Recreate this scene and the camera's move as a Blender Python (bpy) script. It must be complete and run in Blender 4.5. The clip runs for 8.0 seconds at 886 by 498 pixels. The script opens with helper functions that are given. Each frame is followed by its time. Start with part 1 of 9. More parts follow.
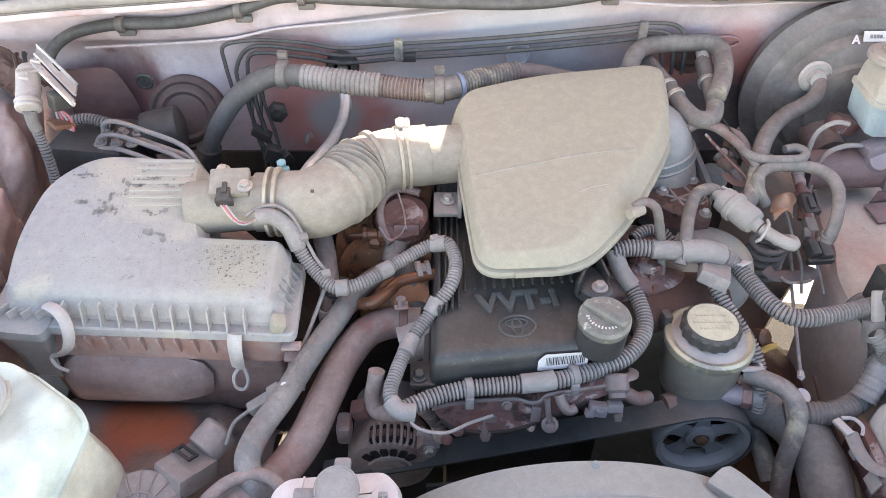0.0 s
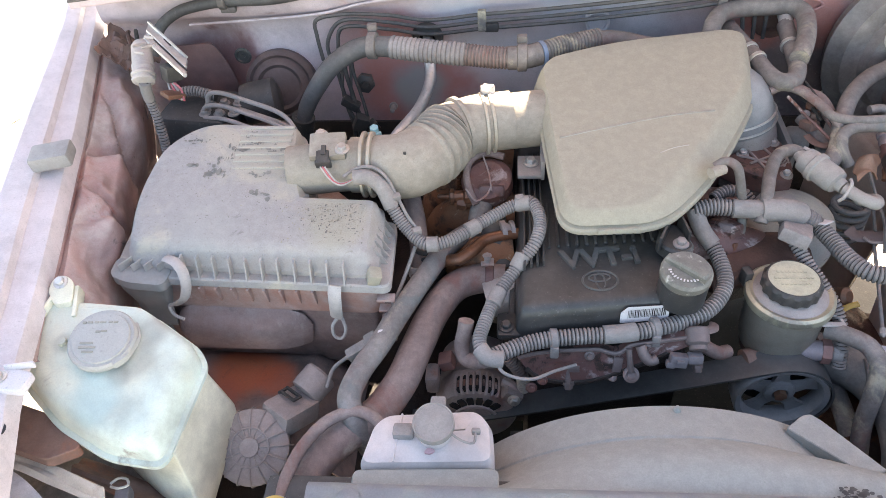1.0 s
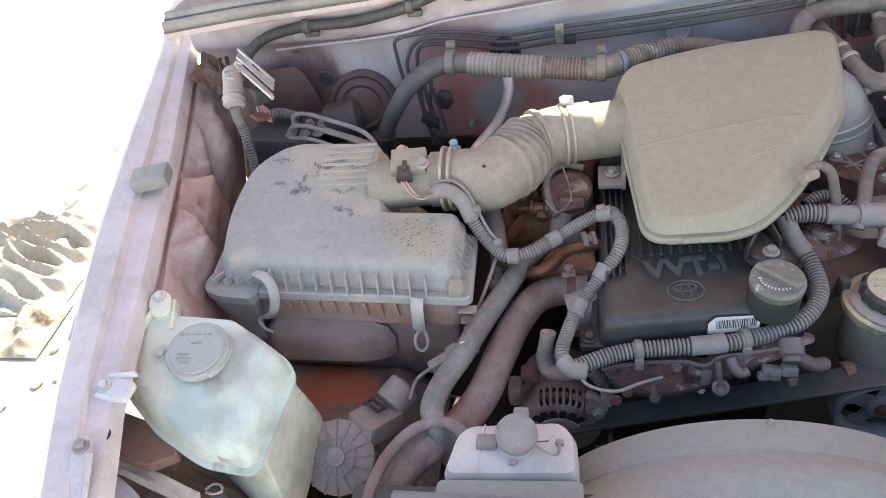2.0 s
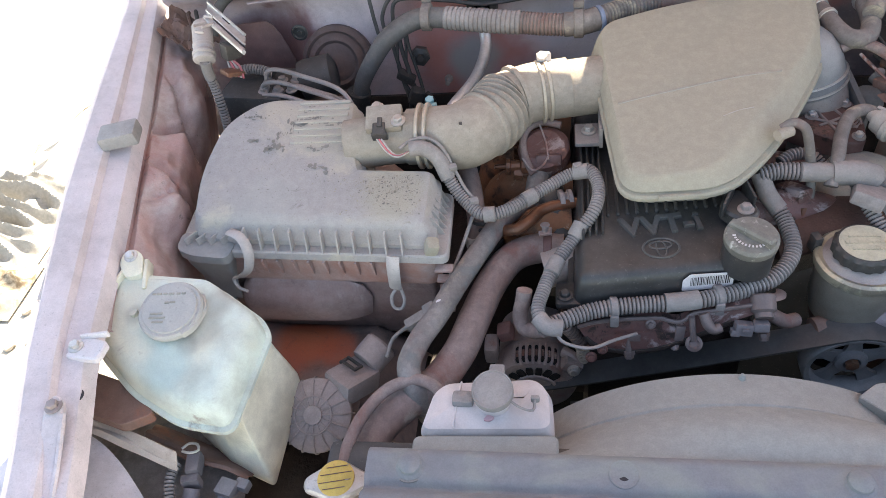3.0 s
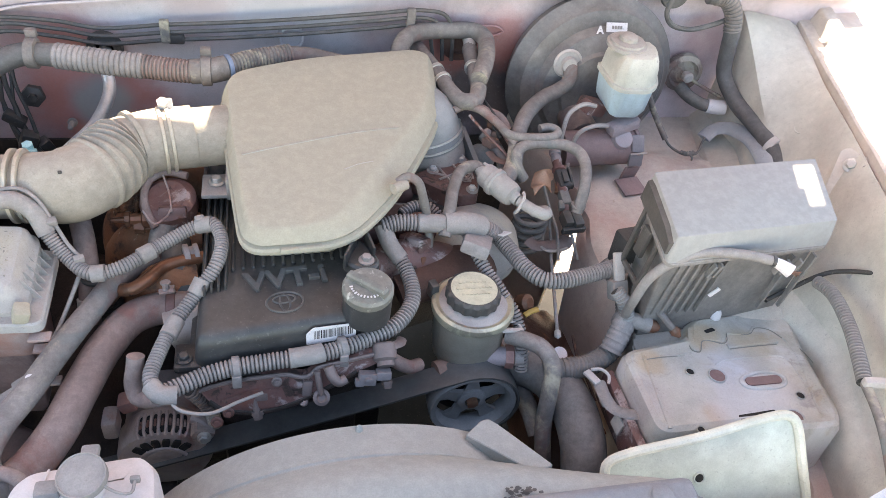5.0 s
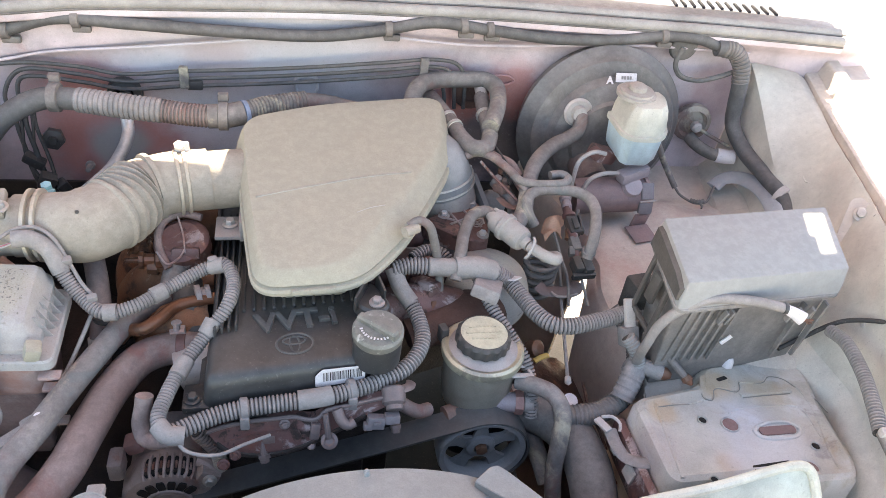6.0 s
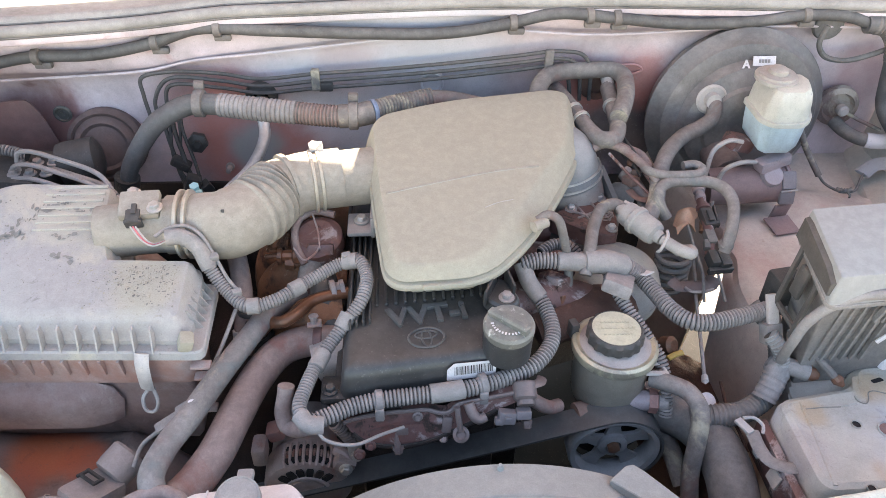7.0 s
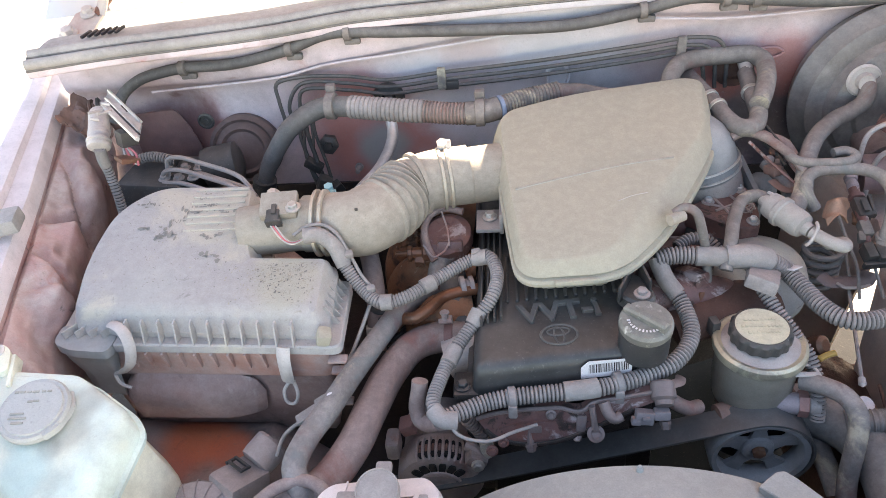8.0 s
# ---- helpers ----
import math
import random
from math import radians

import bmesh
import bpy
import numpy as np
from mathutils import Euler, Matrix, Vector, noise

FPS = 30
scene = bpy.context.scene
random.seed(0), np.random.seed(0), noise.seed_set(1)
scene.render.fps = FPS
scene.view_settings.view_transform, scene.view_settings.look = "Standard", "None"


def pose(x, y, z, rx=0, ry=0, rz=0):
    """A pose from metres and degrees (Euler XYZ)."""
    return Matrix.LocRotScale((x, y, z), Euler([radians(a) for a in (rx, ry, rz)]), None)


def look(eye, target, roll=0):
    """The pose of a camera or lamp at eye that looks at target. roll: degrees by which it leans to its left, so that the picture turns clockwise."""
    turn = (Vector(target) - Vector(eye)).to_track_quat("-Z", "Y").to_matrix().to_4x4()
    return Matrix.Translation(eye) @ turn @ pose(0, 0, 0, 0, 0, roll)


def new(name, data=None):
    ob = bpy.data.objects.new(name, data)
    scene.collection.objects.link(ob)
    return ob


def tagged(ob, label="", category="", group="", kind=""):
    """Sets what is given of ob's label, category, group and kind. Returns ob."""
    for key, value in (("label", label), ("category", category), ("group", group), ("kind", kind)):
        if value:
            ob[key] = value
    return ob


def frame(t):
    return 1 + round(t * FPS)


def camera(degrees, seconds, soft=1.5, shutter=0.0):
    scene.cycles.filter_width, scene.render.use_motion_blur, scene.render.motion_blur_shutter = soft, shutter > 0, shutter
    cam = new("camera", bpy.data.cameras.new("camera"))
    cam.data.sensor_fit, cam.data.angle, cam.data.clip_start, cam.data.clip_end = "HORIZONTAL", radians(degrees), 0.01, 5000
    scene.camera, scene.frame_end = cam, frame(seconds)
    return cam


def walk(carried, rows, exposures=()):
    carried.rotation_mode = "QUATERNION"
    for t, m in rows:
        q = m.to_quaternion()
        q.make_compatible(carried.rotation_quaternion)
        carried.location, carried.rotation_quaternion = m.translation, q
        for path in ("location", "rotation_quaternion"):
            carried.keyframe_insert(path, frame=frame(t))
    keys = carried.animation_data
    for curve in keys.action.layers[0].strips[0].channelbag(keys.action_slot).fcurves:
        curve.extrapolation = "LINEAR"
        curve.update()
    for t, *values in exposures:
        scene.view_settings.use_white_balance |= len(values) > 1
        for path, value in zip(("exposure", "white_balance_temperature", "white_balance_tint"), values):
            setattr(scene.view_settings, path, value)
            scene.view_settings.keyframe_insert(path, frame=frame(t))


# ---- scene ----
cam = camera(61.3, 8.0, soft=0.6)
ROWS = [
    (0.0, 0.0000, -0.0000, 1.6000, 48.00, 0.00, -0.00),
    (0.2, -0.0046, -0.0187, 1.6038, 47.28, 0.22, 1.23),
    (0.5, -0.0175, -0.0347, 1.6080, 46.72, 1.13, 2.09),
    (0.7, -0.0189, -0.0446, 1.6117, 46.52, 2.04, 2.70),
    (1.0, -0.0258, -0.0566, 1.6109, 46.80, 3.20, 3.68),
    (1.2, -0.0240, -0.0610, 1.6127, 47.09, 4.19, 4.65),
    (1.5, -0.0231, -0.0644, 1.6102, 48.27, 6.61, 6.85),
    (1.7, -0.0217, -0.0658, 1.6090, 49.33, 8.03, 7.98),
    (2.8, -0.0385, -0.0652, 1.6101, 45.28, 7.26, 6.58),
    (3.0, -0.0242, -0.0641, 1.6026, 45.46, 6.88, 6.38),
    (3.2, 0.0003, -0.0563, 1.5947, 44.88, 5.63, 4.74),
    (3.5, 0.0323, -0.0493, 1.5860, 43.63, 1.83, 0.19),
    (3.7, 0.0487, -0.0490, 1.5848, 43.57, -1.23, -3.39),
    (4.0, 0.0601, -0.0471, 1.5833, 43.49, -3.50, -7.59),
    (4.2, 0.0624, -0.0456, 1.5821, 43.14, -4.13, -9.06),
    (4.5, 0.0636, -0.0438, 1.5849, 43.58, -5.16, -9.32),
    (4.8, 0.0706, -0.0407, 1.5849, 46.33, -5.78, -9.99),
    (5.0, 0.0760, -0.0408, 1.5864, 49.11, -6.53, -11.00),
    (5.2, 0.0750, -0.0450, 1.5836, 51.08, -7.48, -11.61),
    (6.3, 0.0708, -0.0474, 1.5824, 52.68, -5.55, -8.60),
    (6.5, 0.0668, -0.0457, 1.5822, 52.41, -4.47, -7.31),
    (6.8, 0.0597, -0.0463, 1.5816, 52.17, -2.38, -5.06),
    (7.0, 0.0550, -0.0437, 1.5793, 52.01, -0.97, -3.44),
    (7.2, 0.0504, -0.0431, 1.5790, 51.95, 0.49, -1.62),
    (7.5, 0.0396, -0.0431, 1.5764, 51.96, 2.96, 1.33),
    (7.7, 0.0387, -0.0419, 1.5758, 52.00, 4.45, 2.97),
    (8.0, 0.0376, -0.0412, 1.5742, 52.13, 4.91, 3.19),
]
walk(cam, [(t, pose(x, y, z, rx, ry, rz)) for t, x, y, z, rx, ry, rz in ROWS],
     exposures=[(0.0, 2.56, 8300, 10), (0.6, 2.46, 8300, 10), (1.0, 2.32, 8300, 10), (1.45, 1.98, 8300, 10), (3.0, 2.01, 8300, 10), (3.5, 2.64, 8700, 9), (4.0, 2.71, 8600, 7), (4.6, 2.66, 8500, 6), (5.2, 2.44, 8300, 10), (7.0, 2.49, 8300, 10), (7.5, 2.49, 8300, 10), (8.0, 2.39, 8300, 10)])

# ---- light ----
SUN_EL, SUN_AZ = 52.0, 20.0      # height above the horizon, degrees; azimuth from +y towards +x
world = bpy.data.worlds.new("sky")
scene.world = world
world.use_nodes = True
wn, wl = world.node_tree.nodes, world.node_tree.links
wn.clear()
sky = wn.new("ShaderNodeTexSky")
sky.sky_type, sky.sun_disc = "NISHITA", False
sky.sun_elevation, sky.sun_rotation = radians(SUN_EL), radians(SUN_AZ)
bg, wo = wn.new("ShaderNodeBackground"), wn.new("ShaderNodeOutputWorld")
bg.inputs["Strength"].default_value = 0.15
wl.new(sky.outputs["Color"], bg.inputs["Color"])
wl.new(bg.outputs["Background"], wo.inputs["Surface"])
sun_data = bpy.data.lights.new("sun", "SUN")
sun_data.energy, sun_data.angle, sun_data.color = 5.0, radians(0.53), (1.0, 0.95, 0.87)
sun = new("sun", sun_data)
az, el = radians(SUN_AZ), radians(SUN_EL)
sun.matrix_world = look((0, 0, 6), Vector((0, 0, 6)) - Vector((math.sin(az) * math.cos(el), math.cos(az) * math.cos(el), math.sin(el))))


# ---- materials ----
def dusty(name, base, rough=0.65, dust=0.45, dcol=(0.40, 0.35, 0.31), metal=0.0, bump=0.12, grain=90.0, var=0.3,
          patches=(), spec=0.4, top=True, trans=0.0, cloud=0.30, specks=0.6, grime=0.20, mottle=0.20, zones=(), grit=0.05):
    """A worn surface: base colour varied at two scales, coloured patches (colour, scale, threshold, softness), and
    dry dust that lies thicker on faces that look up. zones: areas of another colour (centre, radius, colour, cover)
    with ragged edges."""
    m = bpy.data.materials.new(name)
    m.use_nodes = True
    nt = m.node_tree
    N, L = nt.nodes, nt.links
    bs = N["Principled BSDF"]
    tc = N.new("ShaderNodeTexCoord")
    geo = N.new("ShaderNodeNewGeometry")

    def tex(scale, detail=4.0, rgh=0.6, dist=0.0):
        n = N.new("ShaderNodeTexNoise")
        n.inputs["Scale"].default_value, n.inputs["Detail"].default_value = scale, detail
        n.inputs["Roughness"].default_value, n.inputs["Distortion"].default_value = rgh, dist
        L.new(geo.outputs["Position"], n.inputs["Vector"])
        return n.outputs["Fac"]

    def ramp(sock, lo, hi, a=0.0, b=1.0):
        r = N.new("ShaderNodeMapRange")
        r.interpolation_type = "SMOOTHSTEP"
        for k, v in (("From Min", lo), ("From Max", hi), ("To Min", a), ("To Max", b)):
            r.inputs[k].default_value = v
        L.new(sock, r.inputs["Value"])
        return r.outputs["Result"]

    def mixc(fac, a, b, mode="MIX"):
        x = N.new("ShaderNodeMix")
        x.data_type, x.blend_type = "RGBA", mode
        for sock, v in ((x.inputs["Factor"], fac), (x.inputs["A"], a), (x.inputs["B"], b)):
            if isinstance(v, (tuple, float, int)):
                sock.default_value = (*v, 1.0) if isinstance(v, tuple) else v
            else:
                L.new(v, sock)
        return x.outputs["Result"]

    def mul(a, b):
        x = N.new("ShaderNodeMath")
        x.operation = "MULTIPLY"
        for sock, v in zip(x.inputs, (a, b)):
            if isinstance(v, float):
                sock.default_value = v
            else:
                L.new(v, sock)
        return x.outputs["Value"]

    coarse, fine = tex(14.0, 5.0), tex(grain, 6.0, 0.7)
    dark = tuple(c * (1 - var) for c in base)
    light = tuple(min(1.0, c * (1 + var)) for c in base)
    col = mixc(ramp(coarse, 0.3, 0.7), dark, light)
    bare = None
    for k, (pc, ps, th, soft) in enumerate(patches):
        mask = ramp(tex(ps, 7.0, 0.66, 0.4 + 0.3 * k), th - soft, th + soft)
        col = mixc(mask, col, pc)
        thin = ramp(mask, 0.0, 1.0, 1.0, 0.45)
        bare = thin if bare is None else mul(bare, thin)
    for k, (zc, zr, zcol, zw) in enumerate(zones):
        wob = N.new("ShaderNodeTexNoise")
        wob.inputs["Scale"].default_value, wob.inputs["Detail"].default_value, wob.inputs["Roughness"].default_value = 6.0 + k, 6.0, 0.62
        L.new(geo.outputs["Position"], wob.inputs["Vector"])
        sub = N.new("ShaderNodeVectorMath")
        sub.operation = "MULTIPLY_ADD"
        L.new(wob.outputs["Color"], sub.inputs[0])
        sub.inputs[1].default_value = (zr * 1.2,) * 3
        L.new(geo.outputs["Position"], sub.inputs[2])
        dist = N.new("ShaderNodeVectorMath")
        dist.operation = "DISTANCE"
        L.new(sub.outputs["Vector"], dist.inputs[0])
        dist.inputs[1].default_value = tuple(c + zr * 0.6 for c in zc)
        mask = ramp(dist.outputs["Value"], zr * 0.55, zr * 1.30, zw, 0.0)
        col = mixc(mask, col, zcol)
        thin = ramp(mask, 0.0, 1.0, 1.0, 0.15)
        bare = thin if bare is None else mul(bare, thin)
    if dust > 0:
        cover = mul(ramp(tex(9.0, 8.0, 0.72), 0.25, 0.75, 1.0 - cloud, 1.0 + cloud * 0.7), dust)
        cover = mul(cover, ramp(tex(42.0, 7.0, 0.75), 0.28, 0.72, 1.0 - mottle, 1.0 + mottle * 0.7))
        if bare is not None:
            cover = mul(cover, bare)
        if top:
            sep = N.new("ShaderNodeSeparateXYZ")
            L.new(geo.outputs["Normal"], sep.inputs["Vector"])
            cover = mul(cover, ramp(sep.outputs["Z"], -0.6, 0.9, 0.6, 1.12))
        speck = mul(cover, ramp(fine, 0.3, 0.65, 0.88, 1.1))
        clamp = N.new("ShaderNodeClamp")
        L.new(speck, clamp.inputs["Value"])
        d2 = tuple(c * 0.88 for c in dcol)
        col = mixc(clamp.outputs["Result"], col, mixc(ramp(fine, 0.35, 0.7), d2, dcol))
        if specks:
            col = mixc(ramp(tex(260.0, 3.0, 0.6), 0.62, 0.70, 0.0, specks * 0.6), col, tuple(c * 0.5 for c in dcol))
        if grime:
            col = mixc(ramp(tex(19.0, 7.0, 0.78, 0.9), 0.55, 0.70, 0.0, grime), col, tuple(c * 0.5 for c in base))
        L.new(mixr(N, L, clamp.outputs["Result"], rough, 0.92), bs.inputs["Roughness"])
    else:
        L.new(ramp(fine, 0.3, 0.7, rough * 0.85, min(1.0, rough * 1.15)), bs.inputs["Roughness"])
    if grit:
        col = mixc(1.0, col, ramp(tex(620.0, 2.0, 0.6), 0.32, 0.68, 1.0 - grit, 1.0 + grit * 0.8), "MULTIPLY")
    L.new(col, bs.inputs["Base Color"])
    bs.inputs["Metallic"].default_value = metal
    bs.inputs["Specular IOR Level"].default_value = spec
    if trans:
        bs.inputs["Subsurface Weight"].default_value = trans
        bs.inputs["Subsurface Radius"].default_value = (0.02, 0.02, 0.018)
    bm_ = N.new("ShaderNodeBump")
    bm_.inputs["Strength"].default_value, bm_.inputs["Distance"].default_value = min(1.0, bump * 2.0), 0.004
    L.new(fine, bm_.inputs["Height"])
    b2 = N.new("ShaderNodeBump")
    b2.inputs["Strength"].default_value, b2.inputs["Distance"].default_value = bump * 0.25, 0.02
    L.new(coarse, b2.inputs["Height"])
    L.new(bm_.outputs["Normal"], b2.inputs["Normal"])
    L.new(b2.outputs["Normal"], bs.inputs["Normal"])
    return m


def mixr(N, L, fac, a, b):
    r = N.new("ShaderNodeMapRange")
    r.inputs["To Min"].default_value, r.inputs["To Max"].default_value = a, b
    L.new(fac, r.inputs["Value"])
    return r.outputs["Result"]


DUST = (0.42, 0.385, 0.365)
TAN = (0.52, 0.47, 0.38)
LILAC = (0.415, 0.39, 0.375)
M_RUBBER = dusty("dusty_rubber", (0.045, 0.043, 0.043), 0.7, 0.40, DUST)
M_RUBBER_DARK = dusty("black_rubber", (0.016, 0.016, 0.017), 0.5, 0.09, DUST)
M_HOSE = dusty("dusty_hose", (0.06, 0.05, 0.046), 0.65, 0.46, (0.40, 0.36, 0.345), patches=(((0.42, 0.37, 0.28), 7.0, 0.57, 0.04), ((0.15, 0.085, 0.08), 8.0, 0.60, 0.06), ((0.13, 0.14, 0.14), 11.0, 0.62, 0.04)), cloud=0.45)
M_HOSE_RED = dusty("reddish_hose", (0.10, 0.06, 0.055), 0.72, 0.48, (0.40, 0.32, 0.30), patches=(((0.40, 0.36, 0.31), 7.0, 0.58, 0.05), ((0.20, 0.075, 0.06), 8.0, 0.60, 0.08)), cloud=0.45)
M_HOSE_DK = dusty("dark_dusty_hose", (0.045, 0.044, 0.046), 0.5, 0.28, (0.37, 0.35, 0.345), cloud=0.6)
M_CONDUIT = dusty("corrugated_plastic", (0.085, 0.076, 0.075), 0.45, 0.56, (0.43, 0.385, 0.378), bump=0.05)
M_TAPE = dusty("grey_tape", (0.18, 0.165, 0.16), 0.6, 0.56, (0.40, 0.362, 0.348), bump=0.2)
M_TAN = dusty("tan_dusty_plastic", (0.345, 0.318, 0.255), 0.5, 0.85, (0.392, 0.360, 0.293), grit=0.05, bump=0.025, var=0.08, cloud=0.05, specks=0.3, grime=0.0, mottle=0.03)
M_DUCT = dusty("dusty_duct", (0.24, 0.205, 0.17), 0.7, 0.70, (0.405, 0.362, 0.312), bump=0.08, grime=0.10)
M_AIRBOX = dusty("grey_dusty_plastic", (0.36, 0.335, 0.33), 0.8, 0.78, LILAC, bump=0.06, var=0.15, cloud=0.15, grime=0.05, mottle=0.08,
                 patches=((TAN, 6.0, 0.54, 0.06), ((0.22, 0.20, 0.19), 30.0, 0.66, 0.03)),
                 zones=(((-0.235, 0.622, 1.02), 0.050, (0.44, 0.41, 0.31), 0.75), ((-0.32, 0.72, 1.02), 0.06, (0.40, 0.385, 0.33), 0.5), ((-0.40, 0.60, 1.01), 0.05, (0.46, 0.48, 0.44), 0.4)))
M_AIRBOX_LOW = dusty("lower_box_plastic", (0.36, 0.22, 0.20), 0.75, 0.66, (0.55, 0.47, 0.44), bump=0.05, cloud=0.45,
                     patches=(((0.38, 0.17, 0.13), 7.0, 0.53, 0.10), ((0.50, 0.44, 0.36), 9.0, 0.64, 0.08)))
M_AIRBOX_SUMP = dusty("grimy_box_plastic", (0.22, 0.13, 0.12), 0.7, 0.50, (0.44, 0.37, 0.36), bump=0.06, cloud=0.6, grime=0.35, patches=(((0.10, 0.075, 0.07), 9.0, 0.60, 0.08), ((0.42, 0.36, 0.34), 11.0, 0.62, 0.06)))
M_BLACK = dusty("black_plastic", (0.020, 0.020, 0.021), 0.30, 0.14, (0.30, 0.285, 0.280), bump=0.04, spec=0.5)
M_BLACK_DUSTY = dusty("dusty_black_plastic", (0.026, 0.025, 0.026), 0.42, 0.11, DUST, bump=0.05)
M_CAP = dusty("worn_cap_plastic", (0.06, 0.06, 0.056), 0.55, 0.40, (0.42, 0.41, 0.37), patches=(((0.55, 0.55, 0.50), 55.0, 0.62, 0.06),))
M_CAP_TAN = dusty("cap_tan", (0.30, 0.28, 0.22), 0.6, 0.9, (0.58, 0.55, 0.42), bump=0.2)
M_METAL = dusty("oxidised_aluminium", (0.40, 0.38, 0.37), 0.5, 0.45, (0.42, 0.36, 0.35), metal=0.45)
M_ENGINE = dusty("grimy_cast_metal", (0.125, 0.055, 0.050), 0.34, 0.22, (0.30, 0.215, 0.205), metal=0.1, grime=0.5, mottle=0.35,
                 patches=(((0.20, 0.075, 0.055), 12.0, 0.58, 0.08), ((0.36, 0.30, 0.30), 22.0, 0.575, 0.04), ((0.03, 0.022, 0.02), 30.0, 0.60, 0.05)))
M_RUST = dusty("rusty_iron", (0.080, 0.036, 0.027), 0.65, 0.14, (0.30, 0.21, 0.18), patches=(((0.30, 0.105, 0.045), 18.0, 0.63, 0.08),), bump=0.3, grime=0.6)
# near black, so that deep parts and added sheets look shaded
M_DEEP_DARK = dusty("deep_bay_dark_metal", (0.022, 0.017, 0.016), 0.5, 0.07, (0.22, 0.15, 0.13), bump=0.3, grime=0.5)
M_COPPER = dusty("copper_rust", (0.15, 0.058, 0.034), 0.4, 0.10, (0.45, 0.32, 0.25), metal=0.2, patches=(((0.16, 0.09, 0.06), 40.0, 0.55, 0.1),))
M_STEEL = dusty("bright_steel", (0.60, 0.58, 0.56), 0.35, 0.25, DUST, metal=0.7)
M_BRASS = dusty("clamp_metal", (0.56, 0.50, 0.42), 0.4, 0.4, (0.55, 0.48, 0.40), metal=0.5)
M_CAN_BODY = dusty("olive_can", (0.25, 0.225, 0.19), 0.34, 0.36, (0.40, 0.36, 0.31), metal=0.4, grime=0.4, cloud=0.5)
M_CAN = dusty("tarnished_can", (0.48, 0.45, 0.35), 0.30, 0.26, (0.52, 0.48, 0.37), metal=0.6, grime=0.35, patches=(((0.30, 0.27, 0.23), 16.0, 0.58, 0.06),))
M_PAINT = dusty("faded_pink_paint", (0.50, 0.33, 0.33), 0.5, 0.62, (0.52, 0.45, 0.45), bump=0.04,
                patches=(((0.42, 0.10, 0.07), 3.2, 0.62, 0.10), ((0.40, 0.40, 0.44), 2.6, 0.64, 0.12)))
M_FIREWALL = dusty("firewall_paint", (0.52, 0.41, 0.435), 0.38, 0.52, (0.66, 0.60, 0.63), bump=0.03, cloud=0.35, grime=0.08,
                   patches=(((0.40, 0.20, 0.19), 6.0, 0.66, 0.06), ((0.20, 0.13, 0.13), 9.0, 0.70, 0.05)),
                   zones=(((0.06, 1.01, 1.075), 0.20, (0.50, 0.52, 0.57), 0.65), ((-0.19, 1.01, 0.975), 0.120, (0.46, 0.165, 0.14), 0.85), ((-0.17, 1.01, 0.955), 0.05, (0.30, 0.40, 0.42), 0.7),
                          # dark red and two near-black zones paint in shade of recess and gaps
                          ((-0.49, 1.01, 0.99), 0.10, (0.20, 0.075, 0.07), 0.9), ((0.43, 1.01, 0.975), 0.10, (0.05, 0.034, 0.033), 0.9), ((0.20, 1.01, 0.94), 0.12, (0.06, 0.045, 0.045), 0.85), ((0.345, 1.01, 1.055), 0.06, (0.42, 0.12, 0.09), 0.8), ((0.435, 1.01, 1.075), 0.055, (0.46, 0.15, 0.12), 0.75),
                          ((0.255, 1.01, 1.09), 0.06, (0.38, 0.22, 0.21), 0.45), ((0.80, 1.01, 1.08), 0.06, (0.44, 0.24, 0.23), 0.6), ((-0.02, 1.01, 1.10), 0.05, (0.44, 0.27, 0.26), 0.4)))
M_APRON_L = dusty("primer_red_apron", (0.21, 0.135, 0.12), 0.5, 0.32, (0.34, 0.28, 0.26), grime=0.5, cloud=0.6, patches=(((0.06, 0.05, 0.048), 9.0, 0.58, 0.08), ((0.36, 0.30, 0.27), 12.0, 0.64, 0.05)),
                  zones=(((-0.375, 0.545, 0.820), 0.050, (0.48, 0.13, 0.06), 0.95), ((-0.335, 0.535, 0.822), 0.030, (0.46, 0.12, 0.06), 0.8), ((-0.40, 0.50, 0.82), 0.03, (0.40, 0.12, 0.08), 0.6)))
M_FENDER = dusty("chalky_fender_paint", (0.40, 0.22, 0.205), 0.45, 0.54, (0.55, 0.48, 0.455), bump=0.08, cloud=0.6,
                 patches=(((0.36, 0.11, 0.085), 8.0, 0.62, 0.07), ((0.16, 0.11, 0.11), 30.0, 0.66, 0.04)))
M_LIP = dusty("lilac_fender_lip", (0.60, 0.52, 0.54), 0.5, 0.6, (0.66, 0.60, 0.61), bump=0.04)
M_APRON = dusty("beige_dusty_apron", (0.50, 0.40, 0.36), 0.7, 0.72, (0.59, 0.53, 0.475), bump=0.05, cloud=0.2, grime=0.12,
                patches=(((0.45, 0.27, 0.24), 3.0, 0.58, 0.12), ((0.33, 0.24, 0.20), 13.0, 0.66, 0.05)))
M_WALL = dusty("pale_beige_paint", (0.54, 0.495, 0.44), 0.5, 0.62, (0.60, 0.57, 0.515), bump=0.04, cloud=0.3, grime=0.10, patches=(((0.50, 0.38, 0.34), 4.0, 0.60, 0.10),))
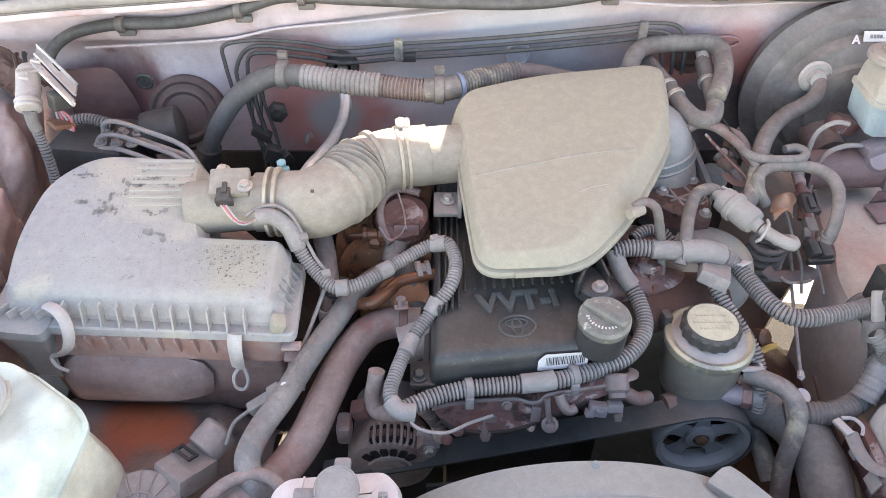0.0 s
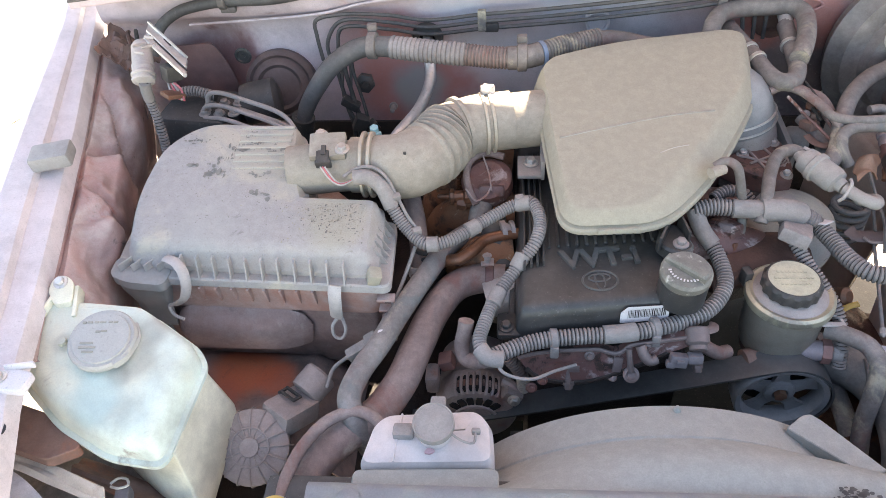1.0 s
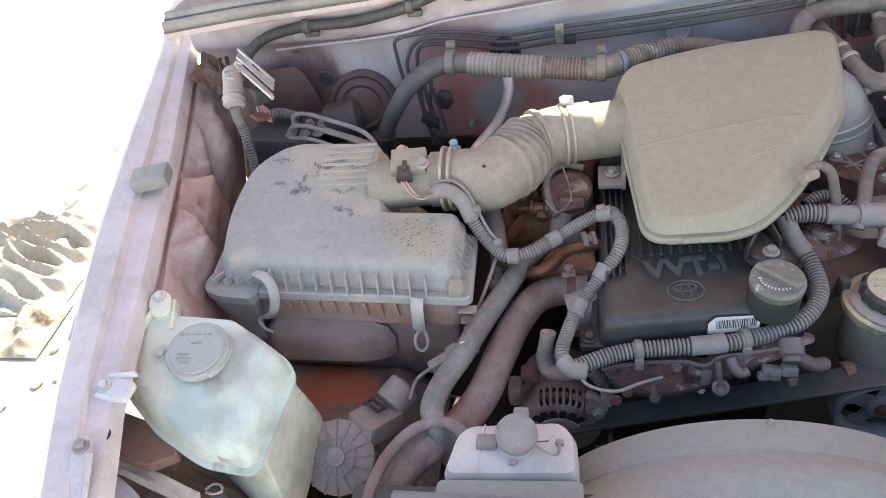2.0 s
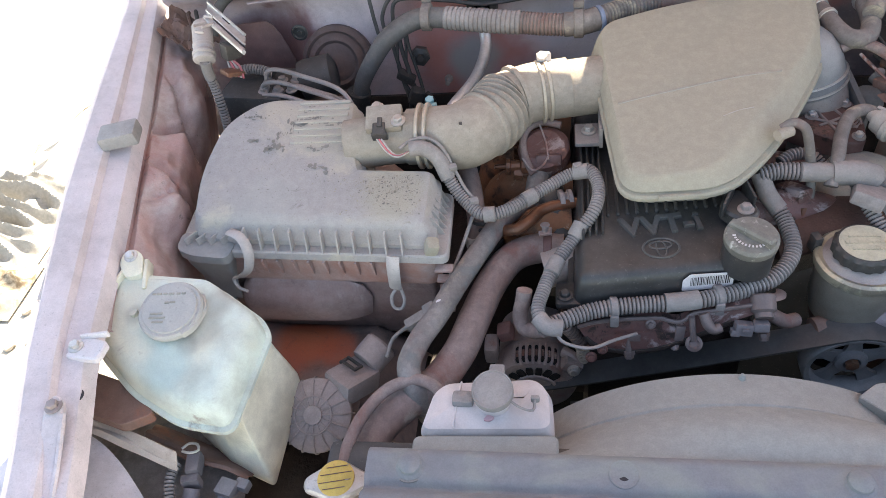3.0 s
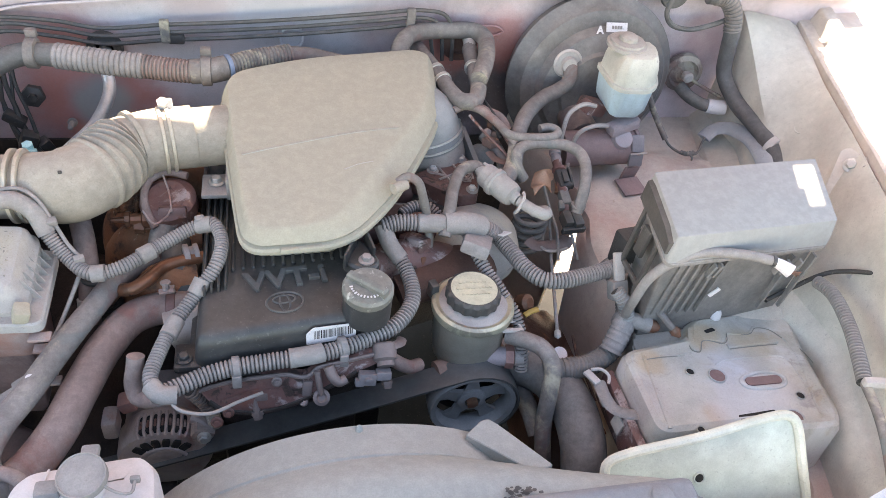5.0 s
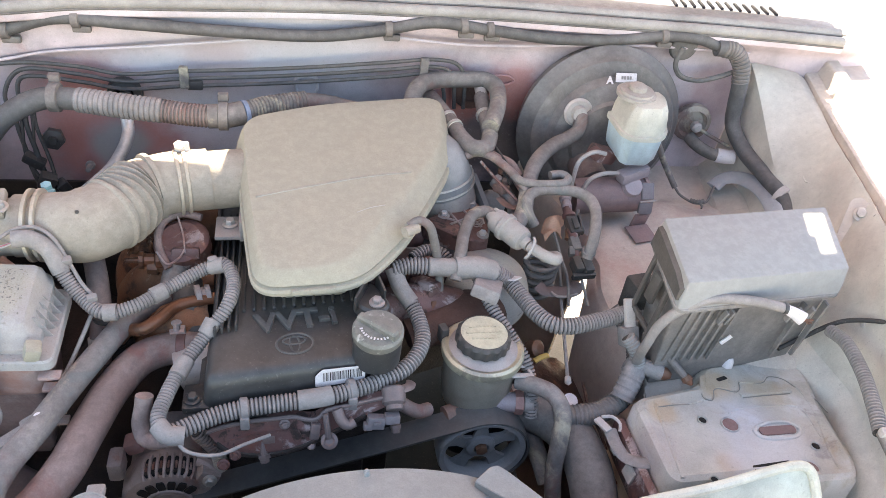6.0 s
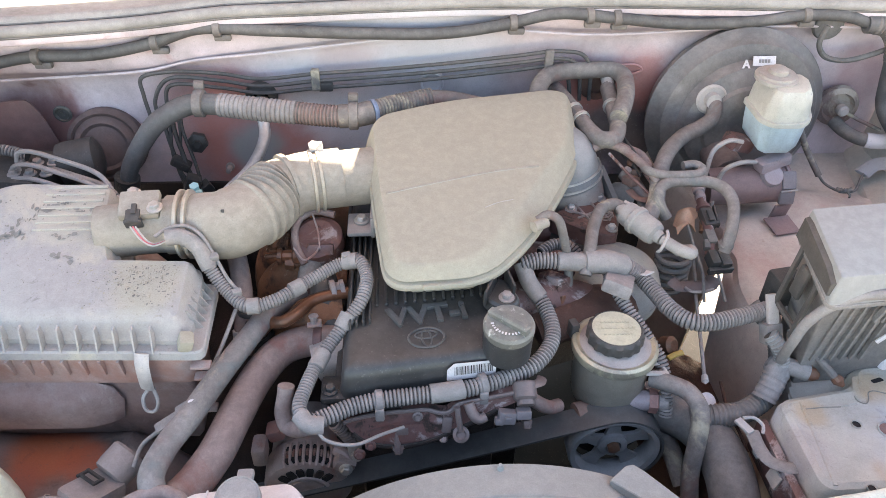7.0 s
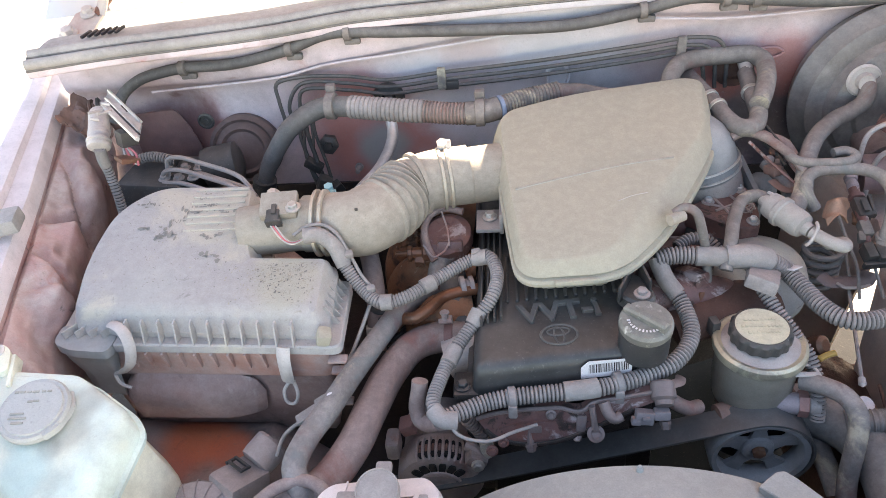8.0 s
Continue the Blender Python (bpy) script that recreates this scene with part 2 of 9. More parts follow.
M_TRAY = dusty("battery_tray_paint", (0.44, 0.41, 0.36), 0.5, 0.46, (0.50, 0.475, 0.44), bump=0.06, cloud=0.5, mottle=0.3,
               patches=(((0.38, 0.28, 0.19), 10.0, 0.60, 0.08), ((0.24, 0.20, 0.18), 26.0, 0.62, 0.05), ((0.54, 0.53, 0.53), 6.0, 0.56, 0.06), ((0.34, 0.31, 0.29), 14.0, 0.64, 0.05)),
               zones=(((0.605, 0.518, 0.916), 0.028, (0.50, 0.35, 0.21), 0.7), ((0.665, 0.502, 0.916), 0.030, (0.48, 0.37, 0.24), 0.6), ((0.518, 0.484, 0.916), 0.022, (0.48, 0.34, 0.21), 0.7),
                      ((0.566, 0.402, 0.916), 0.018, (0.46, 0.31, 0.19), 0.7), ((0.485, 0.435, 0.905), 0.035, (0.36, 0.29, 0.29), 0.6), ((0.620, 0.430, 0.916), 0.070, (0.54, 0.54, 0.59), 0.7),
                      ((0.655, 0.470, 0.916), 0.020, (0.36, 0.34, 0.32), 0.5)))
M_SHROUD = dusty("grey_shroud_plastic", (0.28, 0.282, 0.268), 0.7, 0.85, (0.340, 0.340, 0.322), grit=0.05, bump=0.05, var=0.12, cloud=0.12, specks=0.3, grime=0.0, mottle=0.06)
M_PANEL = dusty("radiator_panel_plastic", (0.20, 0.197, 0.217), 0.42, 0.78, (0.243, 0.240, 0.250), grit=0.05, bump=0.04, var=0.10, cloud=0.10, specks=0.2, grime=0.0, mottle=0.04,
                patches=(((0.17, 0.165, 0.215), 3.0, 0.54, 0.12), ((0.27, 0.285, 0.26), 4.5, 0.58, 0.08)))
M_TANK = dusty("washer_tank_plastic", (0.57, 0.655, 0.595), 0.45, 0.24, (0.50, 0.50, 0.46), grit=0.04, bump=0.03, trans=0.30, specks=0.1, cloud=0.5,
               patches=(((0.70, 0.70, 0.58), 4.0, 0.58, 0.10), ((0.34, 0.32, 0.28), 13.0, 0.64, 0.06)),
               zones=(((-0.413, 0.452, 1.004), 0.020, (0.30, 0.28, 0.25), 0.55), ((-0.418, 0.418, 1.0), 0.022, (0.28, 0.26, 0.23), 0.5), ((-0.432, 0.400, 0.996), 0.014, (0.24, 0.22, 0.20), 0.5), ((-0.400, 0.478, 1.008), 0.016, (0.26, 0.24, 0.22), 0.5),
                      ((-0.450, 0.375, 0.99), 0.030, (0.42, 0.62, 0.62), 0.5), ((-0.508, 0.437, 1.0), 0.012, (0.36, 0.35, 0.30), 0.5)))
M_WHITE = dusty("white_tank_plastic", (0.64, 0.585, 0.575), 0.5, 0.4, (0.54, 0.485, 0.48), grit=0.04, bump=0.03, trans=0.2, specks=0.0)
M_PLATE = dusty("pale_plate_plastic", (0.56, 0.60, 0.54), 0.5, 0.45, (0.56, 0.56, 0.50), bump=0.1,
                patches=(((0.40, 0.42, 0.37), 9.0, 0.60, 0.12),))
M_PLATE_RIM = dusty("cream_rim", (0.70, 0.68, 0.58), 0.5, 0.35, (0.62, 0.58, 0.48))
M_BRAKE_TANK = dusty("brake_tank_plastic", (0.50, 0.49, 0.44), 0.5, 0.4, (0.48, 0.45, 0.40), trans=0.2)
M_BRAKE_BLUE = dusty("brake_tank_blue", (0.40, 0.52, 0.58), 0.4, 0.25, (0.50, 0.50, 0.48), trans=0.3)
M_BOOSTER = dusty("booster_paint", (0.065, 0.060, 0.060), 0.22, 0.26, (0.46, 0.41, 0.395), bump=0.03, cloud=0.6,
                  patches=(((0.25, 0.24, 0.24), 8.0, 0.62, 0.12),))
M_FUSE = dusty("fuse_box_plastic", (0.27, 0.265, 0.26), 0.6, 0.85, (0.345, 0.342, 0.338), grit=0.02, bump=0.015, var=0.04, cloud=0.02, specks=0.15, grime=0.0, mottle=0.03)
M_GREY_DUCT = dusty("grey_rubber_duct", (0.20, 0.205, 0.215), 0.45, 0.36, (0.38, 0.37, 0.37), bump=0.05)
M_FUSE_LOW = dusty("fuse_box_side", (0.06, 0.06, 0.06), 0.6, 0.6, (0.42, 0.38, 0.36), bump=0.06)
M_CLIP = dusty("pale_clip_plastic", (0.48, 0.44, 0.42), 0.5, 0.45, (0.47, 0.42, 0.405))
M_LABEL = dusty("paper_label", (0.70, 0.66, 0.68), 0.6, 0.1, DUST, bump=0.02, var=0.05)
# black for print, and for painted shade in slots, holes and a fold
M_INK_GAP = dusty("ink_and_gap_black", (0.03, 0.025, 0.03), 0.6, 0.0, var=0.1)
M_PULLEY = dusty("blue_grey_pulley", (0.175, 0.174, 0.184), 0.32, 0.34, (0.40, 0.395, 0.41), metal=0.0, bump=0.04, grime=0.3)
M_BELT = dusty("belt_rubber", (0.038, 0.038, 0.040), 0.34, 0.22, (0.26, 0.26, 0.265), bump=0.03, spec=0.6)
M_BROWN = dusty("brown_red_oxide", (0.16, 0.08, 0.062), 0.65, 0.36, (0.34, 0.25, 0.22), bump=0.1, patches=(((0.34, 0.13, 0.08), 10.0, 0.62, 0.08),))
M_STRAW = dusty("dry_plant_matter", (0.36, 0.33, 0.27), 0.9, 0.0, var=0.4, patches=(((0.12, 0.09, 0.06), 14.0, 0.55, 0.1),))
M_ALT = dusty("stained_aluminium", (0.36, 0.30, 0.29), 0.42, 0.36, (0.40, 0.34, 0.335), metal=0.3, grime=0.45, mottle=0.3, patches=(((0.34, 0.15, 0.12), 16.0, 0.60, 0.08),))
M_SILVER = dusty("bare_silver_metal", (0.66, 0.67, 0.69), 0.30, 0.08, DUST, metal=0.6, grime=0.3)
M_OXIDE = dusty("red_oxide_paint", (0.27, 0.11, 0.095), 0.55, 0.32, (0.42, 0.31, 0.29), cloud=0.5, grime=0.4)
M_FLECK = dusty("dirt_and_crease_shade", (0.21, 0.20, 0.185), 0.9, 0.35, (0.34, 0.32, 0.29))
M_SUPPORT = dusty("pale_blue_white_support", (0.62, 0.62, 0.68), 0.45, 0.35, (0.62, 0.60, 0.62))
M_BRAKE_LINE = dusty("dark_line", (0.03, 0.028, 0.03), 0.5, 0.22, DUST)
M_WRAP = dusty("pale_ribbed_wrap", (0.13, 0.12, 0.12), 0.7, 0.58, (0.44, 0.405, 0.40), cloud=0.4)
M_VALVE = dusty("dusty_grey_plastic", (0.31, 0.29, 0.275), 0.5, 0.5, (0.42, 0.385, 0.365))
M_BRAKE_CAP = dusty("cream_cap_plastic", (0.36, 0.335, 0.31), 0.5, 0.45, (0.44, 0.40, 0.37))
M_HORN = dusty("horn_plastic", (0.22, 0.18, 0.175), 0.6, 0.48, (0.46, 0.40, 0.385))
M_CAP_GREY = dusty("grey_cap_plastic", (0.42, 0.42, 0.405), 0.55, 0.4, (0.50, 0.48, 0.45), var=0.12)
M_PRINT_SHADE = dusty("grey_brown_print_and_shade", (0.33, 0.32, 0.28), 0.9, 0.3, (0.44, 0.42, 0.37))
M_LID_END = dusty("bare_dark_plastic", (0.055, 0.050, 0.048), 0.5, 0.30, (0.24, 0.22, 0.20), specks=0.0, patches=(((0.30, 0.28, 0.25), 60.0, 0.68, 0.04),))
M_BOOT = dusty("brown_rubber_boot", (0.075, 0.048, 0.045), 0.6, 0.34, (0.30, 0.225, 0.215), cloud=0.5)
M_COPPER_BRIGHT = dusty("polished_copper_rust", (0.20, 0.078, 0.042), 0.26, 0.08, (0.45, 0.30, 0.22), metal=0.45, grime=0.5, patches=(((0.10, 0.05, 0.035), 26.0, 0.58, 0.08),))
M_CAST_RUST = dusty("orange_rust", (0.22, 0.085, 0.040), 0.7, 0.15, (0.42, 0.28, 0.20), bump=0.3, grime=0.6, patches=(((0.06, 0.03, 0.022), 24.0, 0.56, 0.08), ((0.46, 0.36, 0.28), 34.0, 0.66, 0.04)))
M_RECESS = dusty("dark_red_recess", (0.17, 0.085, 0.08), 0.5, 0.28, (0.34, 0.25, 0.245), cloud=0.5, patches=(((0.10, 0.085, 0.085), 7.0, 0.58, 0.10),))
M_BARREL = dusty("mauve_brown_casting", (0.20, 0.125, 0.125), 0.42, 0.36, (0.36, 0.29, 0.295), cloud=0.5, grime=0.4)
M_FIT = dusty("oily_stained_metal", (0.15, 0.115, 0.112), 0.35, 0.28, (0.29, 0.235, 0.23), metal=0.2, grime=0.5)
M_LETTER = dusty("worn_raised_plastic", (0.042, 0.042, 0.043), 0.35, 0.20, (0.34, 0.33, 0.325), bump=0.03)
M_PINK = dusty("pink_coolant_residue", (0.56, 0.30, 0.33), 0.6, 0.3, (0.54, 0.45, 0.45))
M_FLAP = dusty("pale_orange_rubber", (0.50, 0.27, 0.18), 0.55, 0.45, (0.56, 0.40, 0.31))
M_ARCH = dusty("blue_grey_sealant", (0.30, 0.33, 0.37), 0.5, 0.45, (0.42, 0.41, 0.42))
M_UNION = dusty("lilac_cast_metal", (0.30, 0.25, 0.27), 0.4, 0.4, (0.38, 0.33, 0.34), metal=0.2)
M_CONNECTOR = dusty("grey_connector_plastic", (0.13, 0.115, 0.125), 0.4, 0.32, (0.34, 0.305, 0.32))
M_TEAL = dusty("teal_screw", (0.20, 0.42, 0.45), 0.5, 0.25, DUST)
M_YELLOW = dusty("yellow_sticker", (0.70, 0.47, 0.09), 0.5, 0.25, (0.6, 0.48, 0.25), patches=(((0.45, 0.25, 0.08), 70.0, 0.62, 0.06),))
M_RED = dusty("red_stain", (0.62, 0.10, 0.14), 0.5, 0.2, DUST)
M_COWL = dusty("cowl_plastic", (0.22, 0.21, 0.205), 0.6, 0.6, (0.44, 0.42, 0.41), bump=0.05)
M_GROUND = dusty("pale_dry_ground", (0.60, 0.55, 0.47), 0.95, 0.0, bump=0.3, grain=30.0, var=0.12,
                 patches=(((0.50, 0.44, 0.35), 1.5, 0.60, 0.1),))
M_CLOTH = dusty("grey_sheeting", (0.16, 0.16, 0.15), 0.6, 0.55, (0.45, 0.43, 0.39))
# near black: painted shade of gaps and holes, and the radiator core
M_GAP_BLACK = dusty("black_for_gaps_and_core", (0.016, 0.014, 0.014), 0.9, 0.03, (0.2, 0.16, 0.14))
M_YTUBE = dusty("yellow_plastic", (0.65, 0.42, 0.06), 0.5, 0.2, DUST)


# ---- geometry helpers ----
def thing(name, at, label, category, group="", kind=""):
    ob = new(name)
    ob.location = at
    ob.empty_display_size = 0.02
    return tagged(ob, label, category, group, kind)


def part(name, geo, material, parent=None, label="", smooth=35.0):
    """Link (verts, faces) or a bmesh as one mesh object under a thing or a part."""
    me = bpy.data.meshes.new(name)
    if isinstance(geo, tuple):
        me.from_pydata([tuple(v) for v in geo[0]], [], geo[1])
    else:
        geo.to_mesh(me)
        geo.free()
    me.materials.append(material)
    me.update()
    if smooth:
        me.shade_smooth()
        me.set_sharp_from_angle(angle=radians(smooth))
    ob = new(name, me)
    if parent:
        ob.parent = parent
        if parent.type == "EMPTY":
            ob.matrix_parent_inverse = Matrix.Translation(-parent.location)
    if label:
        ob["label"] = label
    return ob


def single(name, geo, material, label, category, group="", kind="", smooth=35.0):
    return tagged(part(name, geo, material, None, "", smooth), label, category, group, kind)


def spline(pts, step):
    """Points every step metres along a smooth curve through pts."""
    P = [Vector(p) for p in pts]
    if len(P) == 2:
        n = max(2, int((P[1] - P[0]).length / step))
        return [P[0].lerp(P[1], i / n) for i in range(n + 1)]
    P = [P[0] * 2 - P[1]] + P + [P[-1] * 2 - P[-2]]
    out = []
    for i in range(1, len(P) - 2):
        a, b, c, d = P[i - 1:i + 3]
        n = max(2, int(math.ceil((c - b).length / step)))
        t0 = 0.0
        t1 = t0 + max(1e-4, (b - a).length) ** 0.5
        t2 = t1 + max(1e-4, (c - b).length) ** 0.5
        t3 = t2 + max(1e-4, (d - c).length) ** 0.5
        for k in range(n):
            t = t1 + (t2 - t1) * k / n
            a1 = a * ((t1 - t) / (t1 - t0)) + b * ((t - t0) / (t1 - t0))
            a2 = b * ((t2 - t) / (t2 - t1)) + c * ((t - t1) / (t2 - t1))
            a3 = c * ((t3 - t) / (t3 - t2)) + d * ((t - t2) / (t3 - t2))
            b1 = a1 * ((t2 - t) / (t2 - t0)) + a2 * ((t - t0) / (t2 - t0))
            b2 = a2 * ((t3 - t) / (t3 - t1)) + a3 * ((t - t1) / (t3 - t1))
            out.append(b1 * ((t2 - t) / (t2 - t1)) + b2 * ((t - t1) / (t2 - t1)))
    out.append(P[-2])
    return out


def sweep(pts, r, n=14, step=0.006, ripple=0.0, pitch=0.005, flat=1.0, bore=0.0):
    """A tube along a smooth curve. ripple, pitch: corrugation; flat: height of the section over its width; bore: open ends."""
    if ripple:
        step = pitch / 4
    C = spline(pts, step)
    rf = r if callable(r) else (lambda s, r=r: r)
    total = sum((b - a).length for a, b in zip(C, C[1:]))
    verts, faces, s = [], [], 0.0
    tan = (C[1] - C[0]).normalized()
    up = Vector((0, 0, 1)) if abs(tan.z) < 0.9 else Vector((0, 1, 0))
    nrm = (up - tan * up.dot(tan)).normalized()
    rings = []
    for i, c in enumerate(C):
        if i:
            s += (c - C[i - 1]).length
        t = (C[min(i + 1, len(C) - 1)] - C[max(i - 1, 0)]).normalized()
        nrm = (nrm - t * nrm.dot(t)).normalized()
        bi = t.cross(nrm)
        rr = rf(s / total)
        if ripple:
            rr += ripple * (1 if math.sin(2 * math.pi * s / pitch) > 0.2 else -0.6)
        rings.append((c, nrm.copy(), bi, rr))
    for c, nn, bi, rr in rings:
        for k in range(n):
            a = 2 * math.pi * k / n
            verts.append(c + bi * (rr * math.cos(a)) + nn * (rr * flat * math.sin(a)))
    m = len(rings)
    for i in range(m - 1):
        for k in range(n):
            faces.append((i * n + k, i * n + (k + 1) % n, (i + 1) * n + (k + 1) % n, (i + 1) * n + k))
    if bore:
        for end, ring in ((0, rings[0]), (m - 1, rings[-1])):
            c, nn, bi, rr = ring
            inward = (C[1] - C[0]) if end == 0 else (C[-2] - C[-1])
            inward = inward.normalized() * 0.02
            s0 = len(verts)
            for dep in (0, 1):
                for k in range(n):
                    a = 2 * math.pi * k / n
                    verts.append(c + inward * dep + bi * (rr * bore * math.cos(a)) + nn * (rr * bore * flat * math.sin(a)))
            for k in range(n):
                q = (end * n + k, s0 + k, s0 + (k + 1) % n, end * n + (k + 1) % n)
                w = (s0 + k, s0 + n + k, s0 + n + (k + 1) % n, s0 + (k + 1) % n)
                faces.extend((q, w) if end == 0 else (q[::-1], w[::-1]))
            tail = tuple(range(s0 + n, s0 + 2 * n))
            faces.append(tail if end else tail[::-1])
    else:
        faces.append(tuple(range(n))[::-1])
        faces.append(tuple(range((m - 1) * n, m * n)))
    return verts, faces


def lathe(profile, at, axis=(0, 0, 1), n=32, caps=True):
    """A turned body: (radius, height) pairs round an axis from at."""
    z = Vector(axis).normalized()
    x = z.orthogonal().normalized()
    y = z.cross(x)
    verts, faces = [], []
    for r, h in profile:
        for k in range(n):
            a = 2 * math.pi * k / n
            verts.append(Vector(at) + z * h + x * (max(r, 1e-4) * math.cos(a)) + y * (max(r, 1e-4) * math.sin(a)))
    for i in range(len(profile) - 1):
        for k in range(n):
            faces.append((i * n + k, i * n + (k + 1) % n, (i + 1) * n + (k + 1) % n, (i + 1) * n + k))
    if caps:
        faces.append(tuple(range(n))[::-1])
        faces.append(tuple(range((len(profile) - 1) * n, len(profile) * n)))
    return verts, faces


def box(c, size, bevel=0.004, rot=(0, 0, 0), seg=2):
    bm = bmesh.new()
    bmesh.ops.create_cube(bm, size=1.0)
    bmesh.ops.scale(bm, vec=Vector(size), verts=bm.verts)
    if bevel:
        bmesh.ops.bevel(bm, geom=list(bm.edges), offset=bevel, segments=seg, profile=0.6, affect="EDGES")
    bmesh.ops.transform(bm, matrix=pose(*c, *rot), verts=bm.verts)
    return bm


def join(*geos):
    """Several (verts, faces) pieces of one part as one."""
    V, F = [], []
    for g in geos:
        if not isinstance(g, tuple):
            vs = [v.co.copy() for v in g.verts]
            for i, v in enumerate(g.verts):
                v.index = i
            fs = [tuple(v.index for v in f.verts) for f in g.faces]
            g.free()
            g = (vs, fs)
        F.extend(tuple(i + len(V) for i in f) for f in g[1])
        V.extend(g[0])
    return V, F


def rounded(poly, rad, seg=5):
    """A closed 2D outline with its corners rounded."""
    out = []
    n = len(poly)
    for i in range(n):
        p, a, b = Vector(poly[i][:2]), Vector(poly[i - 1][:2]), Vector(poly[(i + 1) % n][:2])
        r = rad[i] if isinstance(rad, (list, tuple)) else rad
        u, v = (a - p), (b - p)
        d = min(r, u.length * 0.45, v.length * 0.45)
        s, e = p + u.normalized() * d, p + v.normalized() * d
        for k in range(seg + 1):
            t = k / seg
            out.append((s * (1 - t) ** 2 + p * (2 * t * (1 - t)) + e * t ** 2))
    return out


def offset(loop, d):
    """A 2D loop moved inwards by d (counter-clockwise loops)."""
    out, n = [], len(loop)
    for i in range(n):
        t = (loop[(i + 1) % n] - loop[i - 1])
        t = t.normalized() if t.length > 1e-9 else Vector((1, 0))
        out.append(loop[i] + Vector((-t.y, t.x)) * d)
    return out


def loft(loops, cap=(True, True)):
    """Skin closed 3D loops of equal length."""
    n = len(loops[0])
    verts = [Vector(p) for l in loops for p in l]
    faces = []
    for i in range(len(loops) - 1):
        for k in range(n):
            faces.append((i * n + k, i * n + (k + 1) % n, (i + 1) * n + (k + 1) % n, (i + 1) * n + k))
    if cap[0]:
        faces.append(tuple(range(n))[::-1])
    if cap[1]:
        faces.append(tuple(range((len(loops) - 1) * n, len(loops) * n)))
    return verts, faces


def inset(poly, d):
    """The corners of a counter-clockwise polygon moved inwards by d."""
    out, n = [], len(poly)
    for i in range(n):
        p, a, b = Vector(poly[i]), Vector(poly[i - 1]), Vector(poly[(i + 1) % n])
        u, v = (p - a).normalized(), (b - p).normalized()
        n1, n2 = Vector((-u.y, u.x)), Vector((-v.y, v.x))
        m = (n1 + n2)
        m = m / max(0.35, m.dot(m) / 2)
        out.append(p + m * d)
    return out


def slab(poly, levels, rad=0.01, plane=None, seg=5):
    """A solid over a 2D outline: levels are (inset, height); plane(x, y) adds a height that varies over the plan."""
    z = plane or (lambda x, y: 0.0)
    area = sum(a[0] * b[1] - b[0] * a[1] for a, b in zip(poly, poly[1:] + poly[:1]))
    poly = list(poly) if area > 0 else list(poly)[::-1]
    rads = list(rad) if isinstance(rad, (list, tuple)) else [rad] * len(poly)
    if area <= 0:
        rads = rads[::-1]
    loops = []
    for d, h in levels:
        ring = rounded(inset(poly, d), [max(0.002, r - d) for r in rads], seg)
        loops.append([(p.x, p.y, h + z(p.x, p.y)) for p in ring])
    return loft(loops)


def sheet(fn, nu, nv, thick=0.0):
    """A surface from fn(u, v) -> point, u and v from 0 to 1, with a thickness downwards along its normals."""
    V = [Vector(fn(i / nu, j / nv)) for j in range(nv + 1) for i in range(nu + 1)]
    w = nu + 1
    F = [(j * w + i, j * w + i + 1, (j + 1) * w + i + 1, (j + 1) * w + i) for j in range(nv) for i in range(nu)]
    if thick:
        N = [Vector((0, 0, 0)) for _ in V]
        for f in F:
            nn = (V[f[1]] - V[f[0]]).cross(V[f[3]] - V[f[0]])
            for i in f:
                N[i] += nn
        m = len(V)
        V += [v - nn.normalized() * thick for v, nn in zip(V, N)]
        F += [tuple(i + m for i in f[::-1]) for f in F[:nu * nv]]
        rim = [i for i in range(w)] + [j * w + nu for j in range(1, nv + 1)] + [nv * w + i for i in range(nu - 1, -1, -1)] + [j * w for j in range(nv - 1, 0, -1)]
        for a, b in zip(rim, rim[1:] + rim[:1]):
            F.append((b, a, a + m, b + m))
    return V, F


def dent(x, y, z, amp=0.004, f=5.0):
    return amp * noise.noise(Vector((x * f, y * f, z * f)))


def lerp_rows(rows, t):
    """Linear reading of (t, value...) rows."""
    if t <= rows[0][0]:
        return rows[0][1:]
    for a, b in zip(rows, rows[1:]):
        if t <= b[0]:
            k = (t - a[0]) / (b[0] - a[0])
            return tuple(p + (q - p) * k for p, q in zip(a[1:], b[1:]))
    return rows[-1][1:]


def bolt(name, at, r, parent=None, axis=(0, 0, 1), material=None, label=""):
    """A flanged hexagon bolt."""
    z = Vector(axis).normalized()
    fl = lathe([(r * 1.5, 0), (r * 1.5, r * 0.25), (r * 1.2, r * 0.4)], at, axis, 18)
    hx = lathe([(r, r * 0.3), (r, r * 1.1), (r * 0.8, r * 1.25)], at, axis, 6)
    return part(name, join(fl, hx), material or M_STEEL, parent, label)


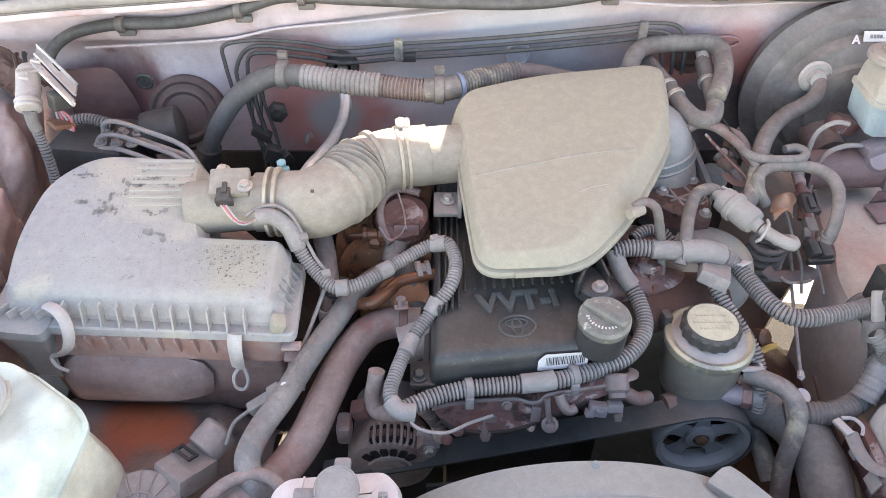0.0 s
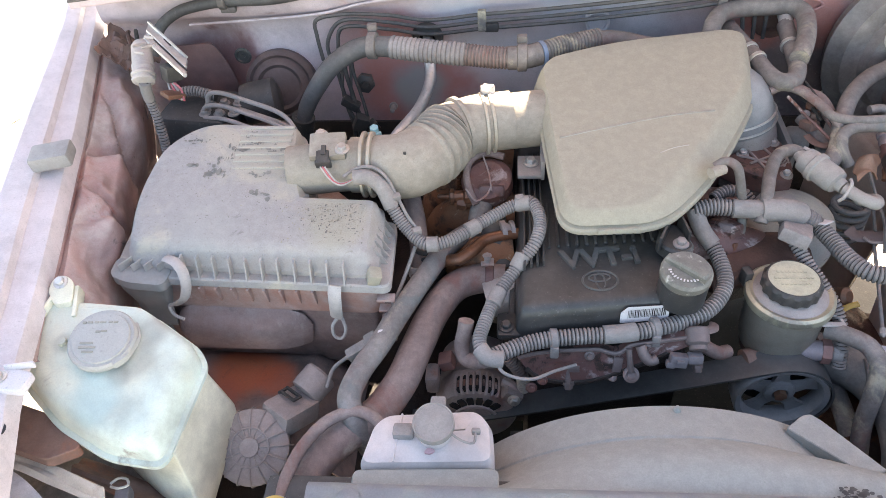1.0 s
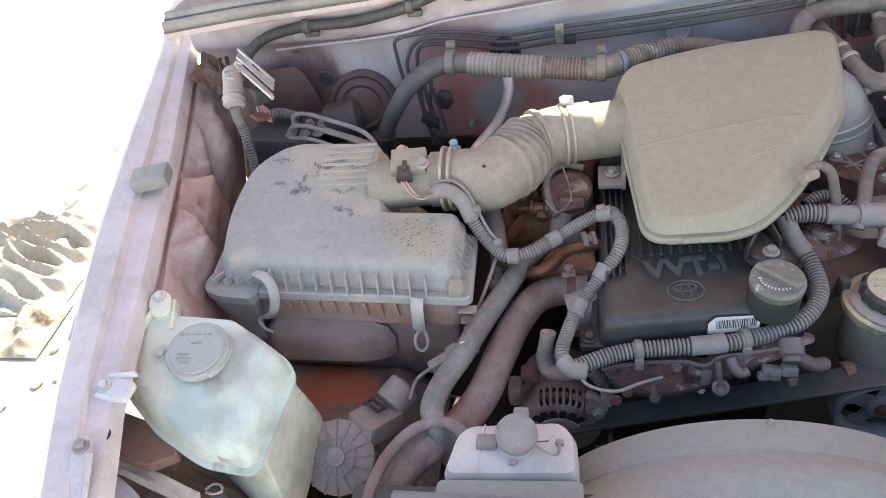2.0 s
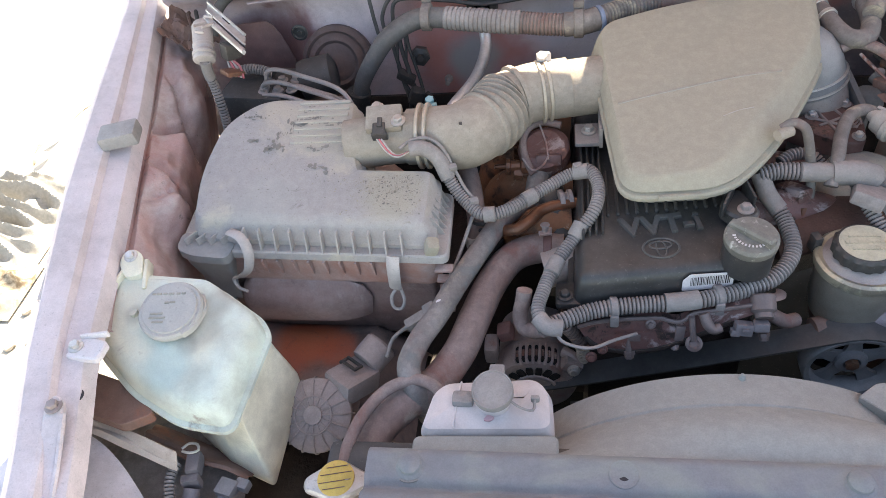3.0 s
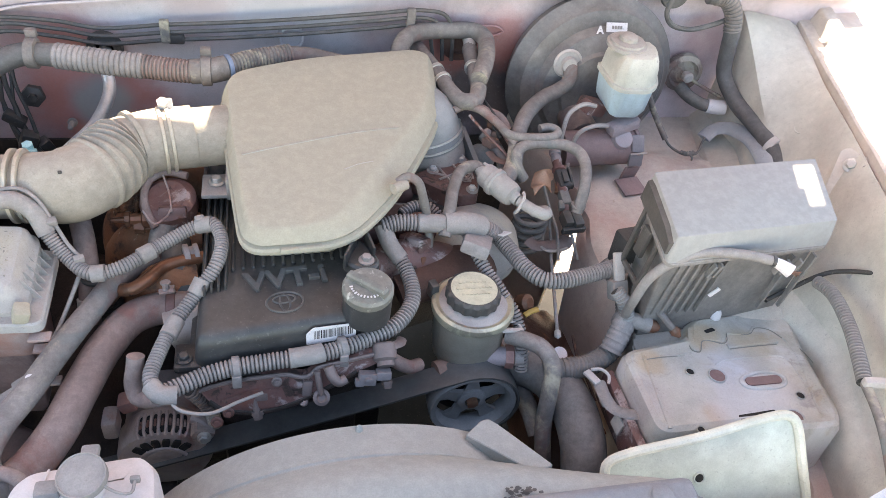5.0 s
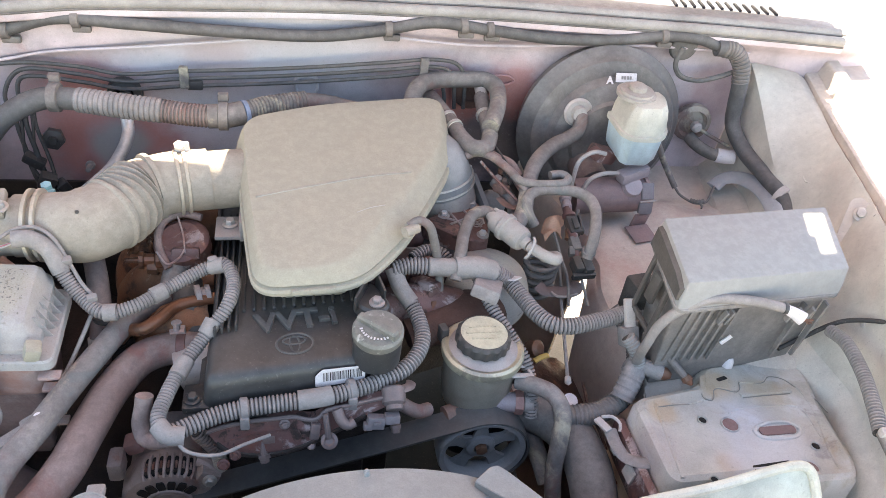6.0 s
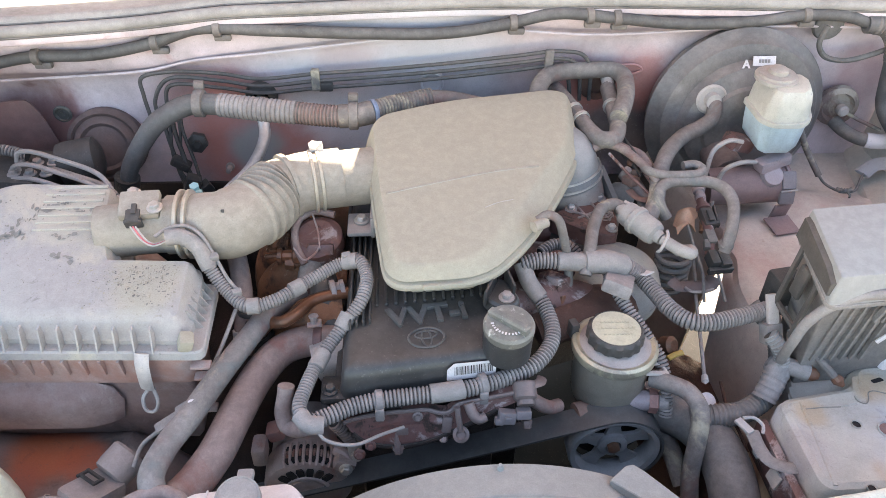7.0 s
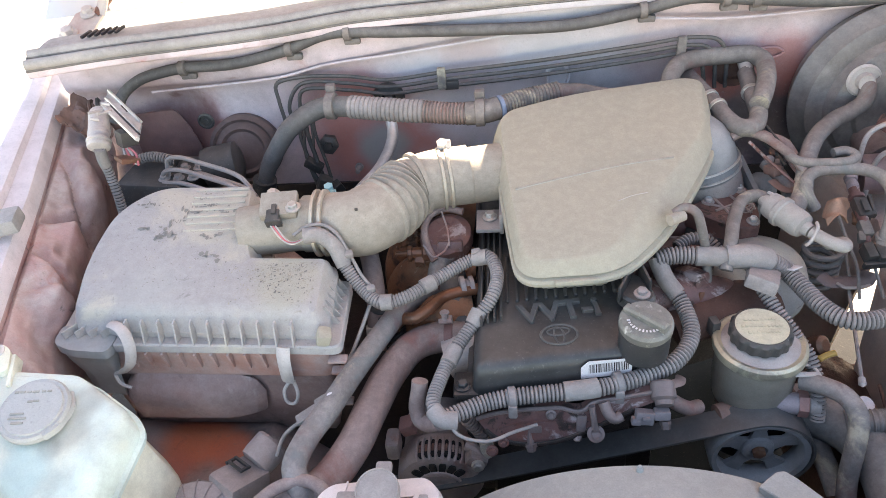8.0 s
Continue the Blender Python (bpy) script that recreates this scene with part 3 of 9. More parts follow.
def conduit(name, pts, r, parent, pitch=0.0045, depth=0.0018, label="", n=14, ridge=None, groove=None):
    """Corrugated tubing: ridges and narrower grooves along a smooth curve, grooves coloured darker for their shade."""
    fine = spline(pts, 0.002)
    step, C, left = pitch / 5, [fine[0]], 0.0
    for a, b in zip(fine, fine[1:]):
        L = (b - a).length
        while left + L >= step:
            a = a.lerp(b, (step - left) / L)
            C.append(a)
            L = (b - a).length
            left = 0.0
        left += L
    verts, faces, idx = [], [], []
    t0 = (C[1] - C[0]).normalized()
    nrm = (Vector((0, 0, 1)) - t0 * t0.z).normalized()
    for i, c in enumerate(C):
        t = (C[min(i + 1, len(C) - 1)] - C[max(i - 1, 0)]).normalized()
        nrm = (nrm - t * nrm.dot(t)).normalized()
        bi = t.cross(nrm)
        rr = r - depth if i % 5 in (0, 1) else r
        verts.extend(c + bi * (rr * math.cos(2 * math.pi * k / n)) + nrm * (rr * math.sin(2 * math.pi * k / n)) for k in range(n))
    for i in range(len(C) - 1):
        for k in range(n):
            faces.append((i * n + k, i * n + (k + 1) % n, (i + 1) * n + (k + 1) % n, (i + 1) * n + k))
            # groove floors take the darker colour that stands for shade
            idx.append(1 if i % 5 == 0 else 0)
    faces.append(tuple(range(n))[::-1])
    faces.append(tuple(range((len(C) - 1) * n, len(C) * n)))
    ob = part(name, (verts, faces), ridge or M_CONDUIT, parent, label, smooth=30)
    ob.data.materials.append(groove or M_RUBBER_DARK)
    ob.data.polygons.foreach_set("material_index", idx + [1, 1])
    return ob


# ---- setting ----
def ground_pt(u, v):
    x, y = (u - 0.5) * 2, (v - 0.5) * 2
    x, y = math.copysign(abs(x) ** 3, x) * 400, math.copysign(abs(y) ** 3, y) * 400
    near = math.exp(-(x * x + y * y) / 40)
    return (x, y, 0.02 * near * noise.noise(Vector((x * 1.5, y * 1.5, 0))))


single("ground", sheet(ground_pt, 90, 90), M_GROUND, "pale sunlit dry ground beside the vehicle", "ground", kind="structure")

# bulkhead between bay and cabin
FW_Y = 1.025


def seal_z(x):
    return lerp_rows([(-0.75, 1.135), (-0.50, 1.162), (-0.34, 1.172), (-0.18, 1.192), (0.12, 1.204), (0.40, 1.205), (0.78, 1.196), (0.98, 1.185)], x)[0]


def firewall_pt(u, v):
    x = -0.665 + 1.745 * u
    zt = seal_z(x) - 0.008
    zb = 0.55 + 0.17 * min(1.0, max(0.0, (x - 0.48) / 0.04))
    z = zb + (zt - zb) * v
    y = FW_Y + dent(x, 0, z, 0.010, 4.0)
    crest = lerp_rows([(-0.55, 1.088), (-0.31, 1.102), (-0.13, 1.128), (0.18, 1.160), (0.35, 1.152), (0.7, 1.163), (1.0, 1.16)], x)[0]
    y -= 0.016 / (1 + math.exp(-(z - crest) / 0.004))
    y += 0.03 * math.exp(-(((x + 0.51) / 0.055) ** 4 + ((z - 1.02) / 0.06) ** 4))
    y -= 0.018 * math.exp(-(((x + 0.43) / 0.10) ** 4 + ((z - 0.93) / 0.10) ** 4))
    return (x, y, z)


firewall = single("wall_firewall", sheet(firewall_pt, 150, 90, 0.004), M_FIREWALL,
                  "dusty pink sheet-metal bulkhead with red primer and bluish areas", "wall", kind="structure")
part("seam", sweep([(-0.52, 1.004, 1.090), (-0.31, 1.003, 1.104), (-0.24, 1.003, 1.119), (-0.13, 1.003, 1.130), (0.05, 1.003, 1.150), (0.18, 1.003, 1.163),
                    (0.35, 1.003, 1.154), (0.63, 1.003, 1.165), (0.82, 1.003, 1.160)], 0.0022, 8, 0.01), M_FIREWALL, firewall)
part("round_plug", lathe([(0.0185, -0.02), (0.0185, 0.003), (0.0165, 0.0045), (0.0148, 0.003), (0.0145, -0.001), (0.0, 0.0005)], (0.110, 1.014, 1.075), (0, -1, 0)), M_FIREWALL, firewall)
# red paint darkened to put the recess's shade into its colour
part("recess_panel", sheet(lambda u, v: (-0.575 + 0.105 * u, 1.009 - 0.007 * math.sin(u * math.pi), 0.92 + (0.130 * (1 - 0.55 * max(0.0, (u - 0.72) / 0.28) ** 2) + 0.008 * math.sin(u * 2.2)) * v), 24, 16, 0.004), M_RECESS, firewall, "recess panel coloured dark red for its shade")
part("rubber_plug", lathe([(0.0135, 0), (0.0135, 0.002), (0.0105, 0.003), (0.009, 0.0005), (0.004, 0.0005), (0.0035, 0.003), (0, 0.003)], (-0.4455, 0.999, 1.0385), (0, -1, 0)), M_BLACK, firewall, "dark rubber plug in a round hole")
part("blower_boss", lathe([(0.058, -0.01), (0.057, 0.014), (0.050, 0.022), (0.046, 0.018), (0.042, 0.024), (0.036, 0.027), (0.031, 0.023), (0.020, 0.026), (0, 0.027)], (-0.392, 1.000, 0.985), (0.1, -1, 0.35), 40), M_BOOT, firewall, "round dusty dark rubber boot")
part("hex_plug", lathe([(0.016, 0), (0.016, 0.012), (0.007, 0.014), (0.006, 0.02), (0, 0.02)], (-0.254, 0.995, 0.990), (0.15, -1, 0.2), 6), M_BLACK, firewall, "black hexagonal plug")
part("stud", lathe([(0.007, 0), (0.007, 0.004), (0.004, 0.004), (0.004, 0.02), (0, 0.021)], (-0.215, 1.01, 0.935), (0, -1, 0.1), 12), M_METAL, firewall)
part("heater_grommet", lathe([(0.025, 0), (0.023, 0.008), (0.014, 0.012), (0.012, 0.0), (0, 0.0)], (-0.150, 1.014, 1.056), (0, -1, 0), 28), M_BLACK_DUSTY, firewall, "dusty rubber pipe grommet")
part("oval_dimple", sweep([(0.385, 1.0215, 1.095), (0.40, 1.0215, 1.097), (0.425, 1.0215, 1.098), (0.437, 1.0215, 1.090), (0.425, 1.0215, 1.083), (0.40, 1.0215, 1.085), (0.385, 1.0215, 1.095)], 0.0018, 6, 0.005), M_FIREWALL, firewall)
part("cable_grommet", lathe([(0.034, 0), (0.033, 0.010), (0.025, 0.014), (0.021, 0.004), (0, 0.004)], (0.764, 1.014, 1.030), (-0.1, -1, 0), 28), M_HOSE_RED, firewall, "large dusty brown rubber cable grommet")

# cowl: rubber seal, plastic panel, screen
seal = thing("cowl_seal", (0.1, 1.0, 1.19), "long grey rubber weatherstrip along the cowl edge", "weatherstrip", kind="structure")
xs = [-0.642 + 1.602 * i / 14 for i in range(15)]


def seal_y(x):
    return 1.0 - 0.10 * max(0.0, (-x - 0.1) / 0.6) ** 1.5 - 0.03 * max(0.0, (x - 0.6) / 0.4) ** 2


def seal_zz(x):
    # the seal lies on the sight line of the bulkhead's top where it bends forward
    k = (1.0 - seal_y(x))
    return seal_z(x) + 0.42 * k


part("bulb", sweep([(x, seal_y(x), seal_zz(x)) for x in xs], 0.008, 12, 0.02), M_COWL, seal)
part("lip", sweep([(x, seal_y(x) + 0.017, seal_zz(x) + 0.006) for x in xs], 0.010, 12, 0.02), M_COWL, seal)
part("flange", sweep([(x, seal_y(x) - 0.002, seal_zz(x) - 0.013) for x in xs], 0.004, 8, 0.02, flat=1.6), M_FIREWALL, seal)
part("groove", sweep([(x, seal_y(x) + 0.0085, seal_zz(x) + 0.0070) for x in xs], 0.0020, 6, 0.02), M_RUBBER, seal)
part("lower_groove", sweep([(x, seal_y(x) - 0.005, seal_zz(x) - 0.0075) for x in xs], 0.0017, 6, 0.02), M_RUBBER, seal)


def cowl_under_pt(u, v):
    x = -0.640 + 0.545 * u
    return (x, seal_y(x) + (FW_Y + 0.004 - seal_y(x)) * v, seal_zz(x) - 0.014 + (seal_z(x) - 0.012 - seal_zz(x) + 0.014) * v)


part("underside", sheet(cowl_under_pt, 40, 8, 0.003), M_FIREWALL, seal, "pink painted cowl underside")


def cowl_pt(u, v):
    x = -0.642 + 1.622 * u
    y = seal_y(x) + 0.026 + 0.11 * v
    z = seal_zz(x) + 0.004 + 0.012 * math.sin(v * math.pi) - 0.02 * v + dent(x, y, 0, 0.003)
    return (x, y, z)


cowl = single("cowl_panel", sheet(cowl_pt, 60, 16, 0.004), M_COWL, "dusty grey plastic cowl panel below the windscreen", "cowl panel", kind="structure")
# black bars on the panel colour in the shade of the grille slots
for gx, gy, cnt in ((-0.575, 0.050, 6), (0.70, 0.075, 12)):
    for i in range(cnt):
        x = gx + i * (0.0095 if gx < 0 else 0.016)
        part("grille_slot", box((x, seal_y(x) + gy, seal_zz(x) + 0.0145), (0.0045, 0.024 if gx < 0 else 0.035, 0.004), 0.001, (0, 0, -10)), M_INK_GAP, cowl, "dark bar for a slot of the air grille" if i == 0 else "")


def screen_pt(u, v):
    x = -0.70 + 1.68 * u
    arch = 0.10 * (1 - ((x - 0.13) / 0.85) ** 2)
    y = 1.085 + arch + 0.62 * v
    return (x, y, 1.185 + 0.01 * arch + 0.42 * v)


# opaque pale base colour puts the sky's reflection and glare into the glass
M_GLASS = bpy.data.materials.new("windscreen_glass")
M_GLASS.use_nodes = True
gb = M_GLASS.node_tree.nodes["Principled BSDF"]
gb.inputs["Base Color"].default_value = (0.55, 0.57, 0.58, 1)
gb.inputs["Roughness"].default_value, gb.inputs["Coat Weight"].default_value = 0.25, 1.0
single("windscreen", sheet(screen_pt, 30, 12, 0.005), M_GLASS, "windscreen coloured pale for sunlight and reflected sky", "windscreen", kind="structure")

# raised bonnet that shades the bay, out of view, outline set by where shade ends


def hood_pt(u, v):
    right = 1.014 - 0.21 * max(0.0, 0.06 + 0.795 * v - 0.005)
    left = -0.63 - 0.10 * max(0.0, 1 - v / 0.5)
    x = left + u * (right - left)
    corner = max(0.0, 1 - u / 0.12) * max(0.0, 1 - v / 0.15)
    return (x, 1.12 - 0.795 * v + 0.08 * corner, 1.25 + 1.02 * v - 0.03 * corner + 0.03 * math.sin(u * math.pi) * math.sin(v * math.pi))


bonnet = thing("bonnet", (0.14, 0.985, 1.20), "raised painted bonnet propped open over the bay", "bonnet")
hv, hf = sheet(hood_pt, 220, 200, 0.006)


# made-up openings that let sun patches fall on the duct and fuse lid
def in_sun_opening(f):
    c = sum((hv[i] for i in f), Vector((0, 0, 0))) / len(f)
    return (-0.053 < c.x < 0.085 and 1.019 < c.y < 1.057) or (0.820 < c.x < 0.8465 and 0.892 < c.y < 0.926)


part("skin", (hv, [f for f in hf if not in_sun_opening(f)]), M_PAINT, bonnet)
hinge = part("hinge", join(box((-0.632, 1.075, 1.176), (0.052, 0.075, 0.006), 0.002, (18, 0, -8)), sweep([(-0.610, 1.10, 1.185), (-0.600, 1.11, 1.21), (-0.592, 1.115, 1.24), (-0.59, 1.10, 1.27)], 0.016, 10, flat=0.35)), M_APRON, bonnet, "bolted pale steel hinge with a rusty arm")
bolt("hinge_bolt", (-0.645, 1.050, 1.173), 0.010, hinge, (0, -0.3, 1), M_CLIP)
bolt("hinge_bolt", (-0.628, 1.098, 1.188), 0.009, hinge, (0, -0.3, 1), M_CLIP)
part("rust_arm", sweep([(-0.618, 1.10, 1.186), (-0.596, 1.118, 1.205), (-0.575, 1.125, 1.23), (-0.572, 1.11, 1.26)], 0.013, 10, flat=0.4), M_COPPER, hinge, "rusty orange hinge arm")

# left wing and its inner panels: rows of (y, inner x, inner z, outer x)
L_ROWS = [(0.10, -0.455, 0.985, -0.505), (0.25, -0.490, 1.005, -0.545), (0.35, -0.520, 1.020, -0.578), (0.56, -0.563, 1.045, -0.632),
          (0.76, -0.612, 1.064, -0.675), (0.98, -0.668, 1.090, -0.712), (1.10, -0.700, 1.105, -0.745), (1.30, -0.752, 1.122, -0.800), (1.70, -0.83, 1.14, -0.88)]


def wing_left_pt(u, v):
    y = 0.10 + 1.55 * v
    xi, zi, xo = lerp_rows(L_ROWS, y)
    prof = [(0.0, xi + 0.004, zi - 0.020), (0.06, xi, zi), (0.42, xi - (xi - xo) * 0.42, zi + 0.004), (0.47, xi - (xi - xo) * 0.47, zi + 0.014),
            (0.80, xo + 0.008, zi + 0.018), (0.88, xo - 0.004, zi + 0.008), (1.0, xo - 0.05, zi - 0.20)]
    x, z = lerp_rows(prof, u)
    return (x, y, z + dent(x, y, z, 0.002, 9))


wing_l = single("wing_left", sheet(wing_left_pt, 40, 100, 0.003), M_LIP, "lilac chalky wing edge with a raised outer lip", "wing", kind="structure")
part("rubber_buffer", box((-0.596, 0.674, 1.081), (0.050, 0.034, 0.020), 0.004, (4, -4, 12)), M_COWL, wing_l, "worn grey rubber bonnet buffer")
for y in (0.50, 0.61, 0.82):
    xi, zi, xo = lerp_rows(L_ROWS, y)
    part("dimple", lathe([(0.007, 0.0), (0.006, 0.0012), (0.004, 0.0002), (0, 0.0002)], (xi - 0.022, y, zi + 0.003), (0, 0, 1), 16), M_LIP, wing_l)
part("slot_plate", box((-0.598, 0.455, 1.049), (0.010, 0.075, 0.003), 0.001, (4, 0, 12)), M_CLIP, wing_l)


def crease(y, y0, w):
    return math.exp(-((y - y0) / w) ** 2)


def inner_left_pt(u, v):
    y = 0.415 + 0.605 * v
    xi, zi, xo = lerp_rows(L_ROWS, y)
    low = 0.030 * max(0.0, 1 - abs(y - 0.45) / 0.13)
    x, z = lerp_rows([(0, xi + 0.003, zi - 0.006), (0.05, xi + 0.005, zi - 0.030), (0.12, xi + 0.014, zi - 0.024), (0.32, xi + 0.036, zi - 0.034), (0.46, xi + 0.048, zi - 0.050), (0.54, xi + 0.053, zi - 0.075), (0.64, xi + 0.050, zi - 0.12), (1, xi - 0.01, zi - 0.36)], u)
    body = math.sin(min(1.0, max(0.0, (u - 0.05) / 0.75)) * math.pi)
    fold = 0.016 * crease(y, 0.765 + 0.10 * (u - 0.3), 0.010) + 0.018 * crease(y, 0.672 - 0.06 * (u - 0.3), 0.011) + 0.012 * crease(y, 0.845 - 0.2 * (u - 0.3), 0.012) + 0.010 * crease(y, 0.60 + 0.1 * u, 0.010)
    swell = 0.012 * math.sin(v * 19.0) + 0.008 * math.sin(v * 33.0 + 4 * u)
    lump = 0.016 * noise.noise(Vector((x * 18, y * 14, z * 18))) + 0.006 * noise.noise(Vector((x * 45, y * 40, z * 45)))
    return (x + (swell * 0.6 + lump * 0.7 - fold * 0.8) * body, y, z - low * body + (swell * 0.5 + lump - fold) * body)


single("inner_wing_left", sheet(inner_left_pt, 60, 150, 0.003), M_FENDER, "crumpled pink inner wing panel with scraped red spots", "inner wing", kind="structure")
scrap = thing("hinge_gusset", (-0.60, 0.93, 1.05), "torn red-brown sheet gusset by the bonnet hinge", "gusset")
part("plate", sheet(lambda u, v: (-0.640 + 0.060 * u, 0.925 + 0.075 * v, 1.095 - 0.05 * u + 0.02 * noise.noise(Vector((u * 3, v * 3, 1))) + 0.008 * noise.noise(Vector((u * 9, v * 9, 4)))), 22, 22, 0.002), M_BROWN, scrap)
for k in range(2):
    part("wire", sweep([(-0.612 + 0.012 * k, 0.985, 1.090), (-0.598 + 0.014 * k, 0.955, 1.100 + 0.004 * k), (-0.583 + 0.010 * k, 0.925, 1.085), (-0.572, 0.895 + 0.008 * k, 1.05), (-0.57, 0.88, 1.0)], 0.0032, 6), M_RUBBER_DARK if k else M_RUST, scrap)


def apron_left_pt(u, v):
    x, y = -0.47 + 0.25 * u, 0.42 + 0.20 * v
    z = 0.832 - 0.02 * u - 0.25 * max(0.0, u - 0.75) - 0.06 * crease(y, 0.62, 0.03) + dent(x, y, 0, 0.02, 6)
    return (x, y, z)


# dark sheet added low on the left in place of deep shade
single("apron_left", sheet(lambda u, v: (-0.52 + 0.46 * u, 0.34 + 0.66 * v, 0.755 - 0.05 * u + dent(u, v, 0, 0.02, 6)), 40, 50, 0.003), M_DEEP_DARK, "dark sheet added for the shaded floor of the bay", "apron", kind="structure")
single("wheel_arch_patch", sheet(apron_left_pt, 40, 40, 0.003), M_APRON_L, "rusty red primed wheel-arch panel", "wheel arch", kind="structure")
# added dark sheet; no housing, only the shaded gap behind the engine
single("bell_housing", sheet(lambda u, v: (-0.36 + 0.84 * u, 0.985 - 0.10 * math.sin(u * math.pi) * (1 - v), 0.52 + 0.40 * v), 30, 20, 0.006), M_DEEP_DARK, "dark sheet added for the shaded gap behind the engine", "gearbox")

# right wing, wall and apron
R_ROWS = [(0.20, 0.735, 1.05), (0.40, 0.775, 1.085), (0.56, 0.822, 1.10), (0.69, 0.866, 1.102), (0.85, 0.910, 1.108), (1.08, 0.972, 1.125), (1.2, 1.0, 1.13)]


def wing_right_pt(u, v):
    y = 0.20 + 0.98 * v
    xi, zi = lerp_rows(R_ROWS, y)
    x, z = lerp_rows([(0, xi - 0.002, zi - 0.02), (0.06, xi, zi - 0.002), (0.10, xi + 0.003, zi), (0.26, xi + 0.022, zi + 0.001), (0.32, xi + 0.030, zi + 0.022), (0.35, xi + 0.033, zi + 0.024), (0.46, xi + 0.052, zi + 0.025),
                      (0.50, xi + 0.055, zi + 0.014), (0.54, xi + 0.060, zi + 0.014), (0.82, xi + 0.105, zi + 0.016), (1, xi + 0.15, zi - 0.20)], u)
    return (x, y, z + dent(x, y, z, 0.002, 9))


wing_r = single("wing_right", sheet(wing_right_pt, 44, 70, 0.003), M_APRON, "pale sunlit wing edge with a stepped gutter", "wing", kind="structure")


def wall_right_pt(u, v):
    y = 0.22 + 0.80 * v
    xi, zi = lerp_rows(R_ROWS, y)
    f = lerp_rows([(0.48, 0.30), (0.62, 1.0)], y)[0]
    rear = min(1.0, max(0.0, (y - 0.76) / 0.24)) ** 1.5
    o = 0.055 * (1 + 1.0 * rear)
    x, z = lerp_rows([(0, xi - 0.001, zi - 0.012), (0.1, xi - 0.22 * o, zi - 0.03 + 0.03 * rear), (0.6, xi - o, zi - 0.115 + 0.13 * rear), (0.8, xi - max(0.085, o + 0.006), zi - 0.165), (0.92, xi - max(0.14, o + 0.012), zi - 0.185), (1, xi - max(0.142, o + 0.014), zi - 0.25)], u)
    return (xi + (x - xi) * f + dent(x, y, z, 0.006, 7), y, z)


wall_r = single("inner_wing_right", sheet(wall_right_pt, 30, 60, 0.003), M_WALL, "beige dusty inner wing panel with pressed dimples", "inner wing", kind="structure")
for y, dz in ((0.905, -0.072), (0.806, -0.068)):
    xi, zi = lerp_rows(R_ROWS, y)
    part("dimple", lathe([(0.018, 0.0), (0.014, 0.005), (0.006, 0.002), (0.004, 0.0), (0, 0.0)], (xi - 0.030, y, zi + dz + 0.010), (-0.8, 0, 0.6), 22), M_WALL, wall_r)
    # dark disc for the shaded hole in the dimple
    part("dimple_hole", lathe([(0.0045, 0.0), (0.0045, 0.0015), (0.0, 0.0015)], (xi - 0.0301, y, zi + dz + 0.0101), (-0.8, 0, 0.6), 12), M_GAP_BLACK, wall_r)


def apron_right_pt(u, v):
    y = 0.20 + 0.84 * v
    xi, zi = lerp_rows(R_ROWS, y)
    x1 = xi - 0.135 * lerp_rows([(0.48, 0.30), (0.62, 1.0)], y)[0]
    x0 = lerp_rows([(0.2, 0.50), (0.40, 0.50), (0.56, 0.53), (0.66, 0.515), (0.73, 0.508), (0.82, 0.53), (0.92, 0.50), (1.04, 0.47)], y)[0]
    z0 = lerp_rows([(0.2, 0.86), (0.5, 0.885), (0.62, 0.905), (0.8, 0.925), (0.95, 0.935), (1.04, 0.945)], y)[0]
    if u < 0.22:
        k = u / 0.22
        deep = 0.34 - 0.34 * crease(y, 0.750, 0.055)
        return (x0 + 0.012 * k - 0.012 + 0.012 * crease(y, 0.740, 0.030), y, z0 - deep * (1 - k) ** 2 - 0.004)
    k = (u - 0.22) / 0.78
    x = x0 + (x1 - x0) * k + 0.012 * (1 - k) * crease(y, 0.740, 0.030)
    arch = 0.018 / (1 + math.exp((math.hypot(x - 0.70, y - 0.72) - 0.185) / 0.006))
    z = z0 + (zi - 0.186 - z0) * k ** 1.6 + arch - 0.055 / (1 + math.exp((y - 0.518) / 0.010)) + dent(x, y, 0, 0.006, 6)
    return (x, y, z)


single("apron_right", sheet(apron_right_pt, 70, 80, 0.003), M_APRON, "pinkish beige dusty wheel-arch panel", "apron", kind="structure")
# added dark sheet that closes the bay below, where only shade lies
single("underbody", sheet(lambda u, v: (-0.80 + 1.85 * u, 0.12 + 0.95 * v, 0.50 + 0.02 * math.sin(u * 20)), 30, 20, 0.01), M_GAP_BLACK, "near-black sheet added below for the shaded gaps", "underbody", kind="structure")
single("chassis_rail", box((0.47, 0.46, 0.66), (0.09, 0.62, 0.12), 0.01), M_RUST, "rusty brown chassis rail", "chassis rail")
single("steering_shaft_guard", sheet(lambda u, v: (0.425 + 0.085 * u, 0.50 + 0.22 * v, 0.80 - 0.05 * u + dent(u, v, 0, 0.015, 3)), 12, 20, 0.003), M_RUST, "rust-brown sheet guard deep in the bay", "guard")

# radiator top panel
panel = thing("front_cover_strip", (0.2, 0.28, 0.94), "long grey-violet plastic cover over the radiator support", "cover")


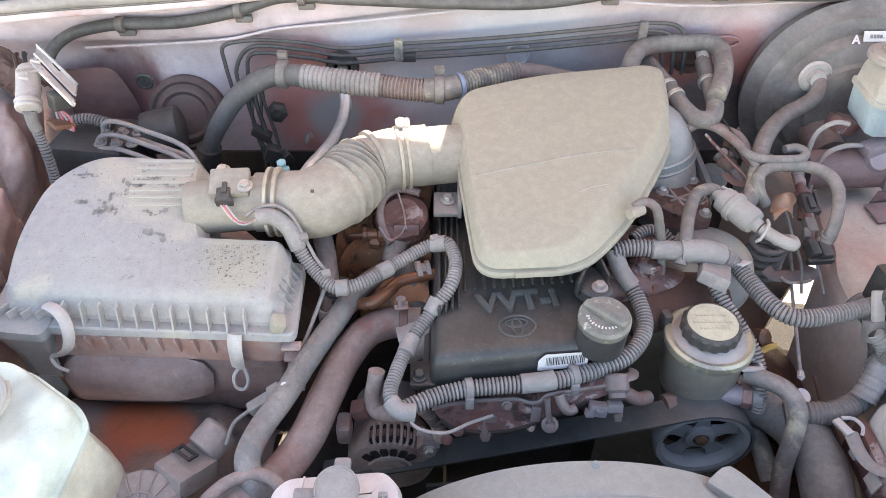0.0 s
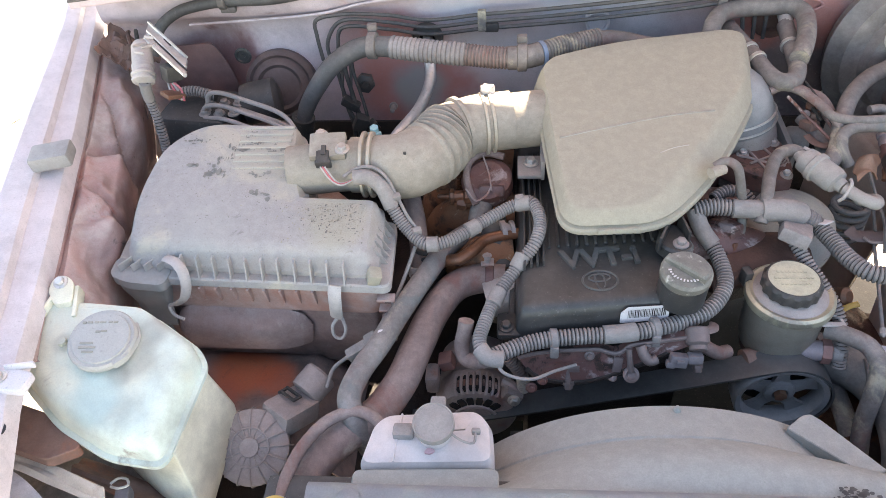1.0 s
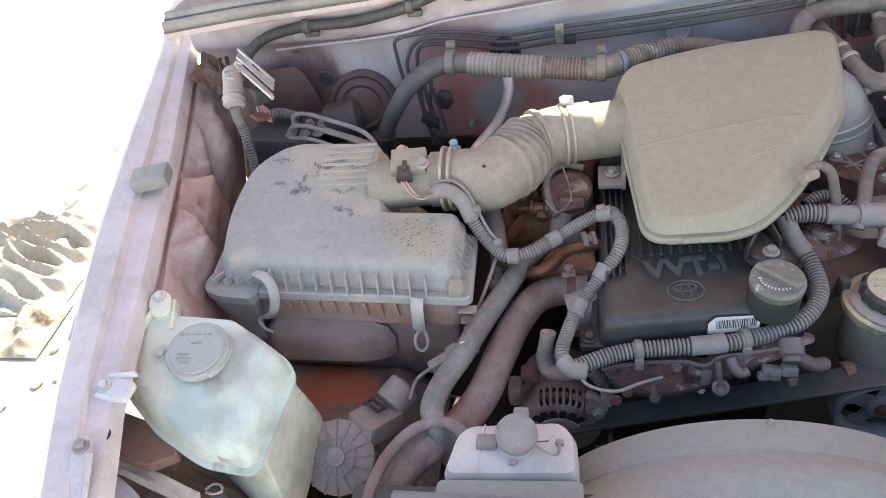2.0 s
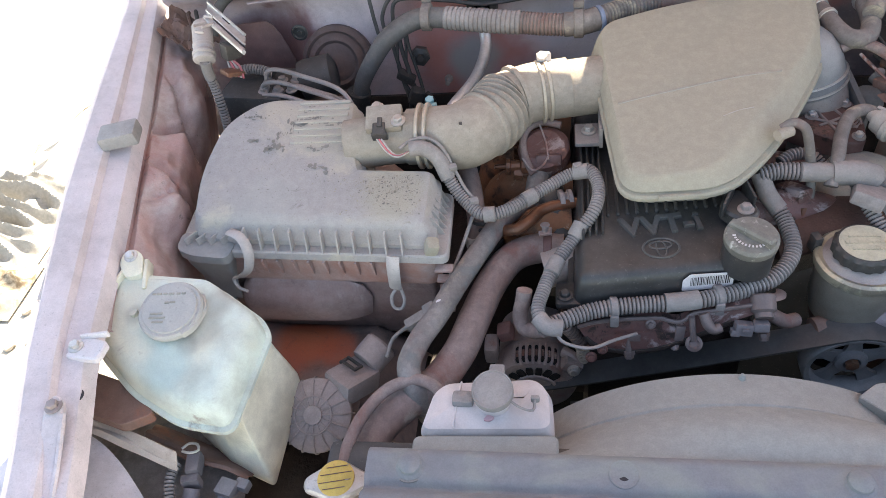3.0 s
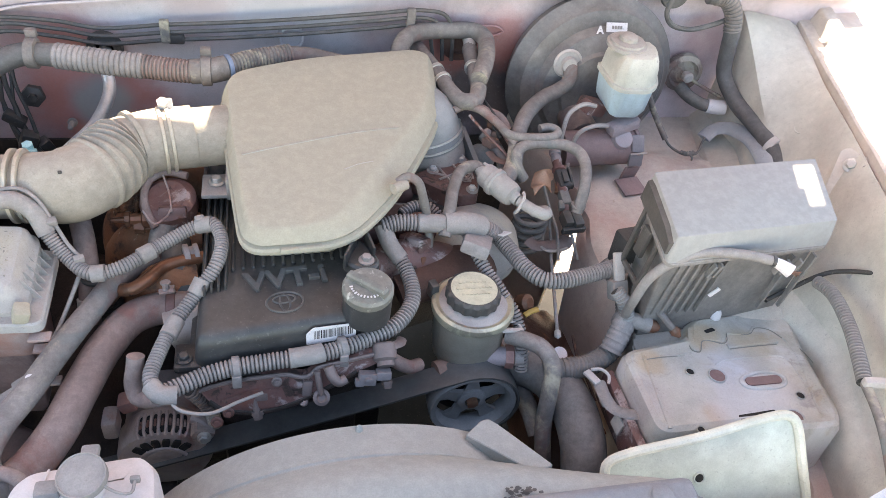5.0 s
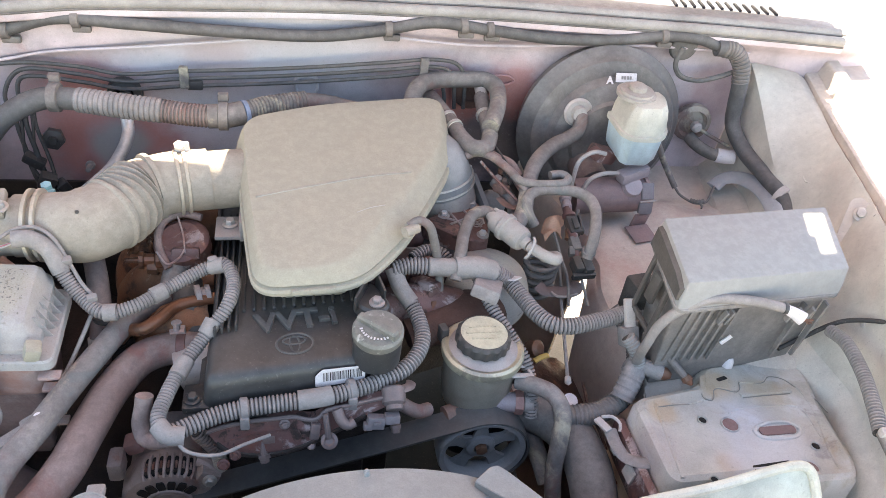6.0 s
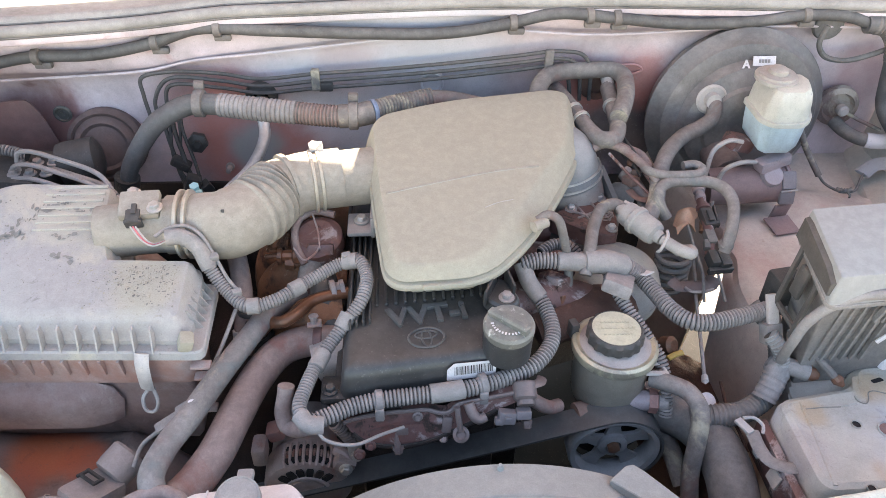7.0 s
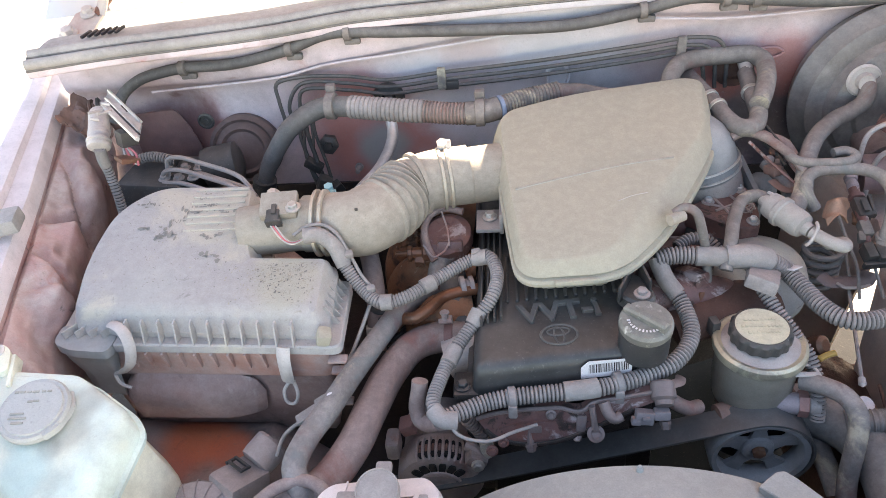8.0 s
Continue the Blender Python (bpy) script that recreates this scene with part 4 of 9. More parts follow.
def panel_pt(u, v):
    y, z = lerp_rows([(0, 0.301, 0.930), (0.06, 0.301, 0.962), (0.10, 0.296, 0.965), (0.30, 0.272, 0.962), (0.36, 0.266, 0.956), (0.42, 0.260, 0.957), (0.47, 0.252, 0.966),
                      (0.55, 0.240, 0.966), (0.66, 0.222, 0.953), (0.85, 0.185, 0.938), (1.0, 0.150, 0.925)], v)
    x = -0.215 + u * (0.786 - 0.18 * max(0.0, 0.259 - y))
    lim = 0.301 - 0.040 * min(1.0, max(0.0, (x - 0.462) / 0.008))
    if y > lim:
        y, z = lim, min(z, 0.957 if x > 0.466 else z)
    return (x, y, z + dent(x, y, 0, 0.0016, 8))


part("cover", sheet(panel_pt, 150, 46, 0.003), M_PANEL, panel)
for x in (-0.172, 0.225, 0.426):
    part("rivet_ring", lathe([(0.0150, -0.001), (0.0172, 0), (0.0168, 0.0012), (0.0145, 0.0012)], (x, 0.284, 0.9645), (0, -0.08, 1), 24, False), M_FUSE_LOW, panel, "dark ring round the rivet")
    part("push_rivet", lathe([(0.0150, 0), (0.0148, 0.002), (0.0112, 0.0035), (0.0105, 0.007), (0.007, 0.0095), (0, 0.0102)], (x, 0.284, 0.9645), (0, -0.08, 1), 24), M_PANEL, panel, "round plastic push rivet")
for x, y in ((0.026, 0.2835), (0.527, 0.212)):
    zz = 0.9650 if y > 0.25 else 0.9505
    part("rivet_seat", lathe([(0.014, 0), (0.0135, 0.002), (0.010, 0.001), (0.0065, 0.0005), (0.0065, -0.004), (0, -0.004)], (x, y, zz), (0, -0.1 if y > 0.25 else -0.40, 1), 24), M_PANEL, panel)
    # black disc on the seat paints the dark inside the rivet hole
    part("rivet_hole", lathe([(0.0062, 0), (0.0062, 0.0012), (0, 0.0013)], (x, y, zz), (0, -0.1 if y > 0.25 else -0.40, 1), 16), M_INK_GAP, panel, "dark disc for the open rivet hole")

single("front_crossmember", box((0.19, 0.22, 0.84), (1.36, 0.10, 0.10), 0.012), M_LIP, "painted steel front crossmember behind the grille", "crossmember", kind="structure")
# bonnet slam panel end pieces
# paler than its paint: the sun's glare is put into the colour
single("headlamp_support_right", sheet(lambda u, v: (0.565 + 0.21 * u, 0.10 + (0.145 + 0.05 * u) * v, 0.915 + 0.06 * u + dent(u, v, 0, 0.004, 4)), 14, 12, 0.004), M_SUPPORT, "support panel coloured pale bluish-white for sunlight", "support panel", kind="structure")

# fan shroud: a flange that climbs from the panel and the ring round the fan
SHX, SHZ, SHR = 0.150, 0.685, 0.262


def shroud_top_pt(u, v):
    a = radians(lerp_rows([(0, 42), (1, 150)], u)[0])
    ring = Vector((SHX + SHR * math.cos(a), 0.372, SHZ + SHR * math.sin(a)))
    flat = Vector((lerp_rows([(0, 0.470), (0.25, 0.34), (0.5, 0.16), (1, -0.035)], u)[0], 0.299, 0.955))
    k = v
    p = flat.lerp(ring, k)
    p.z += 0.012 * math.sin(k * math.pi)
    return p


def shroud_ring_pt(u, v):
    a = radians(28 + 130 * u)
    r = SHR + lerp_rows([(0, 0.0), (0.12, 0.004), (1, -0.004)], v)[0]
    y = 0.366 + 0.045 * v
    return (SHX + r * math.cos(a), y, SHZ + r * math.sin(a))


shroud = thing("fan_shroud", (SHX, 0.34, 0.70), "dusty grey plastic fan shroud with a domed top", "fan shroud")
part("top", sheet(shroud_top_pt, 60, 16, 0.003), M_SHROUD, shroud)
part("ring", sheet(shroud_ring_pt, 70, 8, 0.003), M_SHROUD, shroud)
part("baffle", slab([(0.262, 0.398), (0.282, 0.414), (0.291, 0.416), (0.300, 0.408), (0.346, 0.352), (0.325, 0.345)], [(0, 0.900), (0, 0.930), (0.001, 0.931)], 0.003), M_SHROUD, shroud)
part("ridge", sweep([(SHX + (SHR + 0.003) * math.cos(radians(a)), 0.368, SHZ + (SHR + 0.003) * math.sin(radians(a))) for a in range(40, 152, 6)], 0.0030, 8, 0.008), M_SHROUD, shroud)
part("nib", lathe([(0.004, 0), (0.002, 0.006), (0, 0.007)], (0.150, 0.405, 0.948), (0, 0, 1), 10), M_SHROUD, shroud)
random.seed(31)
scuff = []
for k in range(46):
    x, y = 0.289 + random.gauss(0, 0.007), 0.3065 + random.gauss(0, 0.0030)
    r = random.uniform(0.0008, 0.0036)
    ring = [(x + r * random.uniform(0.6, 1.2) * math.cos(6.28 * q / 7), y + 0.6 * r * random.uniform(0.6, 1.2) * math.sin(6.28 * q / 7)) for q in range(7)]
    scuff.append(([(p[0], p[1], 0.0006 + 0.9632 + 0.10 * (p[1] - 0.3)) for p in ring], [tuple(range(7))]))
part("scuff", join(*scuff), M_BLACK_DUSTY, shroud, "dark oily scuff mark")


# ---- engine ----
engine = thing("engine", (0.09, 0.72, 0.60), "grimy reddish-brown engine block with cast front cover", "engine")
part("block", box((0.085, 0.76, 0.76), (0.17, 0.44, 0.30), 0.02), M_DEEP_DARK, engine)
part("cylinder_head", box((0.085, 0.745, 0.905), (0.205, 0.44, 0.075), 0.012), M_DEEP_DARK, engine)


COVER = [(-0.012, 0.912), (0.003, 0.917), (0.030, 0.9215), (0.060, 0.9235), (0.082, 0.924), (0.091, 0.921), (0.100, 0.9195), (0.108, 0.922), (0.115, 0.929), (0.140, 0.934), (0.180, 0.941), (0.203, 0.946), (0.206, 0.936),
         (0.188, 0.931), (0.160, 0.920), (0.132, 0.906), (0.112, 0.897), (0.094, 0.889), (0.070, 0.882), (0.041, 0.880), (0.011, 0.887), (-0.003, 0.898)]


def cover_y(z):
    return 0.506 - 0.35 * (0.93 - z)


def cover_shell(poly, t0, t1):
    # a plate in the leaning plane of the cover
    base = rounded(poly, 0.004, 3)
    return loft([[Vector((p.x, cover_y(p.y) + t, p.y)) for p in base] for t in (t0, t1)])


part("front_cover", cover_shell(COVER, 0.0, 0.010), M_ENGINE, engine, "reddish cast front cover")
part("cover_flange", sweep([(x, cover_y(z) - 0.001, z) for x, z in COVER[:12]], 0.0026, 8, 0.004), M_FIT, engine, "pale worn flange edge")
part("raised_pad", cover_shell([(0.010, 0.900), (0.040, 0.908), (0.085, 0.909), (0.090, 0.899), (0.076, 0.888), (0.045, 0.887), (0.018, 0.893)], -0.003, 0.004), M_ENGINE, engine)
# dark lower edge and set-back box colour in the shaded gap below
part("lower_edge", sweep([(x, cover_y(z) + 0.002, z - 0.001) for x, z in COVER[14:]], 0.0040, 8, 0.004), M_DEEP_DARK, engine)
part("timing_cover", box((0.085, 0.600, 0.79), (0.24, 0.08, 0.22), 0.02), M_DEEP_DARK, engine)
for x, z, r in ((0.0705, 0.917, 0.0040), (0.017, 0.884, 0.0042), (0.004, 0.874, 0.0046)):
    bolt("bolt", (x, cover_y(z) - 0.002, z), r, engine, (0, -1, 0.45), M_FIT if z > 0.9 else M_ENGINE)
part("front_bracket", join(sweep([(0.0450, 0.500, 0.906), (0.0465, 0.492, 0.890), (0.0475, 0.487, 0.880)], 0.0040, 10, 0.004),
                           box((0.0590, 0.496, 0.8945), (0.016, 0.006, 0.022), 0.002, (-18, -8, 0)), box((0.0530, 0.494, 0.900), (0.014, 0.004, 0.010), 0.0015, (-18, 0, 0))), M_FIT, engine, "pale cast lug")
part("stud_nut", lathe([(0.0075, 0), (0.0075, 0.005), (0.0055, 0.006), (0.0055, 0.010), (0, 0.011)], (0.0475, 0.490, 0.881), (0.05, -0.45, -0.9), 6), M_FIT, engine, "bright hex nut")
part("lifting_eye", join(sweep([(0.1145, 0.500, 0.930), (0.1165, 0.495, 0.915), (0.1185, 0.490, 0.900)], 0.0036, 8, 0.004),
                         lathe([(0.0095, 0), (0.0095, 0.003), (0.0060, 0.0042), (0.0040, 0.0020), (0, 0.0020)], (0.1188, 0.489, 0.8965), (0, -0.7, 0.7), 20)), M_FIT, engine, "stained steel lifting eye")
part("eye_plate", box((0.1035, 0.497, 0.9045), (0.011, 0.004, 0.020), 0.0015, (-18, 6, 0)), M_FIT, engine, "bare metal lug")
part("small_lug", lathe([(0.005, 0), (0.005, 0.008), (0.003, 0.010), (0, 0.010)], (0.0995, 0.496, 0.890), (0, -0.5, -0.8), 10), M_ENGINE, engine)
part("bleed_elbow", sweep([(0.1270, 0.502, 0.934), (0.1320, 0.494, 0.924), (0.1385, 0.492, 0.918), (0.1460, 0.495, 0.919)], 0.0062, 12, 0.004), M_FIT, engine, "oily grey elbow")
sol = part("solenoid", lathe([(0.012, 0), (0.0135, 0.002), (0.0135, 0.018), (0.010, 0.021), (0.010, 0.026), (0, 0.027)], (0.191, 0.520, 0.945), (0.0, -0.85, -0.5), 22), M_FIT, engine, "lilac-stained solenoid valve")
part("connector", join(box((0.170, 0.493, 0.9195), (0.020, 0.012, 0.015), 0.002, (-18, 8, 0)), box((0.161, 0.490, 0.9165), (0.010, 0.009, 0.008), 0.0015, (-18, 8, 0)), box((0.1885, 0.494, 0.9225), (0.017, 0.012, 0.011), 0.002, (-18, 0, 0)), box((0.171, 0.4865, 0.9235), (0.008, 0.004, 0.004), 0.001, (-18, 8, 0))), M_CONNECTOR, sol, "violet-grey plug")
part("mounting_screw", lathe([(0.0062, 0), (0.0062, 0.004), (0.0050, 0.0055), (0.0050, 0.009), (0, 0.0095)], (0.1930, 0.494, 0.9110), (0.05, -0.6, -0.8), 6), M_FIT, sol, "bright hex screw")
part("corner_strap", sweep([(0.200, 0.514, 0.947), (0.2095, 0.520, 0.944), (0.2140, 0.532, 0.938)], 0.006, 8, 0.004, flat=0.35), M_FIT, engine)
part("oil_hose", sweep([(0.190, 0.535, 0.915), (0.206, 0.528, 0.905), (0.225, 0.526, 0.893), (0.24, 0.535, 0.885)], 0.0085, 12), M_HOSE_RED, engine)
part("coolant_neck", sweep([(-0.050, 0.600, 0.905), (-0.020, 0.605, 0.912), (0.015, 0.61, 0.912)], 0.026, 18), M_METAL, engine, "aluminium coolant outlet")
part("exhaust_manifold", join(sweep([(-0.02, 0.74, 0.93), (-0.07, 0.735, 0.935), (-0.11, 0.75, 0.90), (-0.12, 0.78, 0.80)], 0.030, 14),
                              sweep([(-0.02, 0.83, 0.94), (-0.07, 0.83, 0.945), (-0.12, 0.81, 0.90), (-0.125, 0.80, 0.80)], 0.030, 14),
                              sweep([(-0.02, 0.66, 0.93), (-0.06, 0.655, 0.93), (-0.10, 0.68, 0.90), (-0.12, 0.75, 0.82)], 0.024, 14)), M_CAST_RUST, engine, "rusty orange exhaust manifold")
part("heat_shield", sheet(lambda u, v: (-0.030 - 0.055 * u, 0.690 - 0.035 * u + 0.020 * v, 0.925 - 0.015 * u ** 2 + 0.008 * math.sin(v * math.pi)), 14, 6, 0.0015), M_RUST, engine, "rusty heat-shield lip")
part("copper_pipe", sweep([(-0.118, 0.634, 0.925), (-0.104, 0.627, 0.946), (-0.086, 0.620, 0.955), (-0.070, 0.633, 0.957), (-0.056, 0.652, 0.957), (-0.034, 0.662, 0.957), (-0.010, 0.670, 0.955)], lambda s: 0.0082 - 0.0020 * abs(s - 0.5), 14), M_COPPER_BRIGHT, engine, "shiny copper-coloured bent pipe")
part("pipe_union", lathe([(0.010, 0), (0.0140, 0.001), (0.0140, 0.007), (0.010, 0.008), (0.010, 0.012), (0.0125, 0.013), (0.0125, 0.018), (0.008, 0.019)], (-0.034, 0.6705, 0.957), (1.0, 0.25, 0), 16), M_ALT, engine, "pale pipe union")
part("dip_tube", sweep([(-0.158, 0.735, 0.975), (-0.146, 0.690, 0.960), (-0.140, 0.650, 0.935), (-0.141, 0.62, 0.90)], 0.0125, 12), M_HOSE_RED, engine)
part("tube_end", lathe([(0.0130, 0), (0.0142, 0.001), (0.0142, 0.014), (0.0118, 0.016)], (-0.1405, 0.640, 0.925), (0, -0.4, -0.9), 16), M_CLIP, engine, "pale tube end")
part("temperature_probe", join(lathe([(0.0125, 0), (0.0125, 0.016), (0.008, 0.018), (0.008, 0.030), (0.011, 0.031), (0.011, 0.036), (0.004, 0.037), (0.003, 0.052), (0, 0.053)], (-0.066, 0.722, 0.975), (-1, -0.05, 0.02), 10)), M_COPPER_BRIGHT, engine, "copper-coloured threaded probe")
part("thermostat_pot", join(lathe([(0.026, 0), (0.027, 0.02), (0.034, 0.028), (0.0345, 0.046), (0.030, 0.050), (0.024, 0.053), (0.018, 0.0515), (0, 0.052)], (-0.048, 0.752, 0.945), (-0.12, -0.25, 1), 28),
                            box((-0.046, 0.722, 0.985), (0.034, 0.020, 0.016), 0.005, (-25, 0, 0))), M_ENGINE, engine, "reddish round valve pot")
part("pot_pipe", sweep([(-0.030, 0.770, 1.004), (-0.055, 0.776, 1.006), (-0.074, 0.764, 1.004), (-0.080, 0.742, 0.998), (-0.076, 0.720, 0.988), (-0.066, 0.704, 0.975)], 0.0050, 10, 0.005), M_HOSE_RED, engine, "dusty pink pipe bent over the pot")
part("wire_clip", sweep([(-0.080, 0.716, 0.992), (-0.066, 0.701, 0.984), (-0.052, 0.706, 0.990), (-0.047, 0.716, 0.994)], 0.0014, 6, 0.003), M_ALT, engine, "steel wire clip")
part("wire_clip", sweep([(-0.058, 0.764, 1.010), (-0.050, 0.738, 1.002), (-0.046, 0.712, 0.992)], 0.0012, 6, 0.003), M_ALT, engine)
part("grey_elbow", sweep([(-0.052, 0.732, 0.965), (-0.060, 0.712, 0.962), (-0.064, 0.690, 0.945), (-0.062, 0.675, 0.92)], 0.0145, 16, 0.005), M_HOSE, engine, "olive-grey rubber elbow")
part("sensor", join(lathe([(0.006, 0), (0.006, 0.02), (0.010, 0.02), (0.010, 0.032), (0, 0.032)], (-0.060, 0.715, 0.966), (-1, 0.1, 0.05), 6)), M_COPPER, engine, "copper-coloured sensor")
part("rust_casting", sheet(lambda u, v: (-0.125 + 0.060 * u, 0.760 + 0.050 * v + 0.006 * math.sin(u * 9), 0.958 - 0.020 * (u - 0.5) ** 2 + 0.012 * v + dent(u, v, 0, 0.006, 9)), 16, 14, 0.004), M_CAST_RUST, engine, "orange rusty casting")
part("hose_clamp", join(box((-0.050, 0.615, 0.953), (0.016, 0.008, 0.003), 0.001, (0, 0, 10)), lathe([(0.004, 0), (0.004, 0.010), (0.006, 0.010), (0.006, 0.012), (0, 0.013)], (-0.050, 0.617, 0.952), (0, 0.2, 1), 8)), M_ALT, engine, "worm-drive hose clamp")
part("hose_joint", sweep([(-0.045, 0.700, 0.955), (-0.04, 0.66, 0.94), (-0.03, 0.64, 0.92)], 0.018, 14), M_BLACK_DUSTY, engine)

vc = thing("valve_cover", (0.083, 0.60, 0.93), "black plastic valve cover with ribs and raised lettering", "valve cover")
VC = [(-0.014, 0.511), (0.168, 0.534), (0.178, 0.640), (0.180, 0.950), (-0.012, 0.950), (-0.012, 0.640)]
part("shell", slab(VC, [(-0.010, 0.922), (-0.009, 0.932), (-0.002, 0.935), (0.001, 0.960), (0.004, 0.9705), (0.009, 0.9755), (0.016, 0.9775), (0.03, 0.978)], 0.014, seg=6), M_BLACK, vc)
for i in range(13):
    part("rib", box((0.026 + i * 0.0115, 0.658 + i * 0.0013, 0.9785), (0.0045, 0.085, 0.007), 0.0015, seg=1), M_BLACK_DUSTY, vc)
for i in range(4):
    part("side_rib", box((-0.004 + i * 0.0075, 0.690 + i * 0.002, 0.980), (0.003, 0.22, 0.012), 0.001, seg=1), M_BLACK_DUSTY, vc)
part("corner_lug", box((-0.022, 0.528, 0.934), (0.030, 0.036, 0.010), 0.004), M_BLACK_DUSTY, vc)
bolt("bolt", (-0.026, 0.522, 0.940), 0.006, vc, material=M_BLACK)
part("neck", lathe([(0.0275, 0), (0.0275, 0.030), (0.0265, 0.036), (0.025, 0.038)], (0.173, 0.548, 0.968), (0, -0.1, 1), 32), M_BLACK, vc)


def lettering(name, text, at, size, extrude, material, parent, rot, shear=0.0):
    """Raised lettering as a mesh."""
    cu = bpy.data.curves.new(name, "FONT")
    cu.body, cu.size, cu.extrude, cu.align_x, cu.align_y, cu.shear = text, size, extrude, "CENTER", "CENTER", shear
    cu.bevel_depth = size * 0.02
    cu.offset = size * 0.018
    tmp = bpy.data.objects.new(name, cu)
    scene.collection.objects.link(tmp)
    me = bpy.data.meshes.new_from_object(tmp.evaluated_get(bpy.context.evaluated_depsgraph_get()))
    bpy.data.objects.remove(tmp)
    m = pose(*at, *rot)
    geo = ([m @ v.co for v in me.vertices], [tuple(p.vertices) for p in me.polygons])
    bpy.data.meshes.remove(me)
    return part(name, geo, material, parent, smooth=0)


lettering("lettering", "VVT-i", (0.086, 0.598, 0.9795), 0.0395, 0.0022, M_LETTER, vc, (0, 0, 8))


def oval(cx, cy, a, b, z, r, tilt=0.0):
    pts = [(cx + a * math.cos(t) * math.cos(tilt) - b * math.sin(t) * math.sin(tilt), cy + a * math.cos(t) * math.sin(tilt) + b * math.sin(t) * math.cos(tilt), z)
           for t in [2 * math.pi * k / 16 for k in range(17)]]
    return sweep(pts, r, 6, 0.003)


part("emblem", join(oval(0.083, 0.562, 0.0205, 0.0155, 0.9785, 0.0015, 0.12), oval(0.0825, 0.5665, 0.0125, 0.0060, 0.9785, 0.0012, 0.12), oval(0.083, 0.561, 0.0055, 0.0130, 0.9785, 0.0012, 0.12)), M_LETTER, vc, "raised oval emblem")
label = part("sticker", slab([(0.105, 0.0), (0.161, 0.0), (0.161, 0.022), (0.113, 0.024), (0.105, 0.016)], [(0, 0), (0, 0.0008)], 0.002), M_LABEL, vc, "white barcode sticker")
stk = pose(0, 0.5108, 0.9475, 86, 0, 7.2)
for v in label.data.vertices:
    v.co = stk @ v.co
bars = []
random.seed(4)
x = 0.1135
while x < 0.158:
    w = random.choice((0.0006, 0.0009, 0.0014))
    bars.append(([stk @ Vector(p) for p in ((x, 0.007, 0.0011), (x + w, 0.007, 0.0011), (x + w, 0.0195, 0.0011), (x, 0.0195, 0.0011))], [(0, 1, 2, 3)]))
    x += w + random.choice((0.0007, 0.001))
part("barcode", join(*bars), M_INK_GAP, vc, smooth=0)

oil = thing("oil_filler_cap", (0.172, 0.543, 1.004), "grey worn round oil filler cap with a grip bar", "cap")
part("cap", lathe([(0.027, 0), (0.0285, 0.003), (0.0285, 0.010), (0.026, 0.0135), (0.014, 0.0145), (0, 0.0145)], (0.172, 0.542, 1.005), (0, -0.1, 1), 36), M_CAP, oil)
part("grip", slab([(-0.0255, -0.005), (0.0255, -0.005), (0.0255, 0.005), (-0.0255, 0.005)], [(0, 0.012), (0, 0.020), (0.002, 0.0225)], 0.002), M_CAP, oil)
for v in oil.children[1].data.vertices:
    v.co = pose(0.172, 0.5405, 1.005, 6, 0, -42) @ v.co
ring_txt = []
for k in range(15):
    a = radians(185 + k * 11)
    ring_txt.append(box((0.172 + 0.019 * math.cos(a), 0.541 + 0.019 * math.sin(a), 1.0193), (0.0022 + 0.0012 * (k % 3 == 0), 0.0016, 0.0010), 0, (0, 0, math.degrees(a)), 1))
part("print", join(*ring_txt), M_LABEL, oil, "white printed marks")

# intake resonator
res = thing("intake_resonator", (0.16, 0.74, 0.99), "tan dusty plastic intake resonator box over the engine", "intake box")
# rim outline and lid outline, corner by corner
RES_RIM = [(0.038, 0.602), (0.157, 0.608), (0.215, 0.668), (0.262, 0.746), (0.304, 0.826), (0.311, 0.930), (0.285, 0.938), (0.120, 0.912), (0.010, 0.878), (0.022, 0.740)]
RES_LID = [(0.050, 0.613), (0.140, 0.622), (0.186, 0.686), (0.241, 0.763), (0.283, 0.824), (0.296, 0.918), (0.276, 0.926), (0.120, 0.904), (0.022, 0.872), (0.032, 0.740)]
RES_RAD = [0.030, 0.034, 0.06, 0.06, 0.04, 0.03, 0.02, 0.06, 0.03, 0.06]


def res_level(k, d, h):
    """One outline of the box: k from rim to lid, inset by d, h from the rim's height to the lid's."""
    poly = [tuple(Vector(a).lerp(Vector(b), k)) for a, b in zip(RES_RIM, RES_LID)]
    ring = rounded(inset(poly, d), [max(0.004, r - d) for r in RES_RAD], 6)
    return [(p.x, p.y, 1.020 + 0.15 * (p.y - 0.6) + h * (0.019 + 0.05 * (p.y - 0.6))) for p in ring]


part("body", loft([res_level(*q) for q in ((0, 0.034, -2.2), (0, 0.024, -1.2), (0, 0.010, -0.5), (0, -0.001, -0.4), (0, -0.002, -0.15), (0, 0.0, 0.0), (0, 0.005, 0.03), (0.12, 0.0, 0.22),
                                          (0.45, 0.0, 0.62), (0.75, 0.0, 0.88), (0.93, 0.0, 0.98), (1.0, 0.002, 1.0), (1.0, 0.02, 1.015))]), M_TAN, res)
# bead in a darker brown, with a painted shadow line along it
part("bead", sweep([(x, y, 1.0392 + 0.20 * (y - 0.6)) for x, y in ((0.040, 0.728), (0.075, 0.738), (0.113, 0.748), (0.180, 0.764), (0.236, 0.772))], 0.0011, 8, 0.01), M_DUCT, res)
part("bead_shadow", sweep([(x, y - 0.0022, 1.0390 + 0.20 * (y - 0.6)) for x, y in ((0.040, 0.728), (0.075, 0.738), (0.113, 0.748), (0.180, 0.764), (0.236, 0.772))], 0.0006, 6, 0.01), M_PRINT_SHADE, res, "dark line painted as the bead's shadow")
